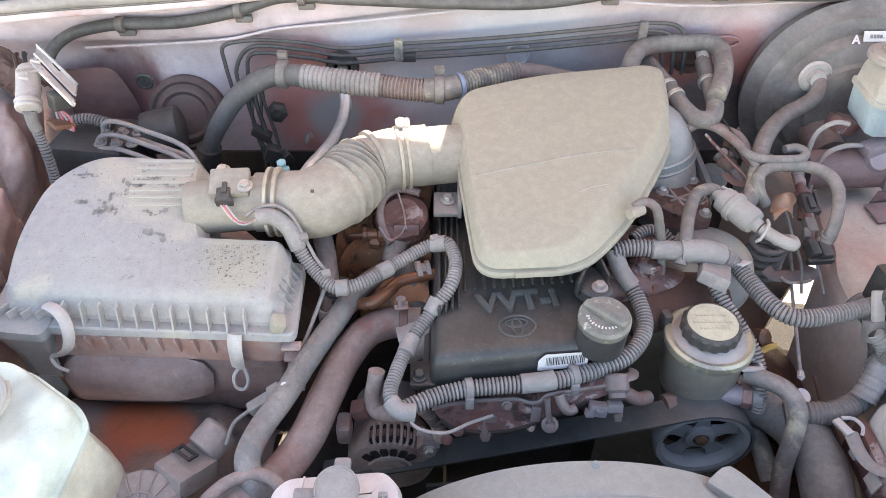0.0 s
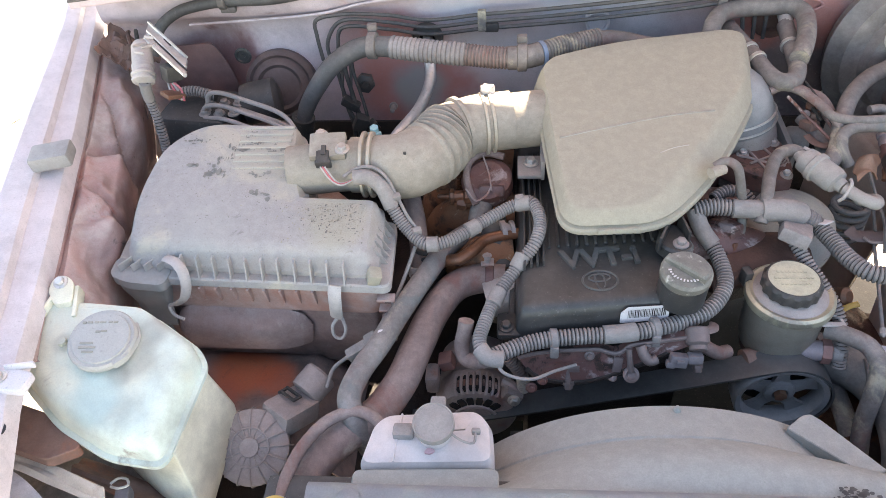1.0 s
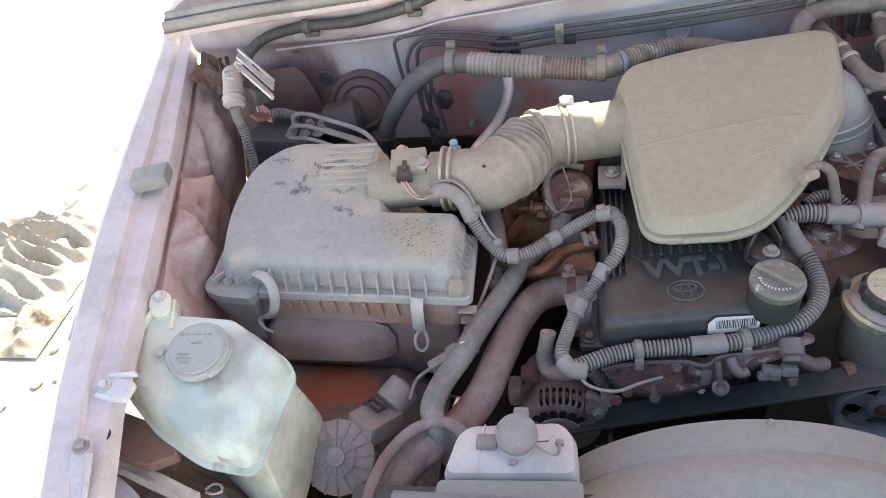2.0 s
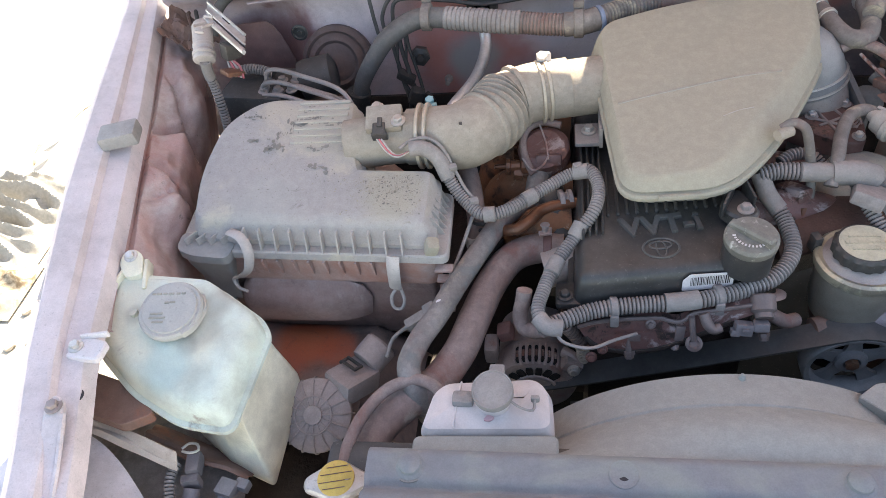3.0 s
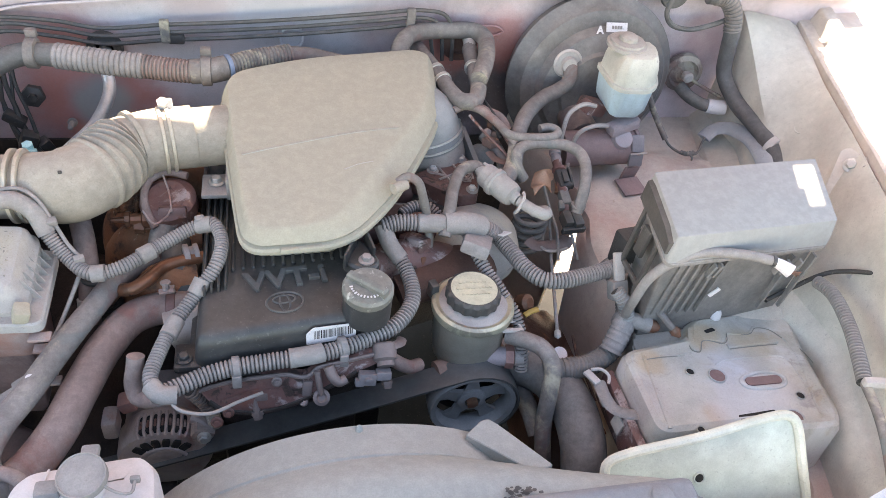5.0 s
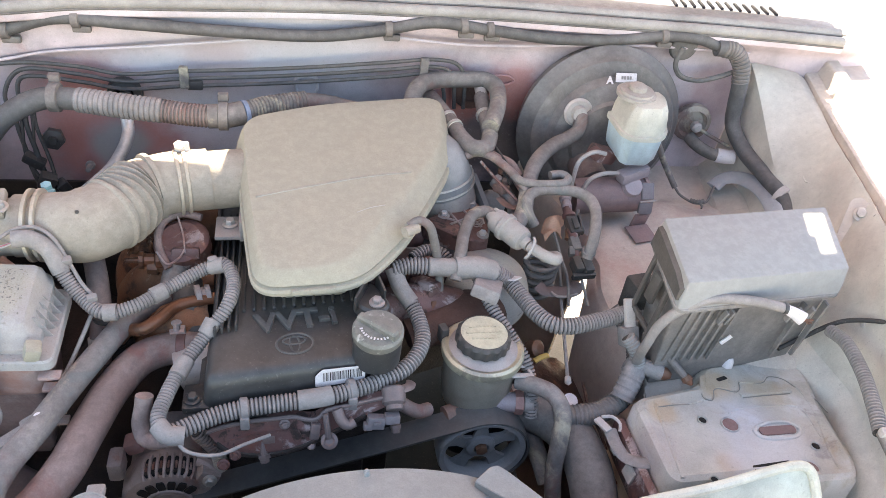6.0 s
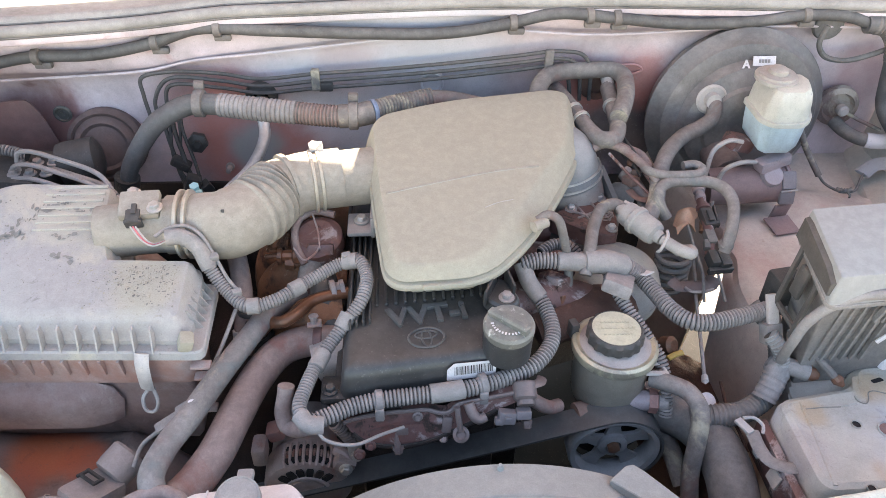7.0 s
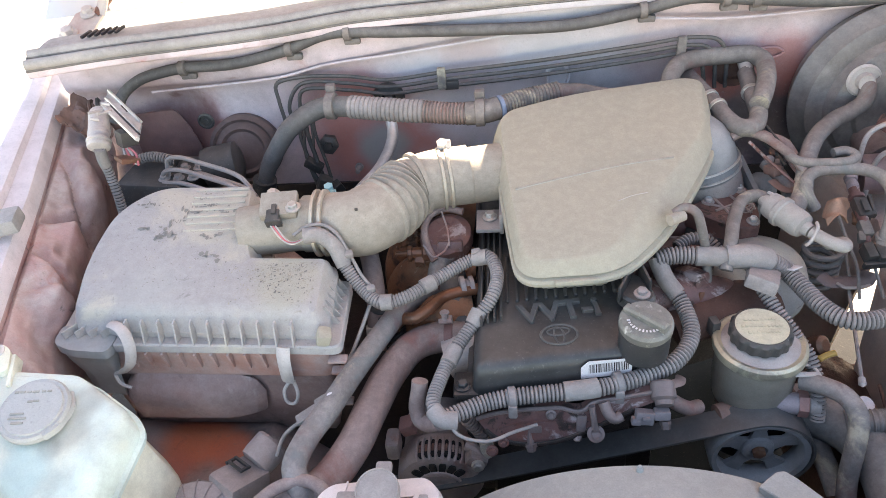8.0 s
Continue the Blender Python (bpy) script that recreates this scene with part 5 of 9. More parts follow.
part("lip_clip", box((0.105, 0.6045, 1.0185), (0.05, 0.006, 0.007), 0.002, (0, 0, 5)), M_TAN, res)
part("spigot_left", sweep([(-0.02, 0.808, 1.036), (0.04, 0.812, 1.040)], 0.038, 28), M_DUCT, res)
part("bracket_left", join(box((0.004, 0.752, 1.000), (0.032, 0.045, 0.006), 0.002), box((0.021, 0.752, 1.010), (0.005, 0.045, 0.03), 0.001)), M_METAL, res, "metal mounting bracket")
bolt("bolt", (0.006, 0.755, 1.004), 0.0065, res, label="pinkish mounting bolt")
part("bracket_right", slab([(0.150, 0.606), (0.158, 0.594), (0.170, 0.585), (0.186, 0.586), (0.194, 0.598), (0.190, 0.612), (0.176, 0.640), (0.158, 0.630)], [(0, 0.985), (0, 0.998), (0.003, 1.001)], 0.008), M_BLACK, res, "dark moulded mounting foot")
part("foot_web", join(box((0.160, 0.612, 1.005), (0.003, 0.040, 0.022), 0.001, (0, 0, -25)), box((0.184, 0.622, 1.005), (0.003, 0.036, 0.022), 0.001, (0, 0, 10))), M_BLACK, res)
bolt("bolt", (0.1775, 0.600, 1.001), 0.0062, res, material=M_METAL)
part("nipple", sweep([(0.215, 0.668, 1.052), (0.232, 0.678, 1.052)], 0.007, 12), M_DUCT, res)
part("straw", sweep([(0.160, 0.700, 1.0600), (0.178, 0.708, 1.0616), (0.196, 0.712, 1.0625)], 0.0005, 5), M_CLIP, res, "dry straw lying on the lid")

# throttle connection
tb = thing("throttle_duct", (0.32, 0.84, 0.95), "grey rubber throttle duct with two clamp rings", "duct")
part("elbow", sweep([(0.238, 0.872, 1.030), (0.268, 0.870, 1.040), (0.287, 0.858, 1.036), (0.2935, 0.8515, 1.024), (0.2978, 0.8503, 1.010), (0.3005, 0.8500, 1.000)], lambda s: 0.038 + 0.0062 * min(1.0, 1.4 * s), 32), M_GREY_DUCT, tb)
RN = Vector((0.30, -0.10, -1.0)).normalized()
for k in range(3):
    q = Vector((0.2960, 0.8510, 1.0170)) + RN * (0.0062 * k)
    if k == 1:
        part("cuff", lathe([(0.0425, -0.008), (0.0452, -0.0065), (0.0448, 0.012), (0.0430, 0.014)], q, RN, 40, False), M_GREY_DUCT, tb, "grey rubber cuff")
    else:
        part("ring", lathe([(0.0450, 0), (0.0474, 0.0004), (0.0478, 0.0014), (0.0474, 0.0024), (0.0450, 0.0028)], q, RN, 40, False), M_STEEL, tb, "thin bright clamp ring")
part("clamp_screw", join(box((0.341, 0.866, 1.012), (0.014, 0.008, 0.008), 0.002, (0, 15, 60)), lathe([(0.0035, 0), (0.0035, 0.008), (0, 0.008)], (0.343, 0.874, 1.014), (0.3, 0.9, 0.2), 8)), M_SILVER, tb, "bright clamp screw")
throttle = thing("throttle_valve_unit", (0.315, 0.82, 0.93), "grimy aluminium throttle valve unit with screws", "throttle valve")
part("housing", lathe([(0.042, 0), (0.044, 0.004), (0.044, 0.030), (0.038, 0.036), (0.038, 0.075)], Vector((0.2960, 0.8510, 1.0170)) + RN * 0.017, RN, 32), M_METAL, throttle)
part("cover_plate", slab([(0.262, 0.790), (0.300, 0.762), (0.332, 0.744), (0.350, 0.748), (0.356, 0.780), (0.352, 0.828), (0.336, 0.836), (0.300, 0.812)], [(0, 0.955), (0, 0.981), (0.002, 0.9835), (0.006, 0.9845)], 0.008, lambda x, y: 0.10 * (y - 0.79)), M_ENGINE, throttle, "reddish cast cover plate")
part("base_block", slab([(0.262, 0.770), (0.300, 0.742), (0.345, 0.735), (0.356, 0.780), (0.345, 0.83), (0.28, 0.82)], [(0, 0.90), (0, 0.953)], 0.008), M_RUBBER_DARK, throttle, "dark body below the cover plate")
for p, q in (((0.286, 0.796), (0.330, 0.776)), ((0.300, 0.812), (0.318, 0.768)), ((0.318, 0.820), (0.344, 0.772)), ((0.300, 0.778), (0.346, 0.800))):
    part("web", sweep([(*p, 0.9855 + 0.10 * (p[1] - 0.79)), (*q, 0.9855 + 0.10 * (q[1] - 0.79))], 0.0018, 6, 0.01), M_ALT, throttle)
for x, y in ((0.2945, 0.7985), (0.3395, 0.8205), (0.3425, 0.7570)):
    zz = 0.984 + 0.10 * (y - 0.79)
    part("boss", lathe([(0.0085, -0.006), (0.0085, 0.001), (0.007, 0.002), (0, 0.002)], (x, y, zz), (0, -0.1, 1), 16), M_METAL, throttle)
    part("screw", lathe([(0.0052, 0), (0.0052, 0.004), (0.0035, 0.005), (0.0025, 0.003), (0, 0.003)], (x, y, zz + 0.002), (0, -0.1, 1), 6), M_SILVER, throttle, "bright screw")
part("gusset", loft([[Vector(p) for p in ((0.350, 0.884, 1.004), (0.357, 0.882, 1.004), (0.367, 0.800, 0.985), (0.360, 0.796, 0.984))], [Vector(p) for p in ((0.346, 0.880, 0.950), (0.357, 0.882, 0.950), (0.367, 0.800, 0.935), (0.358, 0.796, 0.935))]]), M_GREY_DUCT, throttle, "grey triangular gusset")
part("gusset_dome", lathe([(0.022, 0), (0.022, 0.010), (0.016, 0.022), (0.006, 0.028), (0, 0.029)], (0.375, 0.846, 0.965), (0.2, 0, 1), 24), M_GREY_DUCT, throttle)
part("return_spring", sweep([(0.338 + 0.008 * math.cos(a * 1.05), 0.768 + 0.0009 * a, 0.992 + 0.008 * math.sin(a * 1.05)) for a in range(0, 26)], 0.0011, 6, 0.003), M_ALT, throttle, "coiled return spring")

plenum = thing("intake_manifold", (0.35, 0.72, 0.85), "dusty grey-brown cast intake manifold", "manifold")
part("dome", lathe([(0.062, 0), (0.062, 0.02), (0.054, 0.042), (0.036, 0.056), (0.015, 0.062), (0, 0.063)], (0.345, 0.715, 0.905), (0, -0.15, 1), 36), M_AIRBOX, plenum)
for i in range(4):
    part("runner", sweep([(0.18, 0.66 + i * 0.075, 0.93), (0.24, 0.66 + i * 0.075, 0.945), (0.30, 0.67 + i * 0.07, 0.92), (0.34, 0.68 + i * 0.06, 0.85)], 0.027, 16), M_ENGINE, plenum)
part("rail_cover", sweep([(0.222, 0.625, 0.925), (0.262, 0.634, 0.932), (0.305, 0.650, 0.932), (0.335, 0.672, 0.925)], lambda s: 0.028 + 0.010 * s, 16, flat=0.7), M_RUST, plenum, "rusty red-brown casting")

# alternator
alt = thing("alternator", (-0.066, 0.56, 0.75), "dirty cast-metal alternator with slotted front housing", "alternator")
AX, AY, AZ, AR = -0.066, 0.514, 0.765, 0.055
part("housing", lathe([(0.0, -0.002), (0.022, -0.002), (0.025, 0.002), (AR * 0.80, 0.001), (AR * 0.93, 0.0035), (AR, 0.010), (AR + 0.0008, 0.036), (AR - 0.001, 0.040), (AR - 0.004, 0.044), (AR - 0.004, 0.10), (0.03, 0.11)], (AX, AY, AZ), (0, 1, 0), 56), M_ALT, alt)


def on_drum(ang, y, r):
    return Vector((AX + r * math.cos(radians(ang)), y, AZ + r * math.sin(radians(ang))))


# near-black pieces, set proud, colour in the shade inside slots and openings
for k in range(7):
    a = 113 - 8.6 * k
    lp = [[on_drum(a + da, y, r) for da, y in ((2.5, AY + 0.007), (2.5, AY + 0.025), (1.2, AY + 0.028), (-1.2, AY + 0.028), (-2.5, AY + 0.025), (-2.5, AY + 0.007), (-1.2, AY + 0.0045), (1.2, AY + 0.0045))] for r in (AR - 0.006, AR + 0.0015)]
    part("slot", loft(lp), M_GAP_BLACK, alt, "dark bar for a shaded cooling slot" if k == 0 else "")
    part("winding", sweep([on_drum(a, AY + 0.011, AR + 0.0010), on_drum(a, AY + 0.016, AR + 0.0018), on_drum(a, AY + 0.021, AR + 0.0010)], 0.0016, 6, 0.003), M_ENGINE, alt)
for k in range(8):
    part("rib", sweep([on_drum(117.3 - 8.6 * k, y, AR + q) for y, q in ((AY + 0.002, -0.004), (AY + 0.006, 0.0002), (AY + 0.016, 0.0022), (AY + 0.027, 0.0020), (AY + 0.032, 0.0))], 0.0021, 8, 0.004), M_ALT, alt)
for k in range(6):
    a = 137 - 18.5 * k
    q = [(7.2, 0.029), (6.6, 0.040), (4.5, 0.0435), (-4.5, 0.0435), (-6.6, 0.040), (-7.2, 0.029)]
    part("opening", loft([[on_drum(a + da, AY + y, r) for da, r in q] for y in (0.006, -0.0012)]), M_GAP_BLACK, alt, "dark piece for a shaded radial opening" if k == 0 else "")
part("front_ring", sweep([on_drum(a, AY - 0.001, 0.0275) for a in range(20, 164, 9)], 0.0025, 8, 0.004), M_ALT, alt)
part("lug", join(box((-0.018, 0.522, 0.812), (0.026, 0.024, 0.020), 0.006, (0, 30, 0)), sweep([(-0.030, 0.532, 0.822), (-0.018, 0.526, 0.820), (-0.010, 0.518, 0.808)], 0.007, 10, 0.004)), M_ALT, alt)
bolt("lug_bolt", (-0.016, 0.508, 0.814), 0.0055, alt, (0, -1, 0.3))
part("rear_lug", box((-0.122, 0.540, 0.815), (0.018, 0.03, 0.030), 0.006), M_ALT, alt)
part("wire_block", box((-0.104, 0.560, 0.826), (0.020, 0.022, 0.018), 0.004, (0, -20, 0)), M_OXIDE, alt, "red-stained terminal block")
conduit("alternator_lead", [(-0.026, 0.520, 0.888), (-0.014, 0.520, 0.868), (-0.006, 0.521, 0.846), (-0.004, 0.526, 0.815)], 0.0085, alt, ridge=M_HOSE_RED)

# belt and pump pulley
PX, PY, PZ, PR = 0.311, 0.512, 0.826, 0.057
pulley = thing("pump_pulley", (PX, PY + 0.02, PZ), "blue-grey five-spoke steering pump pulley", "pulley")
part("rim", lathe([(PR - 0.008, 0.0), (PR - 0.002, -0.002), (PR, 0.002), (PR, 0.026), (PR - 0.008, 0.026), (PR - 0.012, 0.012), (PR - 0.010, 0.004), (PR - 0.008, 0.0)], (PX, PY - 0.003, PZ), (0, 1, 0), 48, False), M_PULLEY, pulley)
part("hub", lathe([(0.019, 0), (0.018, 0.006), (0.010, 0.008), (0.008, 0.004), (0, 0.004)], (PX, PY + 0.012, PZ), (0, -1, 0), 28), M_PULLEY, pulley)
part("hub_bolt", lathe([(0.008, 0), (0.008, 0.006), (0.006, 0.007), (0, 0.007)], (PX, PY + 0.006, PZ), (0, -1, 0), 6), M_COPPER, pulley, "rusty hub nut")
for k in range(5):
    a = 2 * math.pi * k / 5 + 0.35
    u = Vector((math.cos(a), 0, math.sin(a)))
    w = Vector((-math.sin(a), 0, math.cos(a)))
    c = Vector((PX, PY + 0.010, PZ))
    q = [c + u * 0.014 - w * 0.011, c + u * 0.014 + w * 0.011, c + u * 0.030 + w * 0.007, c + u * 0.047 + w * 0.013, c + u * 0.047 - w * 0.013, c + u * 0.030 - w * 0.007]
    part("spoke", loft([[p for p in q], [p + Vector((0, 0.005, 0)) for p in q]]), M_PULLEY, pulley)
part("back", lathe([(0.046, 0), (0.046, 0.01), (0, 0.01)], (PX, PY + 0.030, PZ), (0, 1, 0), 28), M_GAP_BLACK, pulley)


def belt_pt(u, v):
    # upper run from the crank side, round the pump pulley
    y = PY - 0.006 + 0.034 * v
    if u < 0.6:
        k = u / 0.6
        a = radians(106)
        ex, ez = PX + (PR + 0.003) * math.cos(a), PZ + (PR + 0.003) * math.sin(a)
        return (-0.155 + (ex + 0.155) * k, y, 0.742 + (ez - 0.742) * k - 0.003 * math.sin(k * math.pi))
    a = radians(106 - (u - 0.6) / 0.4 * 240)
    return (PX + (PR + 0.003) * math.cos(a), y, PZ + (PR + 0.003) * math.sin(a))


belt = thing("drive_belt", (0.10, PY + 0.01, 0.75), "black rubber drive belt running to the pump pulley", "belt")
part("band", sheet(belt_pt, 80, 3, 0.003), M_BELT, belt)
for k in range(4):
    part("rib", sheet(lambda u, v, k=k: (lambda p, q: (p[0], PY - 0.003 + 0.0085 * k + 0.004 * v, p[2] - 0.0045))(belt_pt(u * 0.6, 0), 0), 40, 1, 0.002), M_BELT, belt)
single("fan_belts", sheet(lambda u, v: (-0.02 + 0.30 * u, 0.455 + 0.03 * v + 0.004 * math.sin(v * 40), 0.775 + 0.03 * u), 30, 24, 0.006), M_RUBBER_DARK, "ribbed black belts behind the fan shroud", "belt")

# pump outlet beside the pulley
pu = thing("pump_outlet", (0.345, 0.54, 0.885), "pink-stained pump outlet union with a steel collar", "union")
part("elbow", sweep([(0.322, 0.548, 0.880), (0.338, 0.541, 0.883), (0.352, 0.538, 0.884)], 0.0125, 16, 0.004), M_UNION, pu)
part("hex", lathe([(0.0150, 0), (0.0150, 0.010), (0.0130, 0.011)], (0.350, 0.5385, 0.884), (1, -0.2, 0.05), 6), M_OXIDE, pu, "red-stained hex nut")
part("collar", lathe([(0.0110, 0), (0.0118, 0.001), (0.0118, 0.011), (0.0105, 0.012)], (0.361, 0.5365, 0.8845), (1, -0.2, 0.05), 18), M_METAL, pu, "bare steel collar")

# steering fluid reservoir
ps = thing("steering_fluid_reservoir", (0.308, 0.572, 0.855), "round metal steering fluid reservoir with a plastic cap", "reservoir")
part("can", lathe([(0.034, 0), (0.042, 0.004), (0.0445, 0.020), (0.046, 0.074)], (0.308, 0.574, 0.862), (0, 0, 1), 48), M_CAN_BODY, ps)
part("rim", lathe([(0.046, 0.072), (0.0505, 0.076), (0.0515, 0.081), (0.0505, 0.086), (0.047, 0.0885), (0.0445, 0.0875), (0.042, 0.0865)], (0.308, 0.574, 0.862), (0, 0, 1), 48), M_CAN, ps, "pale rolled rim")
part("top_plate", lathe([(0.0432, 0.0860), (0.036, 0.0905), (0.030, 0.0935), (0, 0.0945)], (0.308, 0.574, 0.862), (0, 0, 1), 48), M_METAL, ps, "grey metal top")
capz = 0.955
cap_v, cap_f = lathe([(0.030, 0), (0.0322, 0.002), (0.0322, 0.014), (0.0302, 0.0175), (0.0288, 0.0178), (0.0276, 0.0168), (0, 0.0172)], (0.3055, 0.5735, capz), (0, 0, 1), 60)
cap_v = [Vector((0.3055 + (v.x - 0.3055) * (1.05 if (i % 60) % 4 < 2 and v.z < capz + 0.015 else 1.0), 0.5735 + (v.y - 0.5735) * (1.05 if (i % 60) % 4 < 2 and v.z < capz + 0.015 else 1.0), v.z)) for i, v in enumerate(cap_v)]
pscap = part("cap", (cap_v, cap_f), M_BLACK_DUSTY, ps, "black scalloped cap with a tan dusty top")
part("cap_top", lathe([(0.0283, 0), (0.0283, 0.0012), (0, 0.0014)], (0.3055, 0.5735, capz + 0.0168), (0, 0, 1), 40), M_CAP_TAN, pscap)
marks = []
for r0, row in ((0.010, (-0.017, 0.017)), (0.0, (-0.022, 0.022)), (-0.010, (-0.017, 0.017))):
    x = row[0]
    while x < row[1]:
        w = random.uniform(0.002, 0.0045)
        marks.append(box((0.3055 + x + w / 2, 0.5735 + r0, capz + 0.0185), (w, 0.003, 0.0012), 0, seg=1))
        x += w + 0.0014
part("embossed_print", join(*marks), M_CAP_TAN, pscap)
part("pipe_union", lathe([(0.010, 0), (0.014, 0.001), (0.014, 0.012), (0.011, 0.013), (0.011, 0.024), (0.0155, 0.025), (0.0155, 0.040), (0.012, 0.041), (0.012, 0.055), (0.0165, 0.056), (0.0165, 0.078), (0.012, 0.080), (0.012, 0.095), (0, 0.095)], (0.262, 0.536, 0.866), (0.96, 0.26, 0.05), 20), M_BROWN, ps, "reddish-brown pipe unions below the can")
part("union_ring", lathe([(0.0168, 0), (0.0175, 0.001), (0.0175, 0.006), (0.0168, 0.007)], (0.322, 0.552, 0.869), (0.96, 0.26, 0.05), 20), M_ALT, ps, "pale clamp ring")
part("foot", box((0.300, 0.575, 0.848), (0.05, 0.04, 0.03), 0.006), M_BROWN, ps)
part("clamp", join(box((0.352, 0.541, 0.929), (0.030, 0.006, 0.003), 0.001, (0, 12, 10)), box((0.352, 0.556, 0.929), (0.030, 0.004, 0.003), 0.001, (0, 12, 10)),
                   box((0.339, 0.548, 0.932), (0.004, 0.018, 0.003), 0.001, (0, 12, 10)), box((0.365, 0.548, 0.926), (0.004, 0.018, 0.003), 0.001, (0, 12, 10))), M_CLIP, ps, "pale spring clip")


# ---- air cleaner and intake ----
def lid_plane(x, y):
    return 0.20 * (y - 0.575) if y < 0.80 else 0.045


ab = thing("air_cleaner", (-0.34, 0.65, 0.80), "dusty grey plastic air cleaner box with ribbed lid", "air cleaner")
LID = [(-0.488, 0.577), (-0.182, 0.561), (-0.181, 0.655), (-0.278, 0.660), (-0.292, 0.700), (-0.300, 0.780), (-0.438, 0.788), (-0.490, 0.742), (-0.501, 0.66)]
LR = [0.02, 0.016, 0.015, 0.01, 0.01, 0.02, 0.07, 0.06, 0.05]
part("lid", slab(LID, [(-0.004, 0.978), (-0.004, 0.992), (0.0, 0.996), (0.003, 1.008), (0.008, 1.0145), (0.018, 1.0165)], LR, lid_plane, 7), M_AIRBOX, ab)
for i in range(7):
    y = 0.700 + i * 0.0115
    part("groove_rib", box((-0.345, y, 1.0168 + lid_plane(0, y)), (0.072, 0.0055, 0.0024), 0.0008, (11, 0, 0), 1), M_AIRBOX, ab)
part("flange", slab([(-0.510, 0.560), (-0.162, 0.544), (-0.166, 0.66), (-0.27, 0.68), (-0.30, 0.78), (-0.445, 0.795), (-0.508, 0.75), (-0.515, 0.64)], [(0.002, 0.969), (0, 0.971), (0, 0.981), (0.002, 0.983)], 0.012), M_AIRBOX, ab)
for i in range(11):
    x = -0.4165 + i * 0.0200
    y = 0.573 - 0.052 * (x + 0.488)
    part("rib", loft([[(x - 0.0010, y - 0.013, 0.982), (x + 0.0010, y - 0.013, 0.982), (x + 0.0012, y + 0.002, 0.982), (x - 0.0012, y + 0.002, 0.982)],
                      [(x - 0.0010, y - 0.005, 1.009), (x + 0.0010, y - 0.005, 1.009), (x + 0.0012, y + 0.002, 1.010), (x - 0.0012, y + 0.002, 1.010)]]), M_AIRBOX, ab)
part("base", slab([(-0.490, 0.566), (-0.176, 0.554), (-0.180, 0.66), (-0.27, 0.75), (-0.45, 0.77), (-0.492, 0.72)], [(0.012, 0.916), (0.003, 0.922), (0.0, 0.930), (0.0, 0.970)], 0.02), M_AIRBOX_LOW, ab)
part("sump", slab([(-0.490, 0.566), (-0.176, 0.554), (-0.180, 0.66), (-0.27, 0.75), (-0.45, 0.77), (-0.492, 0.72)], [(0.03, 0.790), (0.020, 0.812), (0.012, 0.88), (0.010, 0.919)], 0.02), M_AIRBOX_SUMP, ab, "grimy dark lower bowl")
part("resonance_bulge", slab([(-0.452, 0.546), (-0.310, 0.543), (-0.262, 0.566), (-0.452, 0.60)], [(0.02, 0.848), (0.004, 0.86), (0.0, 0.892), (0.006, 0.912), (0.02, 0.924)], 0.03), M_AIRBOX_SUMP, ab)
for i in range(10):
    x = -0.4200 + i * 0.0202
    y = 0.5625 - 0.038 * (x + 0.49)
    part("lower_rib", loft([[(x - 0.001, y - 0.001, 0.942), (x + 0.001, y - 0.001, 0.942), (x + 0.001, y + 0.003, 0.942), (x - 0.001, y + 0.003, 0.942)],
                            [(x - 0.0015, y - 0.007, 0.969), (x + 0.0015, y - 0.007, 0.969), (x + 0.0015, y + 0.003, 0.969), (x - 0.0015, y + 0.003, 0.969)]]), M_AIRBOX_LOW, ab)
latch = part("latch", sweep([(-0.228, 0.545, 0.984), (-0.229, 0.540, 0.974), (-0.231, 0.540, 0.952), (-0.234, 0.545, 0.928)], 0.0085, 8, flat=0.35), M_CLIP, ab, "pale plastic-coated latch")
part("loop", sweep([(-0.230, 0.547, 0.930), (-0.240, 0.540, 0.917), (-0.238, 0.535, 0.902), (-0.230, 0.535, 0.900), (-0.224, 0.538, 0.912), (-0.228, 0.546, 0.927)], 0.0022, 6, 0.004), M_CLIP, latch)
latch2 = part("latch", sweep([(-0.438, 0.572, 1.002), (-0.421, 0.560, 1.007), (-0.411, 0.551, 1.002), (-0.409, 0.545, 0.985), (-0.417, 0.543, 0.962), (-0.432, 0.546, 0.948)], 0.0065, 8, flat=0.4), M_CLIP, ab, "curved pale latch strap")
part("loop", sweep([(-0.432, 0.546, 0.948), (-0.444, 0.548, 0.942), (-0.440, 0.544, 0.930), (-0.428, 0.542, 0.924)], 0.0022, 6, 0.004), M_CLIP, latch2)
part("corner_box", slab([(-0.509, 0.562), (-0.486, 0.551), (-0.440, 0.546), (-0.438, 0.572), (-0.510, 0.588)], [(0.012, 0.892), (0.010, 0.927), (0.002, 0.957), (0.001, 0.967), (-0.003, 0.972), (-0.003, 0.984), (0.002, 0.986)], 0.008), M_FUSE, ab)
for i in range(4):
    part("corner_fin", box((-0.492 + i * 0.016, 0.572, 0.991), (0.002, 0.020, 0.012), 0.0006, (0, 0, -35), 1), M_AIRBOX, ab)
part("broken_corner", box((-0.181, 0.553, 0.992), (0.016, 0.018, 0.018), 0.004, (10, 20, 15)), M_TAN, ab, "chipped tan corner of the lid")
for i in range(6):
    part("end_rib", loft([[(-0.184, 0.583 + i * 0.012, 0.982), (-0.168, 0.583 + i * 0.012, 0.982), (-0.168, 0.5844 + i * 0.012, 0.982), (-0.184, 0.5844 + i * 0.012, 0.982)], [(-0.188, 0.583 + i * 0.012, 1.010), (-0.182, 0.583 + i * 0.012, 1.010), (-0.182, 0.5844 + i * 0.012, 1.010), (-0.188, 0.5844 + i * 0.012, 1.010)]]), M_AIRBOX, ab)
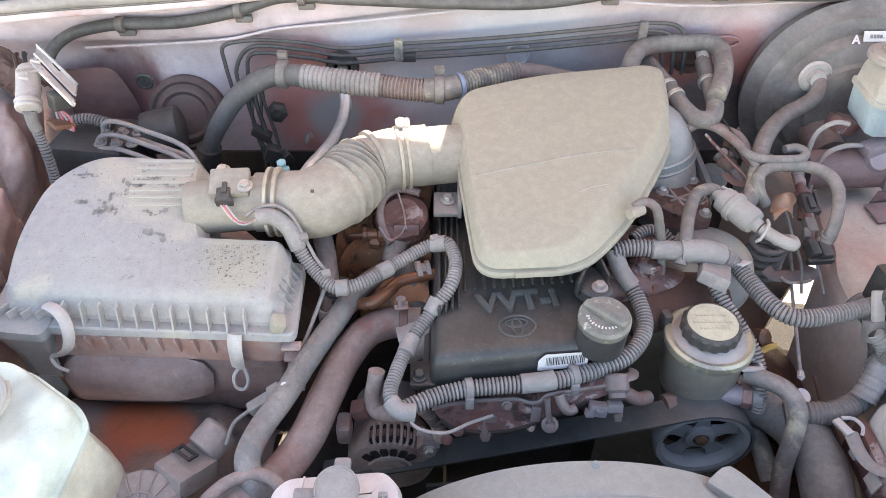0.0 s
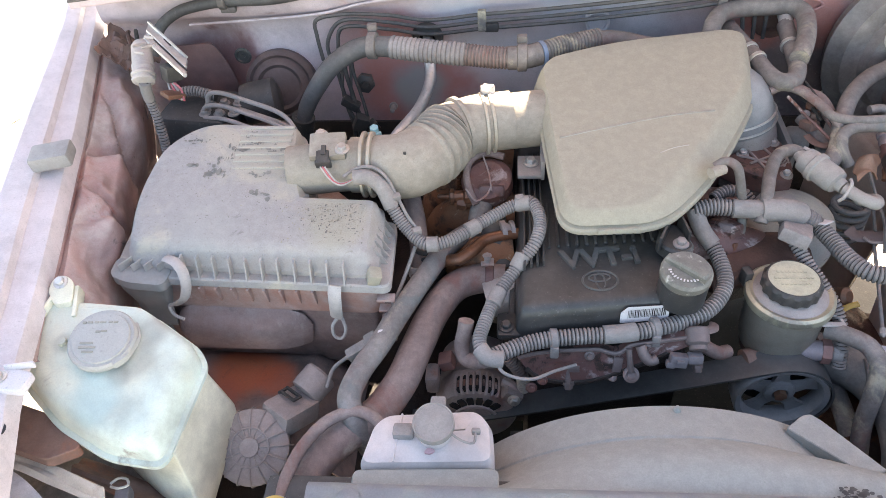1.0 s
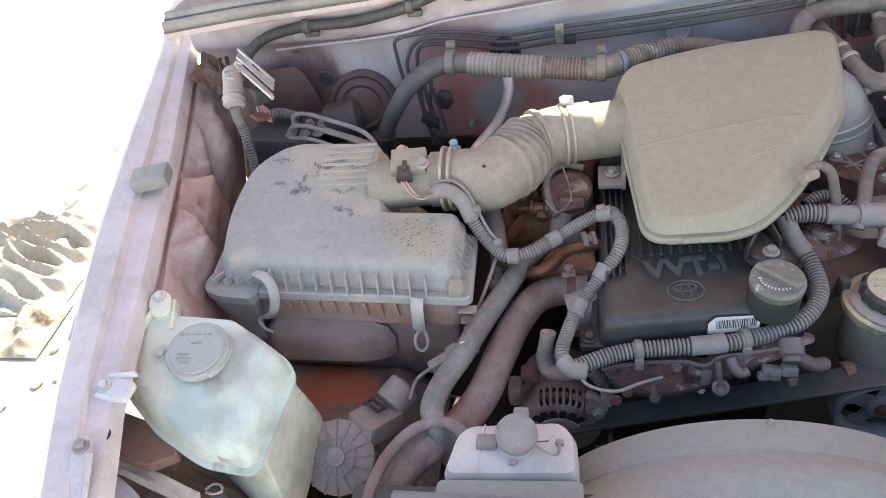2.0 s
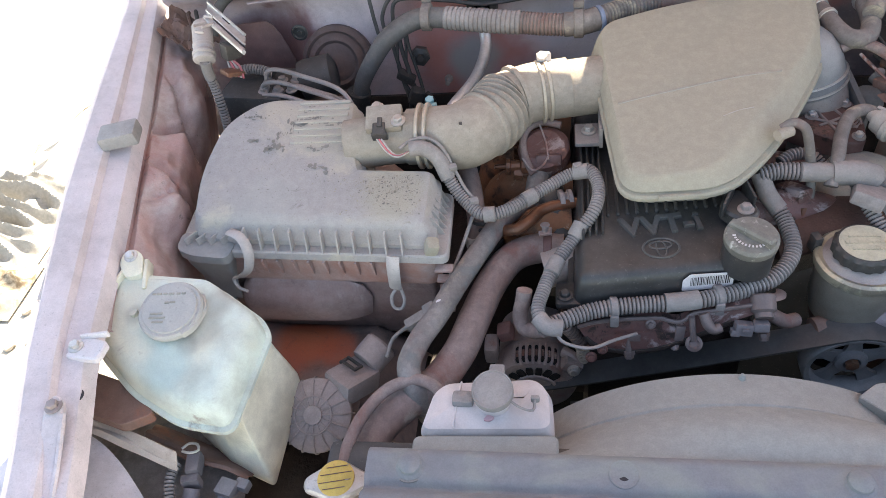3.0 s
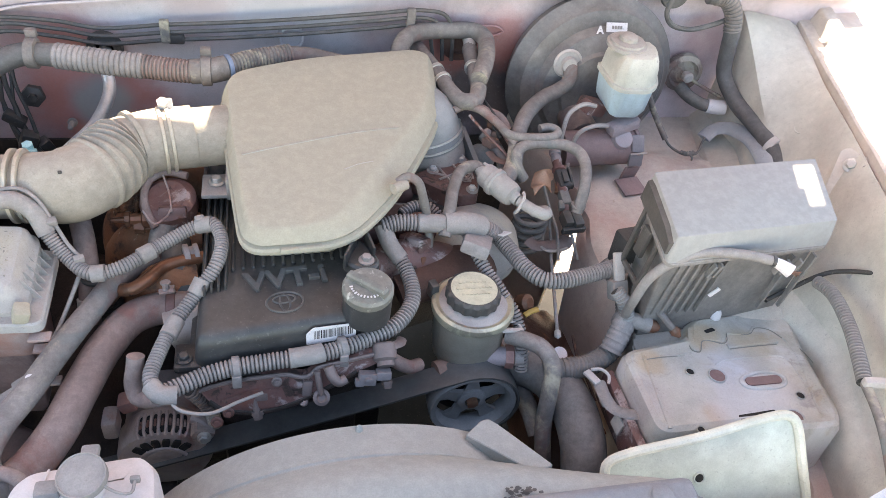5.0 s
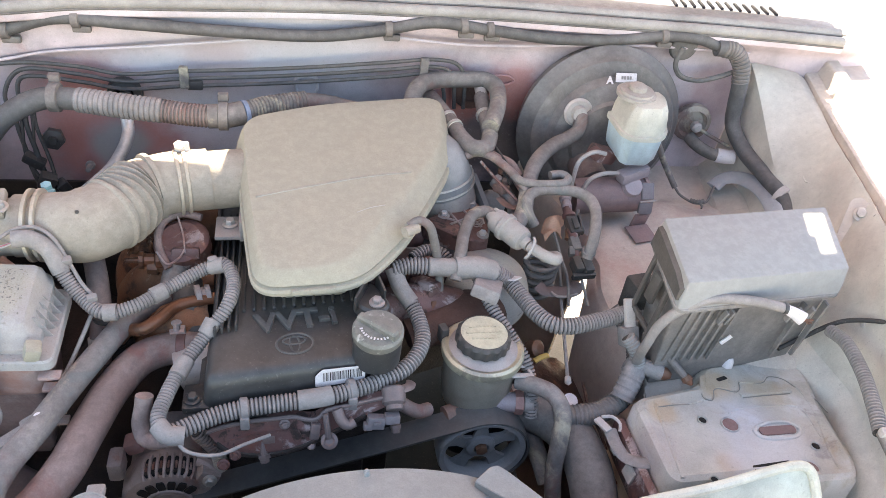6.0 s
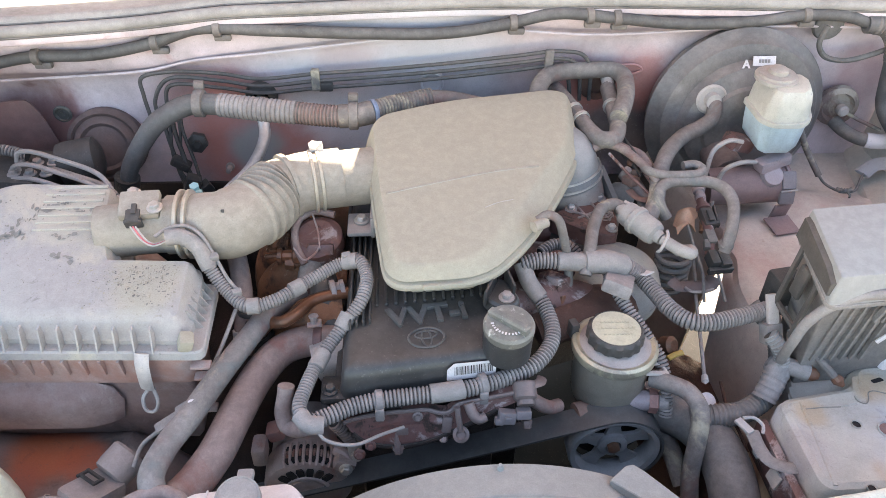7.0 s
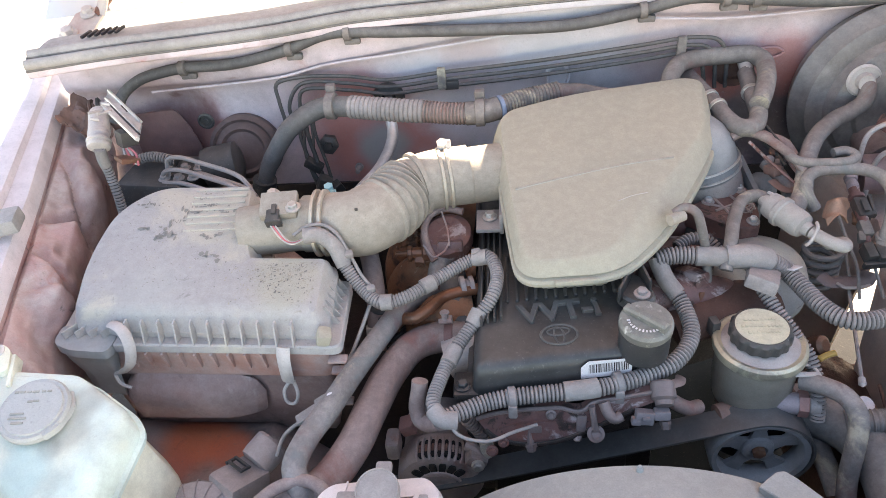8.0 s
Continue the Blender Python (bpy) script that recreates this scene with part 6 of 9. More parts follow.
for i in range(5):
    part("end_lug", box((-0.170, 0.550, 0.958 - i * 0.018), (0.022 - i * 0.002, 0.012, 0.004), 0.001), M_AIRBOX_LOW, ab)
random.seed(8)
flecks, dots = [], []


def fleck(x, y, r):
    n = random.randint(5, 8)
    a0, st = random.uniform(0, 6.28), random.uniform(0.5, 1.6)
    ring = [(x + r * st * random.uniform(0.45, 1.2) * math.cos(a0 + 6.28 * k / n), y + r / st * random.uniform(0.45, 1.2) * math.sin(a0 + 6.28 * k / n)) for k in range(n)]
    zt = [(p[0], p[1], 1.0173 + lid_plane(*p)) for p in ring]
    return zt, [tuple(range(n))]


for i in range(1500):
    if i < 1100:
        x, y = random.gauss(-0.235, 0.032), random.gauss(0.625, 0.022)
        if not (-0.310 < x < -0.195 and 0.580 < y < 0.640):
            continue
    else:
        x, y = random.uniform(-0.47, -0.31), random.uniform(0.60, 0.765)
    r = 0.0003 + 0.0014 * random.random() ** 3
    (flecks if random.random() < (0.42 if i < 1100 else 0.8) else dots).append(fleck(x, y, r if i < 1100 else r * 0.7))
for cx, cy in ((-0.392, 0.716), (-0.366, 0.758), (-0.435, 0.745), (-0.352, 0.742)):
    for k in range(14):
        flecks.append(fleck(random.gauss(cx, 0.007), random.gauss(cy, 0.003), random.uniform(0.0006, 0.0026)))
for cx, cy, n, q in ((-0.345, 0.690, 10, 0.004), (-0.372, 0.735, 16, 0.006), (-0.400, 0.690, 12, 0.006), (-0.330, 0.730, 9, 0.004), (-0.420, 0.705, 10, 0.005), (-0.300, 0.700, 8, 0.005), (-0.335, 0.655, 8, 0.005)):
    for k in range(n):
        flecks.append(fleck(random.gauss(cx, 0.009), random.gauss(cy, 0.004), random.uniform(0.001, q)))
tagged(part("dirt_speckle", join(*flecks), M_FLECK, ab, "dark flaking dirt spots"), kind="stuff")
tagged(part("tan_speckle", join(*dots), M_TAN, ab, "tan flaking dirt spots"), kind="stuff")

maf = thing("air_flow_meter", (-0.25, 0.70, 1.0), "tan dusty air flow meter with a small plug", "air flow meter")
part("tube", sweep([(-0.305, 0.705, 1.030), (-0.25, 0.710, 1.034), (-0.205, 0.711, 1.036)], 0.033, 30), M_DUCT, maf)
part("head", box((-0.250, 0.703, 1.071), (0.046, 0.036, 0.012), 0.003, (20, 0, 4)), M_DUCT, maf)
part("plug", join(box((-0.253, 0.684, 1.066), (0.015, 0.018, 0.014), 0.002, (20, 0, 4)), box((-0.2525, 0.6775, 1.0630), (0.020, 0.005, 0.013), 0.0015, (20, 0, 4)), box((-0.2525, 0.689, 1.0755), (0.006, 0.014, 0.004), 0.001, (20, 0, 4)), box((-0.2600, 0.683, 1.0700), (0.003, 0.014, 0.006), 0.001, (20, 0, 4))), M_BLACK_DUSTY, maf, "dark wiring plug")
for x, y in ((-0.262, 0.724), (-0.230, 0.694)):
    bolt("screw", (x, y, 1.073), 0.0062, maf, (0, -0.2, 1))
for k, col in enumerate((M_CLIP, M_RED, M_CLIP)):
    part("wire", sweep([(-0.257 + k * 0.003, 0.676, 1.06), (-0.245 + k * 0.003, 0.668, 1.045), (-0.232, 0.664 + k * 0.002, 1.040), (-0.212, 0.680, 1.040)], 0.0011, 6), col, maf)

duct = thing("intake_duct", (-0.12, 0.74, 1.0), "dusty brown rubber intake duct with an accordion elbow", "duct")


def duct_r(s):
    r = lerp_rows([(0, 0.036), (0.1, 0.036), (0.14, 0.0385), (0.30, 0.0435), (0.62, 0.0425), (0.72, 0.0395), (1, 0.0395)], s)[0]
    if 0.42 < s < 0.66:
        r += 0.0024 * (1 if math.sin((s - 0.42) / 0.24 * 2 * math.pi * 6) > 0 else -1)
    return r


part("boot", sweep([(-0.225, 0.711, 1.036), (-0.195, 0.711, 1.036), (-0.157, 0.709, 1.036), (-0.124, 0.737, 1.036), (-0.104, 0.777, 1.036), (-0.072, 0.798, 1.037), (-0.020, 0.808, 1.038)], duct_r, 36, 0.0025), M_DUCT, duct)
for x, y, ax in ((-0.210, 0.711, (1, 0, 0)), (-0.200, 0.711, (1, 0, 0)), (-0.060, 0.8005, (1, 0.22, 0)), (-0.051, 0.803, (1, 0.22, 0))):
    part("clamp_band", lathe([(0.0415, 0), (0.0425, 0.0005), (0.0425, 0.004), (0.0415, 0.0045)], (x, y, 1.0365), ax, 40), M_BRASS, duct, "thin clamp band")
part("clamp_screw", join(box((-0.052, 0.820, 1.078), (0.018, 0.014, 0.012), 0.002, (-20, 0, 10)), lathe([(0.007, 0), (0.007, 0.006), (0, 0.006)], (-0.054, 0.816, 1.080), (0, -0.4, 1), 6)), M_CLIP, duct, "pale clamp screw")
part("clamp_screw", join(box((-0.200, 0.752, 1.052), (0.020, 0.012, 0.010), 0.002, (-20, 0, 10)), lathe([(0.0062, 0), (0.0062, 0.010), (0, 0.010)], (-0.200, 0.760, 1.052), (0, -0.2, 1), 6)), M_TEAL, duct, "teal coated clamp screw")
part("rim", lathe([(0.040, 0), (0.0435, 0.001), (0.0435, 0.007), (0.040, 0.008)], (-0.093, 0.789, 1.0365), (0.85, 0.5, 0), 40), M_DUCT, duct)
part("stub", box((-0.151, 0.6865, 1.0705), (0.004, 0.003, 0.006), 0.001), M_BLACK_DUSTY, duct)


# ---- hoses and harness ----
def hose(name, pts, r, material, label, category="hose", **kw):
    return single(name, sweep(pts, r, **kw), material, label, category)


def clamp(parent_name, at, axis, r, material, label, w=0.006):
    return part(parent_name, lathe([(r, 0), (r * 1.07, 0.0005), (r * 1.07, w), (r, w + 0.0005)], at, axis, 28), material, None, label)


heater = thing("heater_hose", (-0.1, 0.92, 1.07), "long dusty grey heater hose along the bulkhead, partly ribbed", "hose")
part("tube", sweep([(-0.345, 0.905, 0.955), (-0.331, 0.903, 0.998), (-0.306, 0.905, 1.038), (-0.280, 0.914, 1.067), (-0.240, 0.931, 1.084), (-0.193, 0.930, 1.085), (-0.130, 0.918, 1.083), (-0.080, 0.910, 1.081)], lambda s: 0.0112 + 0.0038 * min(1.0, 2.0 * s), 18), M_HOSE_DK, heater)
conduit("ribbed_middle", [(-0.195, 0.930, 1.085), (-0.150, 0.921, 1.0835), (-0.110, 0.914, 1.082), (-0.084, 0.911, 1.081)], 0.0170, heater, 0.0065, 0.0011, "pale ribbed wrap", 18, M_WRAP, M_HOSE)
conduit("ribbed_section", [(-0.085, 0.911, 1.081), (-0.050, 0.904, 1.080), (-0.023, 0.900, 1.080)], 0.0158, heater, 0.005, 0.0016, "brown ribbed section", 18, M_HOSE_RED, M_RUBBER)
part("sleeve", sweep([(-0.025, 0.900, 1.080), (0.000, 0.901, 1.081), (0.020, 0.908, 1.082)], 0.0165, 18), M_HOSE, heater)
part("blue_band", lathe([(0.017, 0), (0.0175, 0.001), (0.0175, 0.005), (0.017, 0.006)], (0.020, 0.908, 1.082), (0.9, 0.4, 0), 28), dusty("blue_band", (0.12, 0.22, 0.40), 0.5, 0.3, DUST), heater)
conduit("ribbed_end", [(0.024, 0.910, 1.082), (0.055, 0.926, 1.083), (0.107, 0.945, 1.083)], 0.0158, heater, 0.005, 0.0016, "", 18, M_HOSE, M_RUBBER)
part("tail", sweep([(0.105, 0.944, 1.083), (0.135, 0.946, 1.080), (0.170, 0.945, 1.072), (0.22, 0.95, 1.06)], 0.013, 16), M_HOSE, heater)
for x, y, z, ax in ((-0.222, 0.934, 1.086, (1, -0.1, 0)), (-0.005, 0.9005, 1.0805, (1, 0, 0))):
    part("clip", lathe([(0.017, 0), (0.0195, 0.001), (0.0195, 0.013), (0.017, 0.014)], (x - 0.007, y, z), ax, 24), M_HOSE, heater, "dusty plastic hose clip")
    part("clip_stand", box((x, y + 0.012, z + 0.022), (0.014, 0.010, 0.012), 0.002), M_HOSE, heater)
part("lower_boot", sweep([(-0.357, 0.905, 0.91), (-0.347, 0.905, 0.95), (-0.338, 0.903, 0.985)], 0.018, 18), M_RUBBER_DARK, heater, "black rubber lower boot")

hose("heater_return_hose", [(0.255, 0.905, 1.06), (0.258, 0.935, 1.090), (0.276, 0.975, 1.099), (0.300, 0.992, 1.100), (0.352, 1.000, 1.100), (0.383, 1.001, 1.099), (0.396, 0.985, 1.097), (0.393, 0.950, 1.092), (0.378, 0.905, 1.088), (0.366, 0.880, 1.083)], 0.0128, M_HOSE, "thick dusty heater hose bent in an arch", n=18)
hose("heater_supply_hose", [(0.296, 0.990, 1.075), (0.306, 0.950, 1.073), (0.316, 0.912, 1.070), (0.326, 0.872, 1.066), (0.338, 0.853, 1.064), (0.354, 0.852, 1.065), (0.366, 0.875, 1.068), (0.373, 0.93, 1.07), (0.376, 0.985, 1.078)], 0.0118, M_HOSE, "dusty U-shaped heater hose with steel clamps", n=18)
for at, ax in (((0.312, 0.928, 1.0715), (0.3, -1, -0.1)), ((0.318, 0.905, 1.0695), (0.3, -1, -0.1)), ((0.372, 0.935, 1.070), (0.1, 1, 0.1))):
    tagged(clamp("hose_clamp", at, ax, 0.0124, M_STEEL, ""), "bright steel spring clamp on a hose", "clamp", "heater hose clamps")
single("heater_pipe", sweep([(0.374, 0.955, 1.072), (0.377, 0.99, 1.082), (0.378, 1.028, 1.09)], 0.0095, 14), M_CLIP, "pale metal heater pipe through the bulkhead", "pipe")
single("pipe_grommet", lathe([(0.030, 0), (0.028, 0.006), (0.016, 0.008), (0.015, -0.01), (0, -0.01)], (0.366, 1.012, 1.075), (0, -1, 0), 28), M_RUST, "dark red opening ring round the heater pipe", "grommet")
hose("steel_heater_pipe", [(-0.150, 1.02, 1.055), (-0.148, 0.985, 1.045), (-0.143, 0.960, 1.020), (-0.156, 0.905, 1.000), (-0.185, 0.835, 0.995), (-0.20, 0.80, 0.985)], 0.0085, M_SILVER, "bent silver metal heater pipe", "pipe")

byp = thing("coolant_bypass_hose", (-0.15, 0.52, 0.93), "tan dusty coolant hose running down to the front", "hose")
part("tube", sweep([(-0.055, 0.700, 0.945), (-0.100, 0.652, 0.950), (-0.127, 0.595, 0.950), (-0.154, 0.532, 0.948), (-0.172, 0.486, 0.946), (-0.190, 0.450, 0.942), (-0.198, 0.418, 0.935), (-0.188, 0.400, 0.915), (-0.18, 0.40, 0.87)], 0.0132, 18), M_HOSE, byp)
part("clamp", lathe([(0.0134, 0), (0.0143, 0.001), (0.0143, 0.007), (0.0134, 0.008)], (-0.066, 0.690, 0.9465), (-0.7, -0.7, 0.05), 24), M_RUST, byp, "rusty hose clamp")
part("paint_fleck", slab([(-0.1735, 0.494), (-0.1685, 0.496), (-0.1670, 0.499), (-0.172, 0.4985)], [(0, 0.9585), (0, 0.9598)], 0.001), M_LABEL, byp, "small white paint fleck")
rad = thing("upper_radiator_hose", (-0.12, 0.50, 0.90), "thick reddish dusty upper radiator hose", "hose")
part("tube", sweep([(-0.028, 0.620, 0.920), (-0.060, 0.620, 0.921), (-0.090, 0.606, 0.921), (-0.114, 0.565, 0.920), (-0.132, 0.508, 0.918), (-0.147, 0.458, 0.914), (-0.170, 0.420, 0.908), (-0.200, 0.396, 0.903), (-0.226, 0.366, 0.900), (-0.238, 0.335, 0.895), (-0.240, 0.300, 0.875)], 0.0195, 22), M_HOSE_RED, rad)
part("clamp", lathe([(0.0198, 0), (0.0208, 0.001), (0.0208, 0.010), (0.0198, 0.011)], (-0.042, 0.621, 0.9205), (-1, 0, 0), 28), M_ENGINE, rad, "rusty hose clamp")
part("clamp_ear", box((-0.047, 0.626, 0.944), (0.010, 0.006, 0.012), 0.001), M_METAL, rad)
hose("overflow_hose", [(-0.155, 0.384, 0.930), (-0.166, 0.396, 0.934), (-0.187, 0.404, 0.934), (-0.216, 0.394, 0.932), (-0.238, 0.364, 0.930), (-0.249, 0.330, 0.928), (-0.251, 0.300, 0.925)], 0.0068, M_HOSE_RED, "thin brownish overflow hose to the radiator neck")

con = thing("sensor_harness", (-0.06, 0.62, 0.95), "grey corrugated wiring conduit looping over the engine", "wiring harness")
C1 = [(-0.214, 0.6625, 1.053), (-0.198, 0.664, 1.0525), (-0.181, 0.660, 1.042), (-0.168, 0.648, 1.018), (-0.150, 0.633, 0.996), (-0.124, 0.6145, 0.986), (-0.095, 0.620, 0.988), (-0.056, 0.648, 0.993), (-0.016, 0.670, 1.002), (0.004, 0.668, 1.008), (0.0145, 0.645, 1.004), (0.010, 0.612, 0.996), (-0.014, 0.586, 0.974), (-0.036, 0.555, 0.961), (-0.050, 0.519, 0.955), (-0.056, 0.487, 0.950), (-0.044, 0.470, 0.944)]
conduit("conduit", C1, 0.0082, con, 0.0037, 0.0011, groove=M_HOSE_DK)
for pts in (((-0.214, 0.6625, 1.053), (-0.198, 0.664, 1.0525), (-0.181, 0.660, 1.042), (-0.168, 0.648, 1.018)), ((-0.124, 0.614, 0.986), (-0.110, 0.6145, 0.9865)), ((-0.075, 0.634, 0.9905), (-0.062, 0.643, 0.992)),
            ((-0.013, 0.671, 1.003), (0.004, 0.668, 1.008)), ((-0.006, 0.598, 0.984), (-0.014, 0.586, 0.974)), ((-0.034, 0.559, 0.962), (-0.042, 0.54, 0.958)), ((-0.056, 0.482, 0.949), (-0.046, 0.472, 0.945), (-0.030, 0.472, 0.942))):
    part("tape", sweep(list(pts), 0.0098, 14, 0.004), M_TAPE, con)
for at in ((-0.010, 0.672, 1.012), (-0.136, 0.626, 0.998)):
    part("tie_clip", box(at, (0.011, 0.008, 0.008), 0.002, (10, 0, 20)), M_TAPE, con, "pale plastic tie clip")
part("side_wire", sweep([(-0.226, 0.660, 1.056), (-0.212, 0.668, 1.062), (-0.192, 0.672, 1.062), (-0.176, 0.666, 1.054), (-0.160, 0.654, 1.026), (-0.147, 0.640, 1.006), (-0.134, 0.629, 0.996)], 0.0022, 8), M_CONDUIT, con)
part("tie_clip", box((-0.162, 0.653, 1.030), (0.011, 0.009, 0.008), 0.002, (10, 0, 20)), M_TAPE, con, "pale plastic tie clip")
part("lead", sweep([(-0.040, 0.474, 0.945), (-0.030, 0.460, 0.935), (0.0, 0.458, 0.925), (0.030, 0.478, 0.915), (0.055, 0.490, 0.912)], 0.0020, 8), M_TAPE, con, "thin taped lead")

har = thing("engine_harness", (0.1, 0.52, 0.93), "thick ribbed wiring conduit along the engine front", "wiring harness")
C2 = [(-0.046, 0.476, 0.940), (-0.030, 0.484, 0.940), (0.000, 0.497, 0.941), (0.030, 0.503, 0.943), (0.062, 0.506, 0.944), (0.117, 0.511, 0.945), (0.170, 0.526, 0.946), (0.209, 0.545, 0.949), (0.233, 0.580, 0.954), (0.231, 0.622, 0.962), (0.214, 0.650, 0.980), (0.205, 0.668, 0.998)]
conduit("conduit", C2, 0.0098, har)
part("tape_wrap", sweep([(0.085, 0.508, 0.9445), (0.112, 0.511, 0.945), (0.122, 0.513, 0.9453)], 0.0112, 14, 0.004), M_TAPE, har)
part("tape_wrap", sweep([(0.226, 0.635, 0.968), (0.214, 0.650, 0.980), (0.205, 0.668, 0.998)], 0.0108, 14, 0.004), M_TAPE, har)
for at, ax in (((0.024, 0.5025, 0.9425), (1, 0.1, 0)), ((0.140, 0.5185, 0.9455), (1, 0.25, 0))):
    part("clip", lathe([(0.0105, 0), (0.0122, 0.001), (0.0122, 0.008), (0.0105, 0.009)], at, ax, 20), M_CONDUIT, har, "plastic conduit clip")
    part("clip_foot", box((at[0] + 0.005, at[1] - 0.011, at[2] - 0.010), (0.010, 0.006, 0.018), 0.002), M_CONDUIT, har)
C3 = [(0.203, 0.664, 0.998), (0.225, 0.667, 1.001), (0.256, 0.665, 1.001), (0.314, 0.662, 0.998), (0.342, 0.668, 0.985), (0.358, 0.668, 0.972), (0.371, 0.645, 0.966), (0.383, 0.611, 0.965), (0.399, 0.590, 0.965), (0.420, 0.586, 0.965), (0.458, 0.593, 0.965), (0.500, 0.605, 0.965), (0.536, 0.615, 0.966)]
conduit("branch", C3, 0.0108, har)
part("knot", sweep([(0.283, 0.663, 1.0), (0.312, 0.663, 0.999), (0.334, 0.666, 0.990)], 0.0150, 14, 0.005), M_TAPE, har, "bulky taped harness joint")
part("tape_wrap", sweep([(0.250, 0.665, 1.001), (0.285, 0.663, 1.0)], 0.0118, 14, 0.005), M_TAPE, har)
conduit("down_branch", [(0.312, 0.664, 0.990), (0.318, 0.640, 0.980), (0.330, 0.612, 0.966), (0.348, 0.586, 0.948), (0.362, 0.565, 0.930), (0.369, 0.542, 0.905), (0.370, 0.525, 0.87)], 0.0082, har)
part("joint_block", box((0.322, 0.640, 0.984), (0.036, 0.050, 0.018), 0.004, (-20, 10, -25)), M_CONDUIT, har)
part("white_flag", box((0.364, 0.664, 0.979), (0.018, 0.014, 0.002), 0.0005, (-25, 10, 35)), M_LABEL, har, "white tape flag")
part("pale_tag", box((0.500, 0.594, 0.976), (0.013, 0.008, 0.038), 0.002, (-35, 0, 5)), M_CLIP, har, "pinkish pale plastic tag")
part("plug", box((0.500, 0.580, 0.950), (0.022, 0.018, 0.026), 0.003, (-30, 0, 10)), M_TAPE, har)
conduit("small_branch", [(0.232, 0.690, 0.995), (0.250, 0.702, 0.998), (0.272, 0.703, 0.994), (0.285, 0.692, 0.985)], 0.0078, har)

hose("vacuum_hose", [(0.222, 0.680, 1.053), (0.234, 0.682, 1.060), (0.246, 0.677, 1.056), (0.254, 0.672, 1.035), (0.263, 0.673, 1.000), (0.267, 0.664, 0.968), (0.262, 0.650, 0.950)], 0.0056, M_HOSE, "thin grey vacuum hose curving down from the resonator")

pcv = thing("purge_valve", (0.375, 0.705, 0.98), "pale grey cylindrical purge valve with hoses", "valve")
v0, v1 = Vector((0.352, 0.742, 1.018)), Vector((0.384, 0.692, 1.013))
ax = (v1 - v0).normalized()
part("body", lathe([(0.007, -0.012), (0.010, -0.002), (0.0155, 0.0), (0.0165, 0.006), (0.0165, 0.014), (0.019, 0.016), (0.019, 0.022), (0.0165, 0.024), (0.0165, 0.046), (0.0145, 0.052), (0.009, 0.054), (0.008, 0.062)], v0, ax, 30), M_VALVE, pcv)
part("hose_in", sweep([(0.282, 0.650, 0.99), (0.290, 0.672, 1.010), (0.304, 0.716, 1.018), (0.322, 0.748, 1.022), (0.342, 0.756, 1.021), (0.356, 0.742, 1.018)], 0.0080, 14), M_HOSE, pcv)
part("hose_out", sweep([(0.386, 0.688, 1.013), (0.402, 0.668, 1.012), (0.415, 0.662, 1.010), (0.420, 0.675, 1.005), (0.415, 0.70, 0.985)], 0.0075, 14), M_VALVE, pcv)
part("spring_clip", sweep([(0.352, 0.752, 1.028), (0.356, 0.740, 1.030), (0.352, 0.728, 1.024), (0.345, 0.73, 1.012)], 0.0022, 6, 0.004), M_CLIP, pcv)
part("spring_clip", sweep([(0.392, 0.694, 1.022), (0.390, 0.684, 1.022), (0.382, 0.676, 1.008), (0.380, 0.68, 1.0)], 0.0022, 6, 0.004), M_CLIP, pcv)
hose("vacuum_pipe_loop", [(0.384, 0.812, 1.052), (0.390, 0.792, 1.050), (0.404, 0.782, 1.050), (0.440, 0.780, 1.050), (0.458, 0.784, 1.050), (0.464, 0.795, 1.051), (0.456, 0.803, 1.052), (0.440, 0.801, 1.051)], 0.0060, M_HOSE, "grey rubber vacuum pipe bent in a flat loop")
hose("fuel_vapour_hose", [(0.408, 0.742, 1.008), (0.398, 0.748, 1.024), (0.398, 0.762, 1.037), (0.412, 0.773, 1.042), (0.437, 0.778, 1.042), (0.470, 0.775, 1.041), (0.486, 0.763, 1.039), (0.491, 0.745, 1.035), (0.487, 0.722, 1.028), (0.478, 0.698, 1.012), (0.472, 0.690, 0.990)], 0.0078, M_HOSE, "thick grey hose arching towards the bulkhead side")
hose("small_vacuum_hose", [(0.326, 0.848, 1.052), (0.342, 0.852, 1.057), (0.360, 0.842, 1.058), (0.376, 0.818, 1.056), (0.390, 0.795, 1.050), (0.402, 0.780, 1.040)], 0.0060, M_HOSE_RED, "brownish vacuum hose above the throttle")
hose("thin_cable", [(0.372, 0.868, 1.06), (0.385, 0.83, 1.05), (0.400, 0.79, 1.03), (0.40, 0.76, 1.01)], 0.0022, M_RUBBER_DARK, "thin black cable among the hoses", "cable")
hose("thin_wire", [(0.345, 0.83, 1.055), (0.362, 0.80, 1.045), (0.385, 0.775, 1.03), (0.41, 0.775, 1.005)], 0.0020, M_ENGINE, "thin brown wire among the hoses", "cable")
hose("booster_vacuum_hose", [(0.522, 0.945, 1.080), (0.524, 0.930, 1.074), (0.520, 0.920, 1.058), (0.500, 0.908, 1.050), (0.470, 0.886, 1.050), (0.432, 0.842, 1.048), (0.410, 0.800, 1.040), (0.394, 0.755, 1.020), (0.372, 0.725, 1.010)], 0.0112, M_HOSE, "thick dusty vacuum hose to the brake booster", n=18)

hose("steering_return_hose", [(0.350, 0.546, 0.915), (0.368, 0.532, 0.920), (0.386, 0.517, 0.920), (0.395, 0.498, 0.910), (0.394, 0.484, 0.880), (0.391, 0.470, 0.835), (0.394, 0.456, 0.795), (0.40, 0.45, 0.76)], 0.0105, M_HOSE, "grey rubber steering fluid hose bent downwards", n=16)
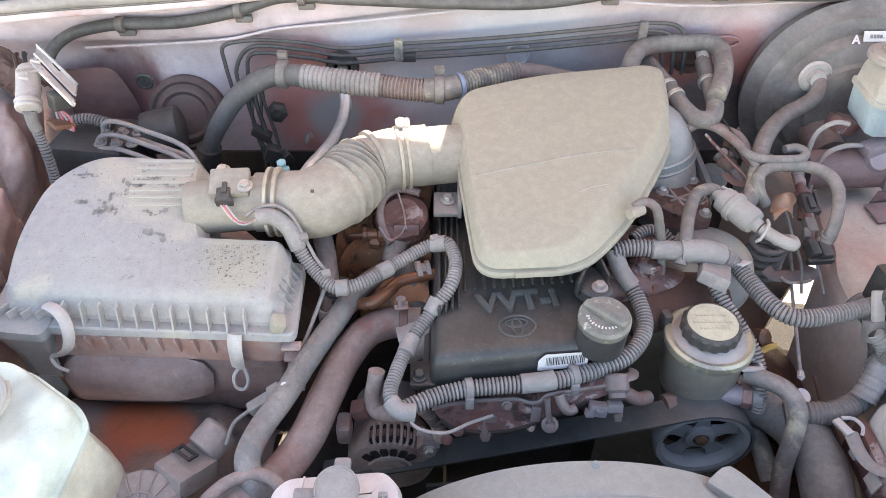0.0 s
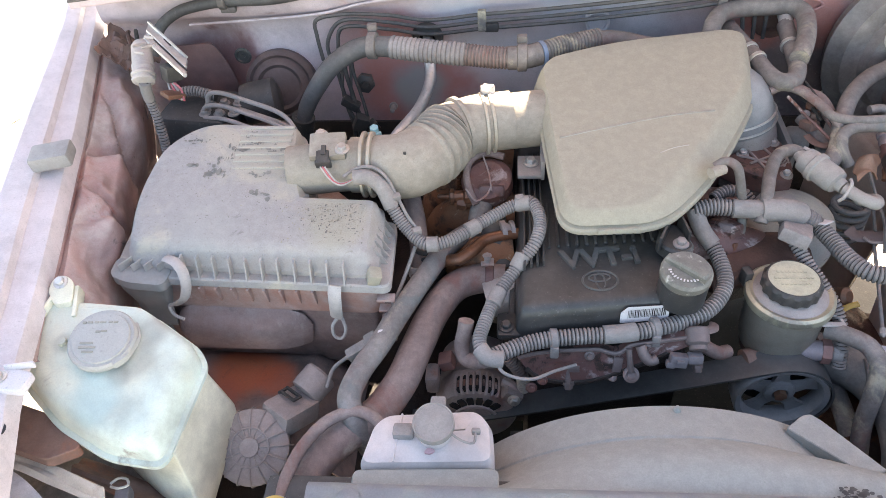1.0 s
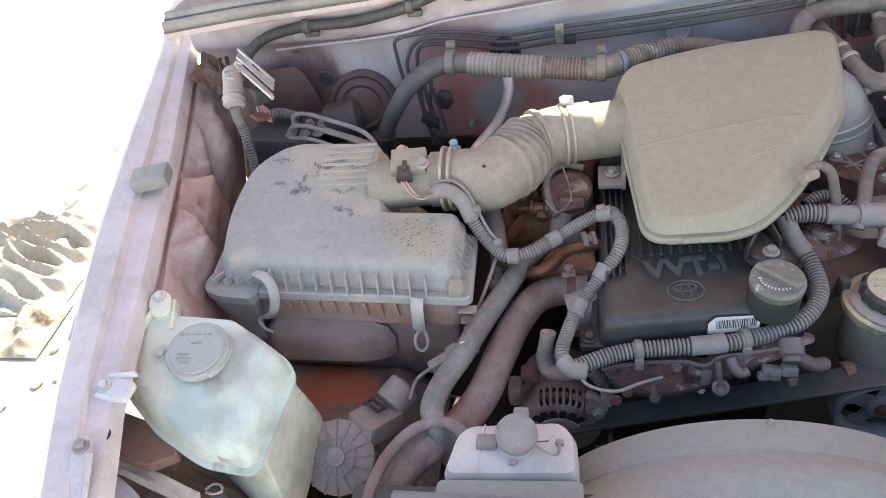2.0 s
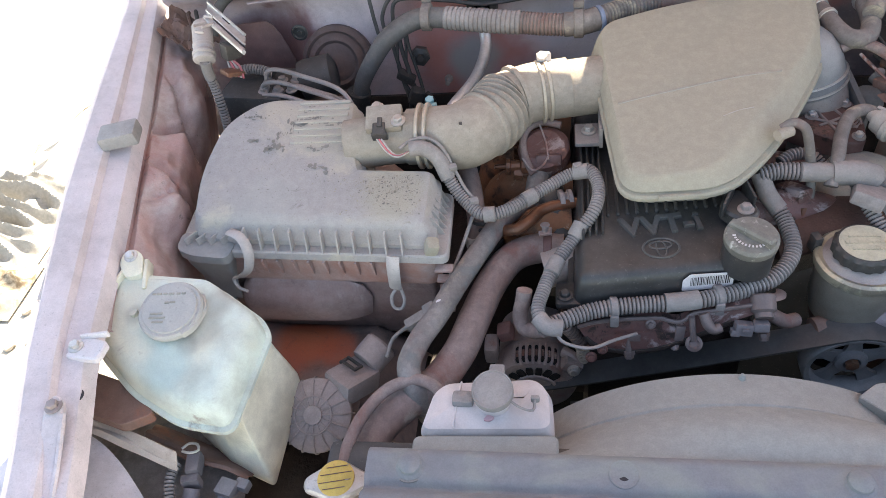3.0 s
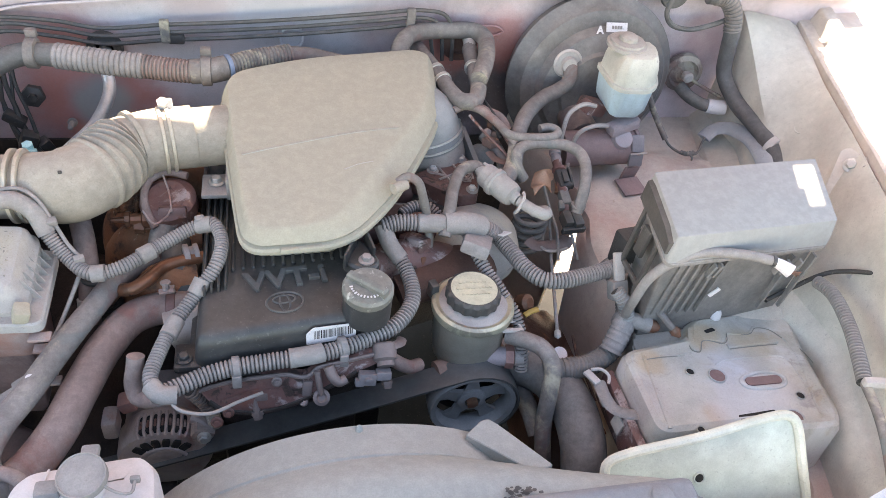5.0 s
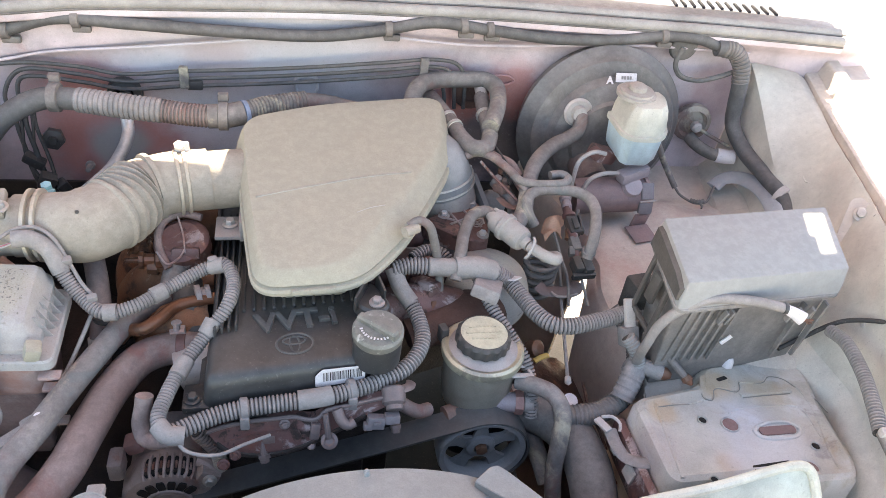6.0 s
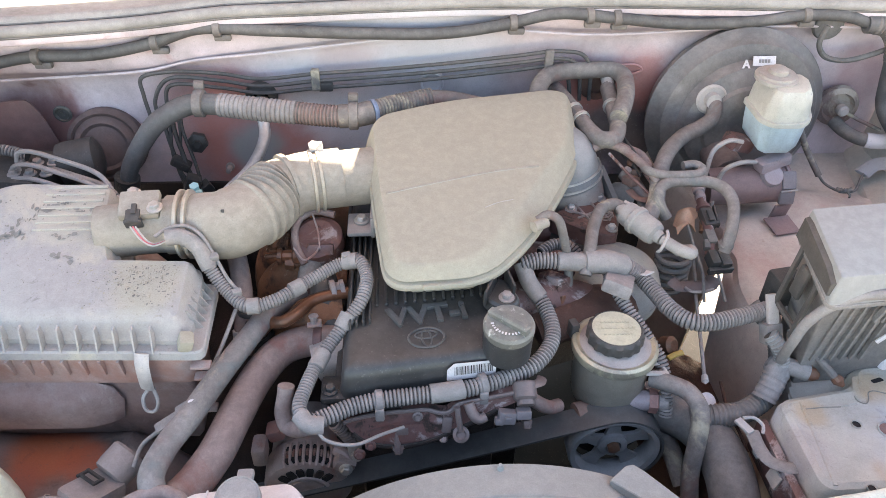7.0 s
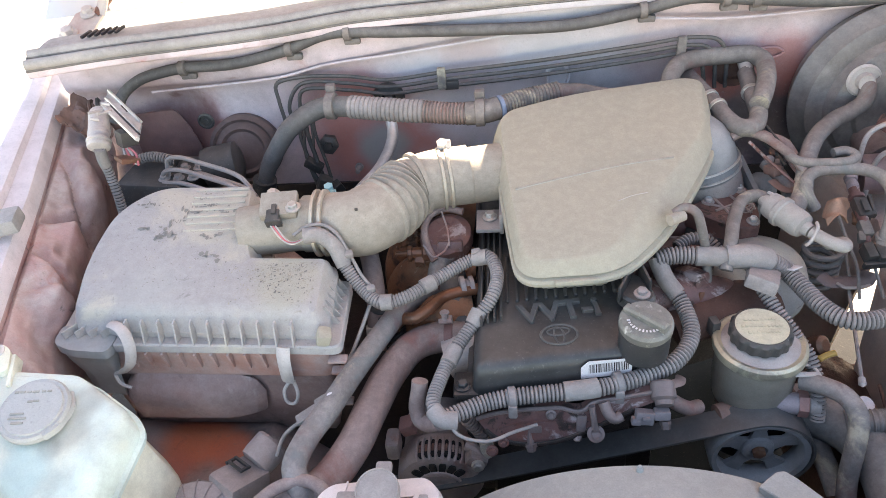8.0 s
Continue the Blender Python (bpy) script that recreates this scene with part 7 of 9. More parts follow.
lrh = thing("lower_radiator_hose", (0.42, 0.47, 0.80), "thick dark dusty lower radiator hose", "hose")
part("tube", sweep([(0.320, 0.570, 0.845), (0.375, 0.556, 0.850), (0.412, 0.528, 0.850), (0.429, 0.486, 0.847), (0.434, 0.446, 0.832), (0.434, 0.415, 0.80), (0.43, 0.39, 0.75)], 0.0285, 26), M_RUBBER, lrh)
part("clamp", lathe([(0.0288, 0), (0.0302, 0.001), (0.0302, 0.010), (0.0288, 0.011)], (0.352, 0.562, 0.848), (0.97, -0.25, 0.05), 32), M_ALT, lrh, "stained steel hose clamp")
hose("pump_pressure_pipe", [(0.350, 0.560, 0.835), (0.376, 0.545, 0.825), (0.392, 0.52, 0.80), (0.40, 0.49, 0.78)], 0.0125, M_HOSE, "dusty pressure hose behind the pump", n=16)
hose("battery_harness", [(0.398, 0.520, 0.872), (0.428, 0.516, 0.879), (0.458, 0.518, 0.880), (0.492, 0.536, 0.884), (0.516, 0.560, 0.890), (0.531, 0.592, 0.902), (0.533, 0.628, 0.915), (0.52, 0.66, 0.92)], 0.0135, M_HOSE, "thick taped and ribbed battery harness", "wiring harness", n=18, ripple=0.0007, pitch=0.005)
hose("hose_end_left", [(-0.072, 0.515, 0.958), (-0.074, 0.510, 0.946), (-0.078, 0.503, 0.926), (-0.074, 0.495, 0.915), (-0.062, 0.488, 0.917), (-0.050, 0.480, 0.930)], 0.0092, M_HOSE_RED, "short reddish elbow hose beside the alternator", n=14)

hose("air_cleaner_wire", [(-0.140, 0.622, 0.975), (-0.148, 0.598, 0.962), (-0.160, 0.565, 0.945), (-0.178, 0.530, 0.930), (-0.192, 0.508, 0.920), (-0.215, 0.500, 0.908), (-0.234, 0.490, 0.896), (-0.240, 0.470, 0.885)], 0.0024, M_TAPE, "thin grey sensor wire beside the air cleaner", "cable")
single("wire_plug", join(box((-0.203, 0.504, 0.914), (0.030, 0.014, 0.014), 0.003, (0, -20, 25)), box((-0.186, 0.512, 0.924), (0.016, 0.016, 0.016), 0.003, (0, -20, 25))), M_TAPE, "small grey plug on the sensor wire", "plug")
bund = thing("black_wire_bundle", (-0.28, 0.95, 0.93), "bundle of black wires hanging on the bulkhead", "wiring harness")
for x0, x1, x2, r in ((-0.292, -0.281, -0.262, 0.0030), (-0.286, -0.283, -0.270, 0.0024), (-0.280, -0.268, -0.252, 0.0034), (-0.272, -0.270, -0.262, 0.0022), (-0.268, -0.255, -0.246, 0.0026)):
    part("wire", sweep([(x0, 0.985, 1.050), (x0 + 0.004, 0.965, 1.025), (x1, 0.955, 0.990), (x1 + 0.006, 0.946, 0.968), (x2, 0.938, 0.940), (x2 - 0.004, 0.93, 0.90)], r, 6), M_RUBBER_DARK, bund)
part("wrap", box((-0.272, 0.950, 0.978), (0.030, 0.018, 0.014), 0.004, (0, 35, 0)), M_RUBBER_DARK, bund)
part("plug", box((-0.258, 0.938, 0.950), (0.022, 0.018, 0.026), 0.003, (10, 25, 15)), M_BLACK_DUSTY, bund)
part("plug", box((-0.240, 0.945, 0.938), (0.016, 0.016, 0.020), 0.003, (10, -25, 30)), M_BLACK, bund)

# ---- pipes beside the throttle ----
brp = thing("breather_pipe", (0.38, 0.86, 1.04), "pinkish dusty breather pipe with a pale end fitting", "pipe")
part("tube", sweep([(0.322, 0.868, 1.052), (0.350, 0.868, 1.052), (0.372, 0.850, 1.050), (0.392, 0.838, 1.046), (0.402, 0.820, 1.035)], 0.0072, 12), M_HOSE_RED, brp)
part("end_fitting", lathe([(0.006, 0), (0.0085, 0.001), (0.0085, 0.006), (0.006, 0.007), (0.006, 0.012)], (0.326, 0.868, 1.052), (-1, 0, 0), 12), M_CLIP, brp, "pale end fitting")
lnk = thing("throttle_linkage", (0.37, 0.83, 1.02), "dark jointed throttle linkage with a brown block", "linkage")
part("rod", sweep([(0.374, 0.858, 1.036), (0.382, 0.838, 1.034), (0.390, 0.812, 1.028)], 0.0026, 8), M_RUBBER_DARK, lnk)
part("rod", sweep([(0.384, 0.862, 1.034), (0.393, 0.842, 1.030), (0.404, 0.800, 1.022)], 0.0028, 8), M_ALT, lnk)
part("block", join(box((0.376, 0.812, 1.022), (0.016, 0.022, 0.012), 0.003, (-15, 0, 25)), box((0.386, 0.828, 1.026), (0.010, 0.016, 0.010), 0.002, (-10, 0, -20))), M_BROWN, lnk)
part("joint", lathe([(0.006, 0), (0.0075, 0.002), (0.0075, 0.006), (0.004, 0.008), (0, 0.008)], (0.383, 0.841, 1.030), (0, -0.5, 1), 12), M_RUST, lnk)
part("pivot", lathe([(0.0045, 0), (0.0055, 0.001), (0.0055, 0.005), (0, 0.006)], (0.373, 0.826, 1.028), (0, -0.5, 1), 10), M_ALT, lnk)
part("strap", sweep([(0.372, 0.800, 1.014), (0.378, 0.786, 1.012), (0.388, 0.778, 1.012), (0.396, 0.780, 1.012)], 0.006, 8, flat=0.3), M_BROWN, lnk)
hose("recirculation_hose", [(0.372, 0.835, 1.020), (0.386, 0.812, 1.012), (0.392, 0.785, 1.000), (0.380, 0.762, 0.992), (0.362, 0.758, 0.985)], 0.0095, M_HOSE, "short grey recirculation hose by the throttle")


# ---- left front corner ----
def tank_plane(x, y):
    return 0.24 * (y - 0.43)


M_TANK_LOW = dusty("cream_tank_plastic", (0.72, 0.70, 0.57), 0.5, 0.25, (0.60, 0.55, 0.44), bump=0.03, trans=0.3, specks=0.0, cloud=0.3)
wash = thing("washer_tank", (-0.45, 0.42, 0.78), "pale green translucent washer fluid tank with a grey cap", "washer tank")
WT = [(-0.434, 0.340), (-0.380, 0.334), (-0.362, 0.434), (-0.372, 0.448), (-0.434, 0.487), (-0.548, 0.496), (-0.550, 0.414), (-0.496, 0.370)]
part("lower_shell", slab([(-0.405, 0.338), (-0.354, 0.320), (-0.344, 0.442), (-0.372, 0.468), (-0.430, 0.488), (-0.525, 0.488), (-0.505, 0.420), (-0.460, 0.376)], [(0.024, 0.842), (0.008, 0.848), (0.001, 0.862), (0.000, 0.88), (0.010, 0.93), (0.015, 0.964)], 0.008, tank_plane, 4), M_TANK_LOW, wash, "cream lower half")
part("seam", slab(WT, [(-0.004, 0.961), (-0.009, 0.962), (-0.009, 0.967), (-0.004, 0.968)], 0.008, tank_plane, 6), M_TANK, wash)
part("upper_shell", slab(WT, [(-0.004, 0.966), (-0.002, 0.985), (0.002, 0.995), (0.007, 0.999), (0.014, 1.001)], 0.010, tank_plane, 6), M_TANK, wash)
cap = part("cap", lathe([(0.033, 0), (0.0360, 0.001), (0.0365, 0.007), (0.0345, 0.010), (0.031, 0.0095), (0.030, 0.0115), (0, 0.012)], (-0.458, 0.436, 1.006), (0.05, -0.20, 1), 44), M_CAP_GREY, wash, "round grey cap with worn print")
part("cap_tab", slab([(-0.436, 0.402), (-0.425, 0.415), (-0.420, 0.445), (-0.430, 0.465), (-0.445, 0.45)], [(0, 1.002), (0, 1.009), (0.002, 1.010)], 0.006), M_CAP_GREY, wash)
marks = []
for dx, dy, w in ((-0.022, 0.014, 0.004), (-0.016, 0.0145, 0.005), (-0.009, 0.015, 0.004), (-0.002, 0.0155, 0.006), (0.006, 0.016, 0.004), (0.012, 0.0165, 0.004), (-0.004, 0.004, 0.005), (0.002, 0.005, 0.006), (-0.012, -0.010, 0.014), (-0.010, -0.015, 0.018), (-0.008, -0.020, 0.012)):
    marks.append(box((-0.458 + dx, 0.436 + dy, 1.0185 + 0.2 * dy - 0.05 * dx), (w, 0.0022, 0.001), 0, (11, 3, 4), 1))
part("print", join(*marks), M_PRINT_SHADE, cap, "faded dark print")
part("rear_tab", join(slab([(-0.543, 0.496), (-0.530, 0.478), (-0.510, 0.482), (-0.516, 0.508), (-0.530, 0.516), (-0.542, 0.511)], [(0, 1.016), (0, 1.0245), (0.003, 1.026)], 0.008, lambda x, y: 0.25 * (y - 0.5)), box((-0.537, 0.484, 1.012), (0.005, 0.040, 0.018), 0.002, (14, 0, -20)), box((-0.509, 0.488, 1.010), (0.005, 0.040, 0.018), 0.002, (14, 0, 12))), M_TANK_LOW, wash, "cream moulded mounting tab")
bolt("tab_bolt", (-0.530, 0.505, 1.027), 0.0055, wash, (0, -0.3, 1))
part("side_tab", join(slab([(-0.540, 0.356), (-0.500, 0.352), (-0.498, 0.376), (-0.530, 0.384)], [(0, 1.024), (0, 1.030), (0.002, 1.0315)], 0.006), box((-0.515, 0.382, 1.033), (0.030, 0.003, 0.008), 0.001, (0, 0, 10))), M_LABEL, wash, "white tab bolted to the wing")
bolt("tab_bolt", (-0.531, 0.368, 1.0315), 0.0055, wash)
part("small_nipple", lathe([(0.005, 0), (0.005, 0.008), (0, 0.009)], (-0.507, 0.438, 1.000), (0, -0.2, 1), 12), M_TANK, wash)

horn = thing("horn", (-0.32, 0.42, 0.80), "round ribbed grey-brown horn cover", "horn")
HN = Vector((0.05, -0.55, 0.83)).normalized()
part("disc", lathe([(0.041, -0.022), (0.045, -0.010), (0.044, -0.003), (0.036, 0.002), (0.012, 0.006), (0.011, 0.009), (0, 0.0095)], (-0.322, 0.402, 0.860), HN, 44), M_HORN, horn)
hx = HN.orthogonal().normalized()
hy = HN.cross(hx)
for k in range(16):
    a = 2 * math.pi * k / 16
    d = hx * math.cos(a) + hy * math.sin(a)
    c = Vector((-0.322, 0.402, 0.860))
    part("rib", sweep([c + d * 0.011 + HN * 0.0065, c + d * 0.036 + HN * 0.0030, c + d * 0.045 - HN * 0.006, c + d * 0.045 - HN * 0.018], 0.0013, 6, 0.01), M_HORN, horn)
part("ring", sweep([Vector((-0.322, 0.402, 0.860)) + HN * 0.0062 + (hx * math.cos(6.2832 * q / 20) + hy * math.sin(6.2832 * q / 20)) * 0.0225 for q in range(21)], 0.0012, 6, 0.004), M_HORN, horn)
part("neck", box((-0.285, 0.452, 0.862), (0.045, 0.055, 0.030), 0.006, (-20, 0, -35)), M_HORN, horn)
part("mount", lathe([(0.016, 0), (0.0205, 0.002), (0.0215, 0.010), (0.0215, 0.030), (0.019, 0.033), (0, 0.034)], (-0.272, 0.474, 0.866), (0.55, 0.75, 0.22), 26), M_HORN, horn, "round rubber terminal cover")
part("clip_frame", join(box((-0.286, 0.458, 0.884), (0.024, 0.003, 0.003), 0, (-20, 0, -35)), box((-0.281, 0.466, 0.881), (0.024, 0.003, 0.003), 0, (-20, 0, -35)), box((-0.294, 0.467, 0.882), (0.003, 0.013, 0.003), 0, (-20, 0, -35)), box((-0.274, 0.456, 0.882), (0.003, 0.013, 0.003), 0, (-20, 0, -35))), M_BLACK, horn)

radiator = thing("radiator", (0.12, 0.31, 0.55), "black radiator with a side neck, mostly hidden", "radiator")
part("core", box((0.12, 0.318, 0.72), (0.72, 0.030, 0.36), 0.004), M_GAP_BLACK, radiator)
part("top_tank", box((0.06, 0.312, 0.915), (0.66, 0.040, 0.030), 0.010), M_BLACK_DUSTY, radiator)
part("neck", sweep([(-0.248, 0.280, 0.890), (-0.248, 0.279, 0.935)], 0.016, 20), M_METAL, radiator)
rc = thing("pressure_filler_cap", (-0.248, 0.278, 0.935), "silver radiator cap with a yellow sticker", "cap")
part("shell", slab([(-0.281, 0.266), (-0.262, 0.2605), (-0.248, 0.2545), (-0.234, 0.2605), (-0.215, 0.2745), (-0.214, 0.285), (-0.234, 0.2945), (-0.248, 0.3015), (-0.262, 0.2945), (-0.282, 0.279)], [(0.002, 0.934), (0, 0.936), (0, 0.9405), (0.002, 0.943), (0.006, 0.944)], 0.006), M_STEEL, rc)
part("sticker", lathe([(0.0185, 0), (0.0185, 0.0018), (0.0175, 0.0024), (0, 0.0025)], (-0.249, 0.2785, 0.9435), (0, -0.1, 1), 36), M_YELLOW, rc, "yellow warning sticker")
lines = [box((-0.249, 0.2785 + dy, 0.9465 + 0.1 * dy), (w, 0.0006, 0.0008), 0, (5, 0, 12), 1) for dy, w in ((-0.011, 0.022), (-0.004, 0.032), (0.004, 0.032), (0.011, 0.022))]
part("printed_lines", join(*lines), M_ENGINE, rc)

ovf = thing("coolant_overflow_tank", (-0.10, 0.36, 0.80), "white plastic coolant overflow tank with a grey cap", "coolant tank")
OT = [(-0.176, 0.330), (-0.036, 0.336), (-0.040, 0.385), (-0.055, 0.402), (-0.152, 0.394), (-0.166, 0.380)]
part("tank", slab(OT, [(0.01, 0.80), (0.0, 0.82), (0.0, 0.936), (0.004, 0.948), (0.012, 0.9525), (0.03, 0.954)], 0.016, seg=6), M_WHITE, ovf)
part("front_guard", slab([(-0.178, 0.300), (-0.032, 0.302), (-0.033, 0.334), (-0.178, 0.3285)], [(0, 0.90), (0, 0.944), (0.002, 0.9465), (0.006, 0.947)], 0.008), M_SHROUD, ovf, "grey shroud bracket in front")
part("neck", lathe([(0.017, 0), (0.017, 0.022)], (-0.098, 0.366, 0.952), (0, -0.15, 1), 28), M_WHITE, ovf)
ovc = part("cap", lathe([(0.0195, 0), (0.021, 0.001), (0.021, 0.009), (0.0205, 0.0105), (0.0195, 0.0105), (0.019, 0.0095), (0, 0.0115)], (-0.098, 0.365, 0.970), (0, -0.22, 1), 40), M_TAPE, ovf, "grey snap cap")
part("strap", sweep([(-0.080, 0.356, 0.970), (-0.070, 0.350, 0.968), (-0.058, 0.350, 0.964), (-0.056, 0.362, 0.964)], 0.0015, 6), M_TAPE, ovc)
part("strap_end", box((-0.056, 0.364, 0.963), (0.009, 0.005, 0.008), 0.002), M_TAPE, ovc)
part("overflow_outlet", box((-0.130, 0.366, 0.956), (0.022, 0.016, 0.012), 0.004), M_TAPE, ovf)
part("cap_hinge", box((-0.095, 0.390, 0.974), (0.016, 0.012, 0.008), 0.003), M_TAPE, ovf)
part("pink_stain", slab([(-0.108, 0.343), (-0.100, 0.3425), (-0.096, 0.347), (-0.104, 0.350)], [(0, 0.9525), (0, 0.9546)], 0.003), M_PINK, ovf, "pink coolant stain")
part("seam_line", sweep([(-0.138, 0.335, 0.951), (-0.136, 0.365, 0.954), (-0.134, 0.39, 0.952)], 0.0012, 6), M_WHITE, ovf)

# brackets in the front left corner
brace = thing("front_brace", (-0.51, 0.26, 0.93), "pale lilac steel brace bolted to the wing edge", "brace")
part("plate", slab([(-0.514, 0.150), (-0.490, 0.146), (-0.495, 0.226), (-0.506, 0.288), (-0.512, 0.304), (-0.522, 0.306), (-0.528, 0.294), (-0.518, 0.235)], [(0, 1.030), (0, 1.037), (0.002, 1.039)], 0.006, lambda x, y: 0.35 * (y - 0.31)), M_LIP, brace)
part("fold", sweep([(-0.490, 0.147, 0.980), (-0.4945, 0.226, 1.008), (-0.5055, 0.288, 1.030)], 0.0030, 6), M_LIP, brace)
bolt("bolt", (-0.517, 0.294, 1.033), 0.0058, brace, material=M_ALT)
hb = thing("headlamp_bracket", (-0.54, 0.36, 0.90), "brown folded headlamp bracket with a pale edge strip", "bracket")
part("panel", slab([(-0.590, 0.405), (-0.505, 0.378), (-0.470, 0.345), (-0.499, 0.326), (-0.560, 0.345), (-0.600, 0.365)], [(0, 0.935), (0, 0.948), (0.001, 0.949)], 0.006, lambda x, y: dent(x, y, 0, 0.008, 18)), M_BROWN, hb)
part("strip", sheet(lambda u, v: (-0.598 + 0.160 * u + 0.012 * v * (1 - u), 0.369 - 0.058 * u - (0.026 - 0.014 * u) * v, 0.926 - 0.012 * v + 0.006 * math.sin(u * 5) * v + dent(u, v, 0, 0.005, 3)), 26, 8, 0.002), M_APRON, hb, "pale bent edge strip")
part("gusset", sheet(lambda u, v: (-0.50 + 0.12 * u, 0.335 - 0.02 * u + 0.035 * v, 0.910 - 0.05 * u - 0.03 * v + dent(u, v, 2, 0.012, 3)), 18, 8, 0.002), M_BROWN, hb)
part("well", sheet(lambda u, v: (-0.66 + 0.27 * u, 0.14 + 0.30 * v, 0.865 - 0.03 * u + dent(u, v, 5, 0.02, 5)), 20, 20, 0.003), M_FUSE_LOW, hb, "grey-brown panel below")
part("bolt_hole", lathe([(0.009, 0), (0.009, 0.001), (0, 0.001)], (-0.515, 0.318, 1.0155), (0, 0, 1), 18), M_INK_GAP, hb)
single("headlamp_support_left", sheet(lambda u, v: (-0.625 + 0.165 * u - 0.020 * v, 0.349 - 0.088 * u + 0.020 * math.sin(u * 3.1) - 0.16 * v, 0.912 + 0.012 * math.sin(v * 3.0) + dent(u, v, 3, 0.004, 3)), 26, 20, 0.004), M_SUPPORT, "pale lilac-white painted headlamp support", "support panel", kind="structure")
lp = thing("lamp_plug", (-0.44, 0.33, 0.89), "grey lamp plug with a steel spring clip and ribbed lead", "plug")
part("body", join(box((-0.432, 0.316, 0.890), (0.016, 0.026, 0.018), 0.004, (0, 0, 12)), box((-0.431, 0.298, 0.884), (0.020, 0.010, 0.020), 0.003, (0, 0, 12)), lathe([(0.009, 0), (0.009, 0.014), (0.007, 0.017), (0, 0.017)], (-0.430, 0.292, 0.880), (0, -0.9, -0.4), 18)), M_CONNECTOR, lp)
part("spring_clip", sweep([(-0.448, 0.329, 0.900), (-0.440, 0.334, 0.903), (-0.430, 0.333, 0.903), (-0.427, 0.327, 0.902), (-0.436, 0.323, 0.902), (-0.446, 0.325, 0.901)], 0.0016, 6, 0.004), M_STEEL, lp, "bent steel spring clip")
conduit("lead", [(-0.452, 0.316, 0.892), (-0.454, 0.298, 0.890), (-0.449, 0.272, 0.880), (-0.445, 0.25, 0.86)], 0.0060, lp, 0.0040, 0.0014)
part("side_plug", join(box((-0.396, 0.300, 0.868), (0.022, 0.020, 0.014), 0.003, (0, 0, -15)), box((-0.380, 0.306, 0.866), (0.016, 0.012, 0.012), 0.002, (0, 0, -15)), box((-0.398, 0.286, 0.864), (0.014, 0.010, 0.010), 0.002, (0, 0, -15))), M_PULLEY, lp, "blue-grey side plug")
single("front_filler_panel", sheet(lambda u, v: (-0.55 + 0.36 * u, 0.11 + 0.13 * v - 0.05 * u, 0.83 + 0.05 * (1 - u) + dent(u, v, 0, 0.01, 3)), 20, 10, 0.003), M_SHROUD, "grey dusty filler panel at the front", "filler panel")
hose("lamp_wire", [(-0.36, 0.30, 0.80), (-0.355, 0.27, 0.83), (-0.352, 0.23, 0.82), (-0.35, 0.19, 0.79)], 0.006, M_BLACK_DUSTY, "thin black lamp wiring", "cable")
for x in (-0.33, -0.305):
    hose("lamp_cable", [(x, 0.34, 0.76), (x + 0.01, 0.30, 0.80), (x + 0.012, 0.25, 0.79), (x + 0.01, 0.2, 0.74)], 0.010, M_RUBBER, "dark dusty cable beside the radiator", "cable")

# ---- bulkhead fittings, left ----
absu = thing("brake_pressure_unit", (-0.49, 0.89, 0.93), "dark brake pressure unit with bent steel pipes", "brake unit")
part("block", box((-0.490, 0.895, 0.975), (0.11, 0.09, 0.08), 0.008, (0, 0, -8)), M_BLACK_DUSTY, absu)
part("motor", lathe([(0.030, 0), (0.032, 0.01), (0.032, 0.05), (0.02, 0.056)], (-0.43, 0.915, 1.0), (1, 0.2, 0.1), 28), M_BLACK_DUSTY, absu)
conduit("lead", [(-0.53, 0.90, 1.03), (-0.50, 0.905, 1.032), (-0.465, 0.90, 1.025)], 0.008, absu)
for i, (zo, yo) in enumerate(((0.0, 0.0), (-0.014, -0.012), (-0.030, -0.022), (-0.036, 0.02))):
    part("pipe", sweep([(-0.470 - 0.006 * i, 0.872 + yo, 0.995 + zo), (-0.468 - 0.006 * i, 0.880 + yo, 1.038 + zo), (-0.452, 0.876 + yo, 1.046 + zo), (-0.400, 0.855 + yo, 1.044 + zo), (-0.335, 0.815 + yo, 1.042 + zo), (-0.315, 0.795 + yo, 1.025 + zo)], 0.0034, 8), M_METAL, absu, "bent steel brake pipe")
for i in range(6):
    bolt("port", (-0.475 + (i % 3) * 0.022, 0.868 + (i // 3) * 0.028, 1.014), 0.006, absu, material=M_METAL)

cn = thing("relay_connector", (-0.51, 0.81, 1.10), "white wiring connector on a bent silver bracket", "connector")
part("bracket", slab([(-0.552, 0.941), (-0.538, 0.890), (-0.446, 0.787), (-0.459, 0.834)], [(0, 1.122), (0, 1.126)], 0.002), M_SILVER, cn, "bent silver bracket")
part("bracket_rib", sweep([(-0.5505, 0.939, 1.1275), (-0.4585, 0.833, 1.1275)], 0.0022, 6), M_SILVER, cn)
part("bracket_fold", sweep([(-0.543, 0.913, 1.1275), (-0.451, 0.807, 1.1275)], 0.0020, 6), M_SILVER, cn)
part("bracket_edge", sweep([(-0.538, 0.890, 1.1265), (-0.446, 0.787, 1.1265)], 0.0032, 6), M_SILVER, cn)
# black line and patch paint the shade of the bracket's fold and slot
part("bracket_shade", sweep([(-0.534, 0.899, 1.1265), (-0.448, 0.800, 1.1265)], 0.0014, 6), M_INK_GAP, cn)
part("bracket_slot", box((-0.500, 0.880, 1.1264), (0.026, 0.006, 0.0015), 0, (0, 0, -50)), M_INK_GAP, cn)
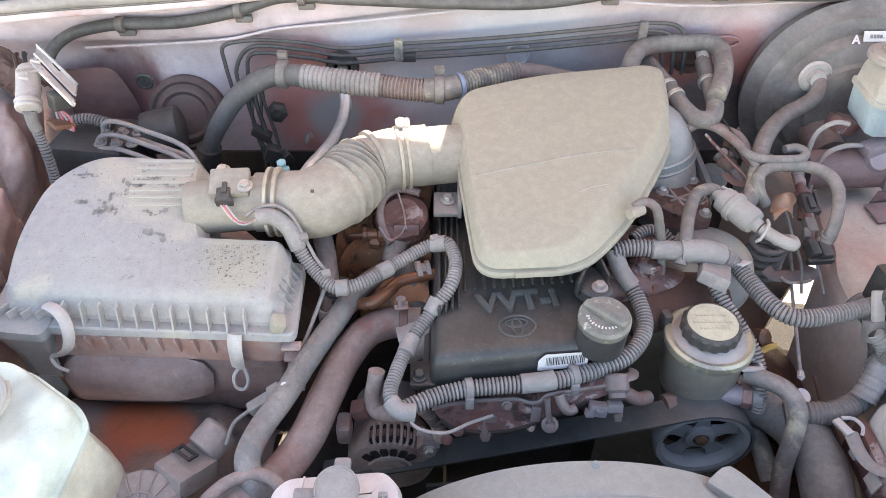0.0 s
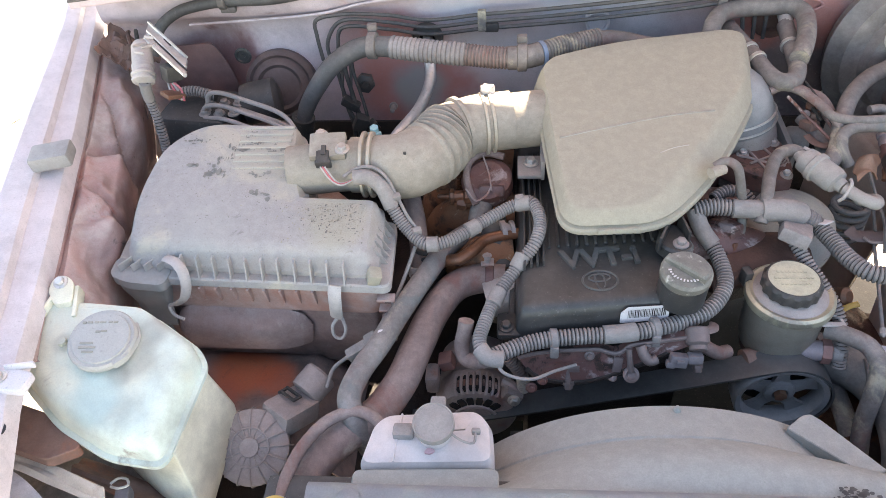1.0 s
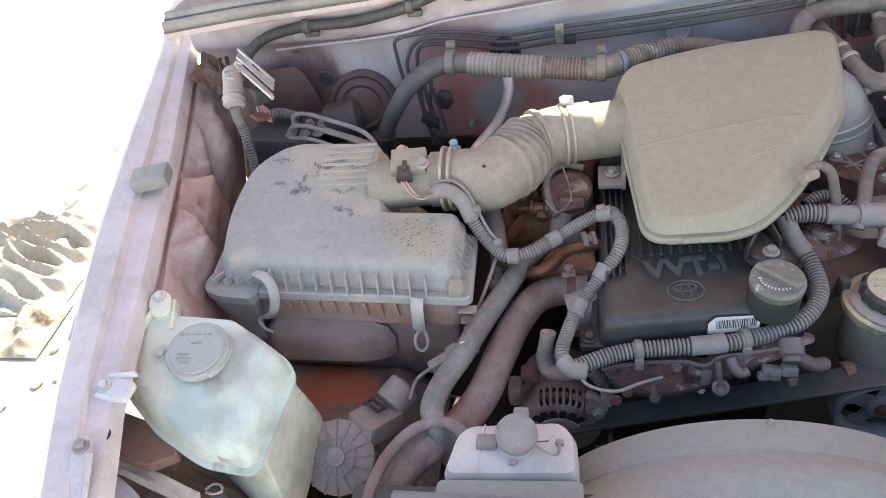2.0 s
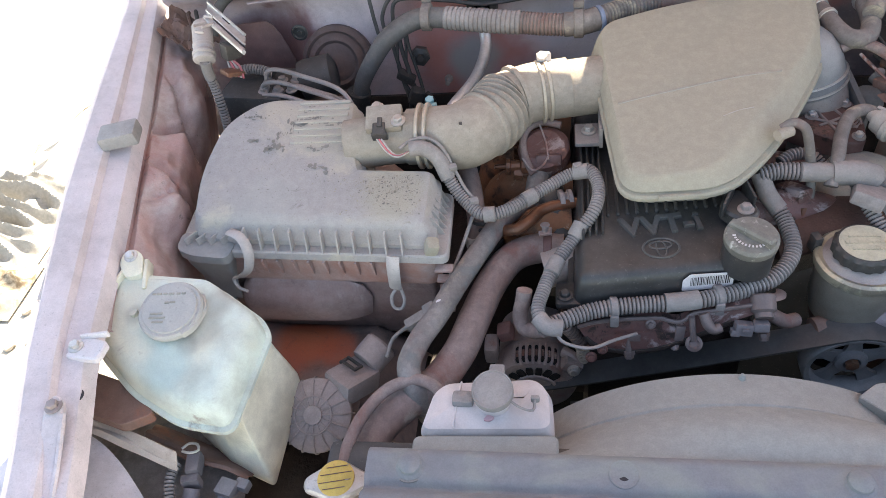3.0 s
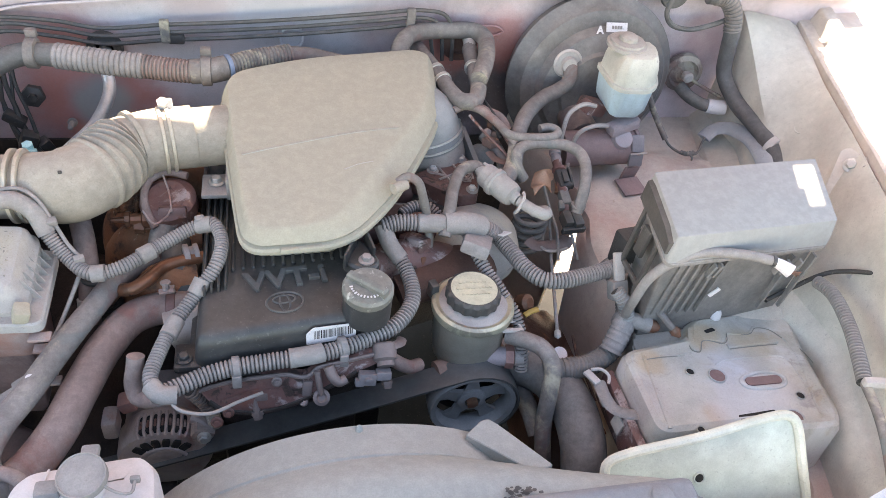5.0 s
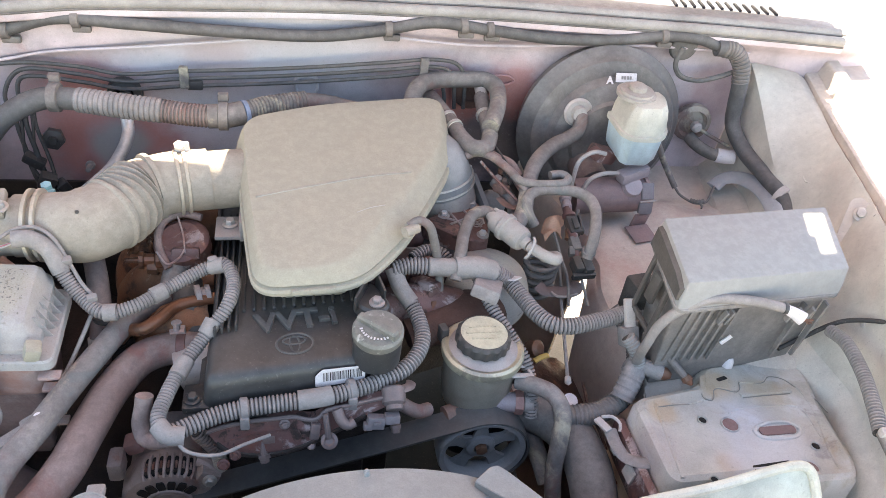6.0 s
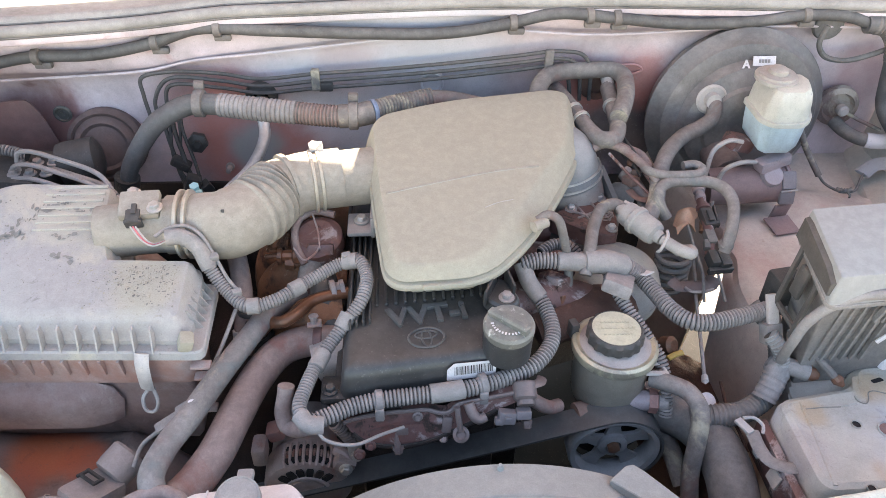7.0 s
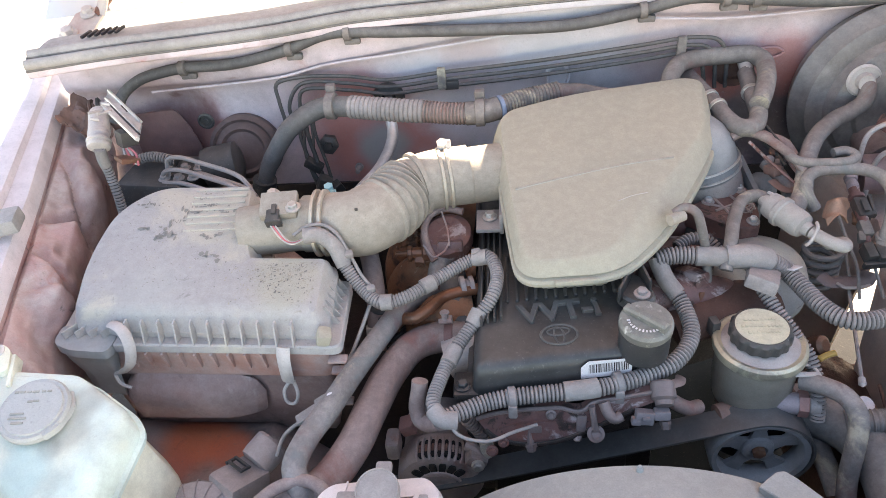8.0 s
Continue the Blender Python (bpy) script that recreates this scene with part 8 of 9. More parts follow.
plugb = part("plug", sweep([(-0.545, 0.887, 1.121), (-0.543, 0.882, 1.119), (-0.535, 0.858, 1.112), (-0.527, 0.833, 1.106), (-0.525, 0.828, 1.105)], lambda s: 0.0146 if 0.08 < s < 0.9 else 0.012, 20, 0.004, flat=0.8), M_CLIP, cn, "white plastic plug")
part("plug_latch", join(*[box(q, w, 0.001, (-18, 0, -18), 1) for q, w in (((-0.521, 0.860, 1.131), (0.003, 0.028, 0.004)), ((-0.535, 0.864, 1.131), (0.003, 0.028, 0.004)), ((-0.5245, 0.876, 1.136), (0.016, 0.003, 0.004)), ((-0.5315, 0.849, 1.127), (0.016, 0.003, 0.004)))]), M_CLIP, plugb)
part("plug_band", sweep([(-0.5315, 0.847, 1.1085), (-0.530, 0.842, 1.1075)], 0.0155, 20, 0.004, flat=0.8), M_CLIP, plugb)
part("plug_collar", lathe([(0.0140, 0), (0.0165, 0.001), (0.0165, 0.004), (0.0145, 0.005), (0.0145, 0.008), (0.0160, 0.009), (0.0150, 0.012), (0.009, 0.014)], (-0.525, 0.829, 1.106), (0.15, -0.80, -0.55), 24), M_CLIP, plugb)
conduit("tail", [(-0.522, 0.818, 1.098), (-0.525, 0.820, 1.080), (-0.524, 0.820, 1.055), (-0.520, 0.812, 1.025), (-0.521, 0.806, 0.985), (-0.524, 0.80, 0.95)], 0.0070, cn)
part("tape", sweep([(-0.522, 0.818, 1.098), (-0.525, 0.820, 1.080), (-0.525, 0.821, 1.070)], 0.0078, 14, 0.004), M_TAPE, cn)
for k in range(4):
    part("red_lead", sweep([(-0.492 + 0.004 * k, 0.826 - 0.003 * k, 1.098), (-0.486 + 0.005 * k, 0.812, 1.090 + 0.002 * (k % 2)), (-0.474 + 0.004 * k, 0.800 - 0.002 * k, 1.084)], 0.0016, 6, 0.004), M_RED if k % 2 else M_CLIP, cn, "red wire" if k == 1 else "")
part("copper_lug", box((-0.478, 0.800, 1.090), (0.022, 0.026, 0.006), 0.001, (-20, 0, -40)), M_COPPER, cn)
part("black_plug", box((-0.484, 0.828, 1.108), (0.020, 0.024, 0.022), 0.003, (-10, 0, -40)), M_BLACK_DUSTY, cn)

lines = thing("brake_lines", (0.0, 1.0, 1.09), "parallel dark steel brake lines clipped to the bulkhead", "brake lines")
for i in range(3):
    d = 0.0115 * i
    base = [(-0.319, 1.093), (-0.281, 1.103), (-0.204, 1.100), (-0.150, 1.091), (-0.064, 1.098), (0.030, 1.104), (0.126, 1.112), (0.230, 1.123), (0.300, 1.130)]
    pts = [(-0.316 + d, 0.995, 1.030), (-0.320 + d * 1.3, 0.998, 1.070 - d)] + [(x, 1.0, z - d) for x, z in base[1 if i else 0:]] + [(0.335 - d, 1.0, 1.124 - d), (0.348 - d * 1.3, 1.0, 1.105 - d), (0.354 - d * 1.3, 1.0, 1.05)]
    part("line", sweep(pts, 0.0031, 8), M_BRAKE_LINE, lines)
for x, z in ((-0.064, 1.090), (0.284, 1.117)):
    part("clip", box((x, 0.997, z), (0.013, 0.010, 0.034), 0.003), M_HOSE, lines, "dusty dark line clip")
    part("clip_foot", box((x + 0.014, 0.999, z - 0.012), (0.022, 0.010, 0.014), 0.003), M_BLACK_DUSTY, lines)

cow = thing("cowl_hose", (0.1, 1.0, 1.16), "long dusty black wiring hose clipped below the cowl", "wiring harness")
CH = [(-0.575, 0.965, 1.060), (-0.560, 0.985, 1.095), (-0.530, 0.995, 1.115), (-0.490, 0.995, 1.126), (-0.454, 0.995, 1.131), (-0.374, 0.993, 1.134), (-0.290, 0.993, 1.150), (-0.222, 0.993, 1.171), (-0.127, 0.993, 1.168), (0.0, 0.993, 1.163), (0.125, 0.993, 1.162), (0.207, 0.993, 1.173), (0.289, 0.993, 1.190), (0.373, 0.993, 1.183), (0.471, 0.993, 1.174), (0.573, 0.993, 1.176), (0.662, 0.993, 1.186), (0.72, 0.993, 1.183), (0.77, 0.99, 1.168)]
part("tube", sweep(CH, 0.0085, 12, 0.01), M_HOSE_DK, cow)
for x in (-0.454, -0.285, -0.195, 0.225, 0.335, 0.375, 0.655):
    z = lerp_rows([(p[0], p[2]) for p in CH], x)[0]
    part("clip", lathe([(0.0095, 0), (0.0115, 0.001), (0.0115, 0.010), (0.0095, 0.011)], (x - 0.005, 0.993, z), (1, 0, 0.05), 20), M_HOSE, cow, "dusty hose clip")
    part("clip_foot", box((x + 0.006, 0.996, z - 0.013), (0.024, 0.010, 0.010), 0.003), M_HOSE, cow)
part("grommet", lathe([(0.024, 0), (0.022, 0.006), (0.012, 0.008), (0, 0.006)], (0.702, 1.008, 1.166), (0, -1, 0), 24), M_RUBBER, cow)
part("loop_wire", sweep([(0.690, 0.985, 1.172), (0.685, 0.985, 1.145), (0.70, 0.985, 1.125), (0.735, 0.985, 1.118), (0.775, 0.988, 1.126), (0.80, 0.99, 1.135)], 0.0042, 8), M_RUBBER, cow)


# ---- right side ----
rw = thing("wing_harness", (0.82, 0.9, 1.05), "thick taped wiring harness down the inner wing", "wiring harness")
RH = [(0.750, 0.990, 1.172), (0.778, 0.988, 1.170), (0.798, 0.980, 1.150), (0.805, 0.976, 1.118), (0.809, 0.974, 1.085), (0.815, 0.968, 1.048), (0.828, 0.935, 1.020), (0.836, 0.870, 1.010), (0.838, 0.818, 1.004), (0.836, 0.775, 0.985)]
part("tube", sweep(RH, 0.0130, 16), M_HOSE_DK, rw)
conduit("ribbed_part", [(0.762, 0.989, 1.172), (0.782, 0.987, 1.168), (0.798, 0.980, 1.148), (0.804, 0.976, 1.122)], 0.0142, rw, 0.006, 0.0015, "", 16, M_HOSE, M_RUBBER)
part("white_band", lathe([(0.0140, 0), (0.0165, 0.001), (0.0165, 0.012), (0.0140, 0.013)], (0.837, 0.826, 1.005), (0.4, -0.9, -0.15), 24), M_CLIP, rw, "pale cable strap")
hose("grommet_cable", [(0.764, 1.008, 1.030), (0.785, 0.99, 1.020), (0.822, 0.965, 1.008)], 0.003, M_HOSE, "thin control cable from the grommet", "cable")
single("cable_end", lathe([(0.009, 0), (0.009, 0.010), (0.006, 0.013), (0, 0.013)], (0.764, 0.996, 1.031), (0, -1, 0), 18), M_CLIP, "round pale cable end", "cable end")
hose("clutch_hose", [(0.765, 1.005, 1.005), (0.775, 0.985, 0.998), (0.792, 0.965, 0.994), (0.812, 0.955, 0.994)], 0.0105, M_RUBBER, "short black rubber hose with a pale wrapped end")
single("wrapped_end", sweep([(0.800, 0.960, 0.994), (0.814, 0.955, 0.994), (0.828, 0.951, 0.996)], 0.0125, 14), M_LABEL, "white wrapped hose end", "hose end")

bo = thing("brake_booster", (0.568, 0.97, 0.91), "large round black dusty brake booster on the bulkhead", "brake booster")
BC = Vector((0.580, 1.012, 1.030))
part("shell", lathe([(0.126, 0.0), (0.132, 0.010), (0.133, 0.026), (0.138, 0.029), (0.139, 0.034), (0.133, 0.039), (0.128, 0.041), (0.120, 0.052), (0.108, 0.056), (0.098, 0.057), (0.090, 0.070), (0.066, 0.078), (0.062, 0.084), (0.045, 0.087), (0, 0.088)], BC, (0, -1, 0.06), 64), M_BOOSTER, bo)
part("check_valve", lathe([(0.022, 0), (0.023, 0.003), (0.020, 0.006), (0.020, 0.004), (0.012, 0.004), (0.011, 0.014), (0, 0.014)], (0.520, 0.940, 1.080), (0, -1, 0.1), 28), M_CLIP, bo, "pale check-valve ring")
part("label", box((0.592, 0.9535, 1.1325), (0.034, 0.002, 0.014), 0.0005, (-28, 0, 0)), M_LABEL, bo, "small white paper label")
part("label_bars", join(*[box((0.585 + i * 0.0045, 0.952, 1.1330), (0.003, 0.001, 0.005), 0, (-28, 0, 0), 1) for i in range(4)]), M_TAPE, bo)
lettering("painted_letter", "A", (0.565, 0.9505, 1.1285), 0.016, 0.0003, M_LABEL, bo, (62, 0, 0))

mc = thing("master_cylinder", (0.58, 0.86, 0.94), "dark master cylinder with pale pipe unions", "master cylinder")
part("neck", sweep([(0.548, 0.950, 0.995), (0.548, 0.915, 0.990), (0.550, 0.880, 0.986)], 0.026, 20), M_HOSE_RED, mc)
part("body", sweep([(0.505, 0.852, 0.982), (0.540, 0.850, 0.985), (0.580, 0.848, 0.988), (0.614, 0.847, 0.990)], 0.0275, 26), M_BARREL, mc)
part("end_cap", lathe([(0.0275, 0), (0.0300, 0.001), (0.0300, 0.006), (0.026, 0.008), (0, 0.0085)], (0.612, 0.847, 0.990), (1, -0.02, 0.03), 30), M_BARREL, mc)
part("end_clip", join(box((0.612, 0.826, 1.008), (0.020, 0.006, 0.026), 0.002, (-35, 0, 0)), box((0.612, 0.818, 0.984), (0.022, 0.006, 0.020), 0.002, (-15, 0, 0))), M_CONNECTOR, mc, "violet-grey end clip")
part("end_edge", sweep([(0.600, 0.815, 0.996), (0.625, 0.8155, 0.998)], 0.0014, 6), M_METAL, mc)
part("union_block", join(box((0.588, 0.842, 1.030), (0.050, 0.022, 0.018), 0.005, (0, -12, 15)), lathe([(0.017, 0), (0.014, 0.012), (0, 0.014)], (0.588, 0.836, 1.008), (0, -0.6, 0.6), 24)), M_UNION, mc, "pale metal union")
part("port", box((0.545, 0.872, 1.045), (0.040, 0.03, 0.022), 0.006, (0, 20, 20)), M_ENGINE, mc)
part("pipe", sweep([(0.540, 0.850, 1.058), (0.520, 0.848, 1.062), (0.500, 0.845, 1.050), (0.494, 0.84, 1.02), (0.492, 0.83, 0.98)], 0.0034, 8), M_METAL, mc)
part("pipe", sweep([(0.562, 0.838, 1.032), (0.540, 0.836, 1.033), (0.518, 0.835, 1.022), (0.510, 0.832, 0.99), (0.508, 0.82, 0.95)], 0.0034, 8), M_METAL, mc)
part("foot", box((0.610, 0.802, 0.946), (0.040, 0.036, 0.003), 0.001, (8, 0, 10)), M_BARREL, mc)
part("foot_web", box((0.612, 0.822, 0.957), (0.026, 0.004, 0.028), 0.001, (12, 0, 10)), M_BARREL, mc)

bt = thing("brake_fluid_reservoir", (0.572, 0.85, 1.05), "white brake fluid reservoir with bluish lower half", "reservoir")
BT = [(0.551, 0.838), (0.562, 0.823), (0.600, 0.822), (0.618, 0.838), (0.630, 0.872), (0.624, 0.900), (0.552, 0.902)]
part("lower", slab(BT, [(0.009, 1.050), (0.005, 1.056), (0.003, 1.070), (0.001, 1.094)], 0.007), M_BRAKE_BLUE, bt, "bluish fluid-filled lower half")
part("rim", slab(BT, [(0.0, 1.094), (-0.003, 1.095), (-0.003, 1.101), (0.0, 1.102)], 0.008), M_BRAKE_TANK, bt)
part("upper", slab(BT, [(0.001, 1.102), (0.003, 1.122), (0.006, 1.134), (0.011, 1.141), (0.018, 1.143)], 0.008), M_BRAKE_TANK, bt)
btc = part("cap", lathe([(0.027, 0), (0.029, 0.001), (0.029, 0.006), (0.025, 0.007), (0.0245, 0.010), (0.0135, 0.011), (0.013, 0.016), (0.010, 0.018), (0, 0.018)], (0.574, 0.876, 1.140), (0, -0.05, 1), 40), M_BRAKE_CAP, bt, "cream stepped screw cap")
part("sight_mark", lathe([(0.004, 0), (0.003, 0.001), (0, 0.001)], (0.606, 0.840, 1.136), (0.2, -0.6, 0.7), 12), M_TAPE, bt)
hose("reservoir_wire", [(0.632, 0.895, 1.070), (0.652, 0.905, 1.045), (0.676, 0.915, 1.010), (0.692, 0.906, 0.985), (0.701, 0.895, 0.970)], 0.0048, M_HOSE, "grey taped level-sensor cable hanging down", "cable")
hose("loose_wire", [(0.700, 0.896, 0.972), (0.708, 0.888, 0.962), (0.716, 0.872, 0.961), (0.724, 0.861, 0.962), (0.740, 0.860, 0.964), (0.756, 0.876, 0.962), (0.778, 0.905, 0.957), (0.806, 0.935, 0.966)], 0.0020, M_RUBBER, "dark brown loose wire drooping over the panel", "cable")
single("wire_knot", join(sweep([(0.718, 0.868, 0.963), (0.728, 0.860, 0.965), (0.738, 0.861, 0.966)], 0.0034, 8, 0.003, ripple=0.0006, pitch=0.005), sweep([(0.728, 0.860, 0.966), (0.732, 0.853, 0.962), (0.730, 0.849, 0.960)], 0.0018, 6, 0.003)), M_RUBBER, "frayed taped knot on the loose wire", "tape")
single("arch_band", sweep([(0.786, 0.918, 0.957), (0.806, 0.926, 0.968), (0.822, 0.914, 0.978), (0.829, 0.888, 0.986), (0.829, 0.858, 0.992), (0.824, 0.825, 0.994), (0.815, 0.79, 0.992), (0.80, 0.75, 0.985)], 0.013, 12, flat=0.3), M_ARCH, "blue-grey sealed band round the wheel arch", "band")

fb = thing("fuse_box", (0.62, 0.57, 0.93), "dark grey fuse and relay box with a dusty lid", "fuse box")
FB = [(0.5105, 0.521), (0.727, 0.537), (0.752, 0.640), (0.519, 0.622)]


def fb_plane(x, y):
    return 0.18 * (y - 0.57)


part("lid", slab(FB, [(-0.003, 1.060), (-0.003, 1.070), (0.0, 1.089), (0.001, 1.0945), (0.0025, 1.0955)], 0.004, fb_plane), M_FUSE, fb)
part("body", slab([(0.514, 0.531), (0.730, 0.546), (0.748, 0.632), (0.519, 0.616)], [(0.012, 0.900), (0.008, 0.94), (0.002, 1.052), (0.0, 1.058)], 0.008), M_FUSE_LOW, fb)
part("lid_end", join(loft([[Vector(p) for p in ((0.5118, 0.523, 1.060), (0.5118, 0.523, 1.0765), (0.5135, 0.545, 1.0850), (0.5185, 0.605, 1.0955), (0.5200, 0.618, 1.096), (0.5185, 0.620, 1.068))], [Vector(p) + Vector((-0.0072, 0, 0)) for p in ((0.5118, 0.524, 1.060), (0.5118, 0.524, 1.0755), (0.5135, 0.545, 1.0835), (0.5185, 0.605, 1.0940), (0.5200, 0.617, 1.0945), (0.5185, 0.619, 1.068))]])), M_LID_END, fb, "bare dark end wall of the lid")
part("rim", slab(FB, [(-0.004, 1.054), (-0.005, 1.055), (-0.005, 1.059), (-0.004, 1.060)], 0.010, fb_plane), M_FUSE_LOW, fb)
for i in range(8):
    x = 0.530 + i * 0.012 if i < 6 else 0.50 + i * 0.030
    part("rib", loft([[(x, 0.537, 0.945), (x + 0.003, 0.537, 0.945), (x + 0.003, 0.542, 0.945), (x, 0.542, 0.945)], [(x + 0.010, 0.533, 1.035), (x + 0.013, 0.533, 1.035), (x + 0.013, 0.542, 1.035), (x + 0.010, 0.542, 1.035)]]), M_FUSE_LOW, fb)
for x in (0.575, 0.583, 0.665, 0.673, 0.690):
    part("tab", box((x, 0.524, 1.030), (0.0035, 0.008, 0.022), 0.001, (8, 12, 0), 1), M_FUSE_LOW, fb)
part("side_clip", box((0.5075, 0.575, 1.035), (0.006, 0.018, 0.040), 0.002, (0, 6, 0)), M_LID_END, fb)
part("side_frame", join(box((0.507, 0.598, 1.02), (0.005, 0.006, 0.10), 0.001, (0, 6, 0)), box((0.509, 0.552, 1.02), (0.005, 0.006, 0.10), 0.001, (0, 6, 0)), box((0.505, 0.575, 0.985), (0.005, 0.05, 0.006), 0.001, (0, 6, 0))), M_LID_END, fb)
part("side_plug", box((0.520, 0.618, 0.985), (0.035, 0.03, 0.05), 0.004, (0, 0, 10)), M_RUBBER_DARK, fb)
part("scratch", box((0.600, 0.5315, 0.985), (0.016, 0.002, 0.006), 0.0005, (0, -50, 0)), M_LABEL, fb, "white paint scratch")

bcab = thing("battery_cable", (0.57, 0.52, 0.95), "grey battery cable with a frayed bare end", "cable")
part("jacket", sweep([(0.500, 0.545, 0.940), (0.494, 0.530, 0.985), (0.500, 0.527, 1.020), (0.518, 0.524, 1.046), (0.548, 0.523, 1.060), (0.598, 0.514, 1.063), (0.632, 0.503, 1.061)], 0.0060, 12), M_TAPE, bcab)
part("band", lathe([(0.0062, 0), (0.0068, 0.0005), (0.0068, 0.004), (0.0062, 0.0045)], (0.630, 0.5035, 1.061), (1, -0.3, 0), 16), M_BLACK, bcab)
part("stripped_end", sweep([(0.632, 0.503, 1.061), (0.642, 0.497, 1.058), (0.650, 0.490, 1.055)], lambda s: 0.0055 + 0.003 * s, 10, 0.003), M_LABEL, bcab, "pale stripped end")
for k in range(6):
    part("strand", sweep([(0.649, 0.490, 1.055), (0.656 + 0.001 * k, 0.485 + 0.0015 * (k % 3), 1.052 + 0.002 * (k % 4))], 0.0009, 5, 0.003), M_COPPER, bcab)

cc = thing("cut_cables", (0.52, 0.55, 0.90), "taped battery leads with cut copper ends", "cable")
part("ribbed_lead", sweep([(0.490, 0.566, 0.962), (0.500, 0.556, 0.950), (0.507, 0.548, 0.930), (0.510, 0.545, 0.91)], 0.009, 12), M_FUSE, cc)
conduit("ribbed_cover", [(0.490, 0.566, 0.962), (0.500, 0.556, 0.950), (0.507, 0.549, 0.932)], 0.0098, cc, ridge=M_TAPE)
part("cut_lead", sweep([(0.505, 0.552, 0.928), (0.520, 0.545, 0.926), (0.536, 0.538, 0.924)], 0.0105, 14), M_TAPE, cc)
part("cut_end", lathe([(0.009, 0), (0.0085, 0.006), (0.004, 0.012), (0, 0.012)], (0.536, 0.538, 0.924), (0.85, -0.4, -0.1), 12), M_COPPER, cc, "bare copper end")
part("thin_lead", sweep([(0.515, 0.572, 0.965), (0.530, 0.555, 0.955), (0.548, 0.538, 0.940), (0.560, 0.525, 0.930)], 0.0048, 10), M_HOSE, cc)
part("thin_end", lathe([(0.006, 0), (0.007, 0.006), (0.002, 0.014), (0, 0.014)], (0.560, 0.525, 0.930), (0.5, -0.6, -0.4), 10), M_COPPER, cc, "bare copper end")
part("taped_junction", sweep([(0.512, 0.562, 0.905), (0.508, 0.552, 0.922), (0.498, 0.540, 0.910), (0.486, 0.527, 0.892)], 0.0145, 14, ripple=0.0006, pitch=0.007), M_WRAP, cc)

tray = thing("battery_tray", (0.60, 0.44, 0.85), "dusty bare-metal battery tray with rusty patches", "battery tray")
TR = [(0.487, 0.386), (0.640, 0.388), (0.655, 0.372), (0.712, 0.372), (0.722, 0.392), (0.730, 0.480), (0.748, 0.560), (0.600, 0.552), (0.585, 0.520), (0.487, 0.505)]


def tray_plane(x, y):
    return 0.0


part("pan", slab(TR, [(-0.006, 0.83), (-0.004, 0.905), (0.0, 0.914), (0.006, 0.9175), (0.012, 0.9165), (0.02, 0.9155)], 0.018, tray_plane, 6), M_TRAY, tray)
def press(name, pts, r, z=0.9150):
    part(name, sweep([(x, y, z) for x, y in pts], r, 6, 0.005), M_TRAY, tray)


press("pressed_line", [(0.6406, 0.5227), (0.672, 0.5208), (0.685, 0.5300), (0.703, 0.5255), (0.715, 0.510), (0.7174, 0.4913), (0.7140, 0.460), (0.700, 0.410), (0.696, 0.385)], 0.0020)
press("pressed_line", [(0.507, 0.492), (0.535, 0.494), (0.560, 0.494), (0.578, 0.498)], 0.0018)
press("pressed_edge", [(0.512, 0.500), (0.510, 0.47), (0.505, 0.43), (0.500, 0.39)], 0.0030)
press("pressed_ridge", [(0.6303, 0.5005), (0.665, 0.5022), (0.7035, 0.5030)], 0.0036)
press("pressed_panel", [(0.600, 0.474), (0.612, 0.480), (0.660, 0.482), (0.700, 0.476), (0.702, 0.43)], 0.0022, 0.9146)
part("rear_tongue", slab([(0.5906, 0.5361), (0.5800, 0.512), (0.5805, 0.500), (0.588, 0.4965), (0.594, 0.503), (0.598, 0.512), (0.606, 0.515), (0.6286, 0.5080), (0.636, 0.516), (0.6380, 0.532), (0.615, 0.540)], [(0, 0.9150), (0.0002, 0.9164), (0.0008, 0.9170)], 0.003), M_TRAY, tray, "rust-stained rear tongue")
# thin dark lines draw the shade along the pressed edges
for pts in ([(0.5795, 0.512), (0.5800, 0.4995), (0.588, 0.4955), (0.5945, 0.502), (0.5985, 0.511), (0.606, 0.5138), (0.6286, 0.5065), (0.6372, 0.514), (0.6395, 0.5215), (0.672, 0.5190), (0.685, 0.5280), (0.703, 0.5235), (0.7135, 0.508)],
            [(0.632, 0.4965), (0.665, 0.4980), (0.700, 0.4985)], [(0.510, 0.4905), (0.535, 0.4920), (0.556, 0.4920)], [(0.722, 0.498), (0.729, 0.486), (0.733, 0.465)]):
    part("dirt_line", sweep([(x, y, 0.9160) for x, y in pts], 0.0007, 5, 0.004), M_FLECK, tray, "dark line painted for the shade in a pressed joint")
part("tongue_slot", slab([(0.612, 0.524), (0.627, 0.528), (0.624, 0.533), (0.610, 0.529)], [(0, 0.9168), (0, 0.9176)], 0.002), M_GAP_BLACK, tray)


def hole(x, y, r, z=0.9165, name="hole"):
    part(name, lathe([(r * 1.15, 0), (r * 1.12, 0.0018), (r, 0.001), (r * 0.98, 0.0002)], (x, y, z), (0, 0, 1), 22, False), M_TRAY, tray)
    # the pan isn't pierced; a dark disc colours in the hole's shade
    part("hole_shadow", lathe([(r * 0.97, 0), (r * 0.97, 0.0006), (0, 0.0006)], (x, y, z - 0.0005), (0, 0, 1), 22), M_RECESS if r > 0.009 else M_GAP_BLACK, tray, "dark disc in place of a hole")


hole(0.561, 0.466, 0.0048)
hole(0.5935, 0.457, 0.0098)
hole(0.685, 0.417, 0.0050)
hole(0.536, 0.384, 0.0045)
hole(0.660, 0.388, 0.0100)
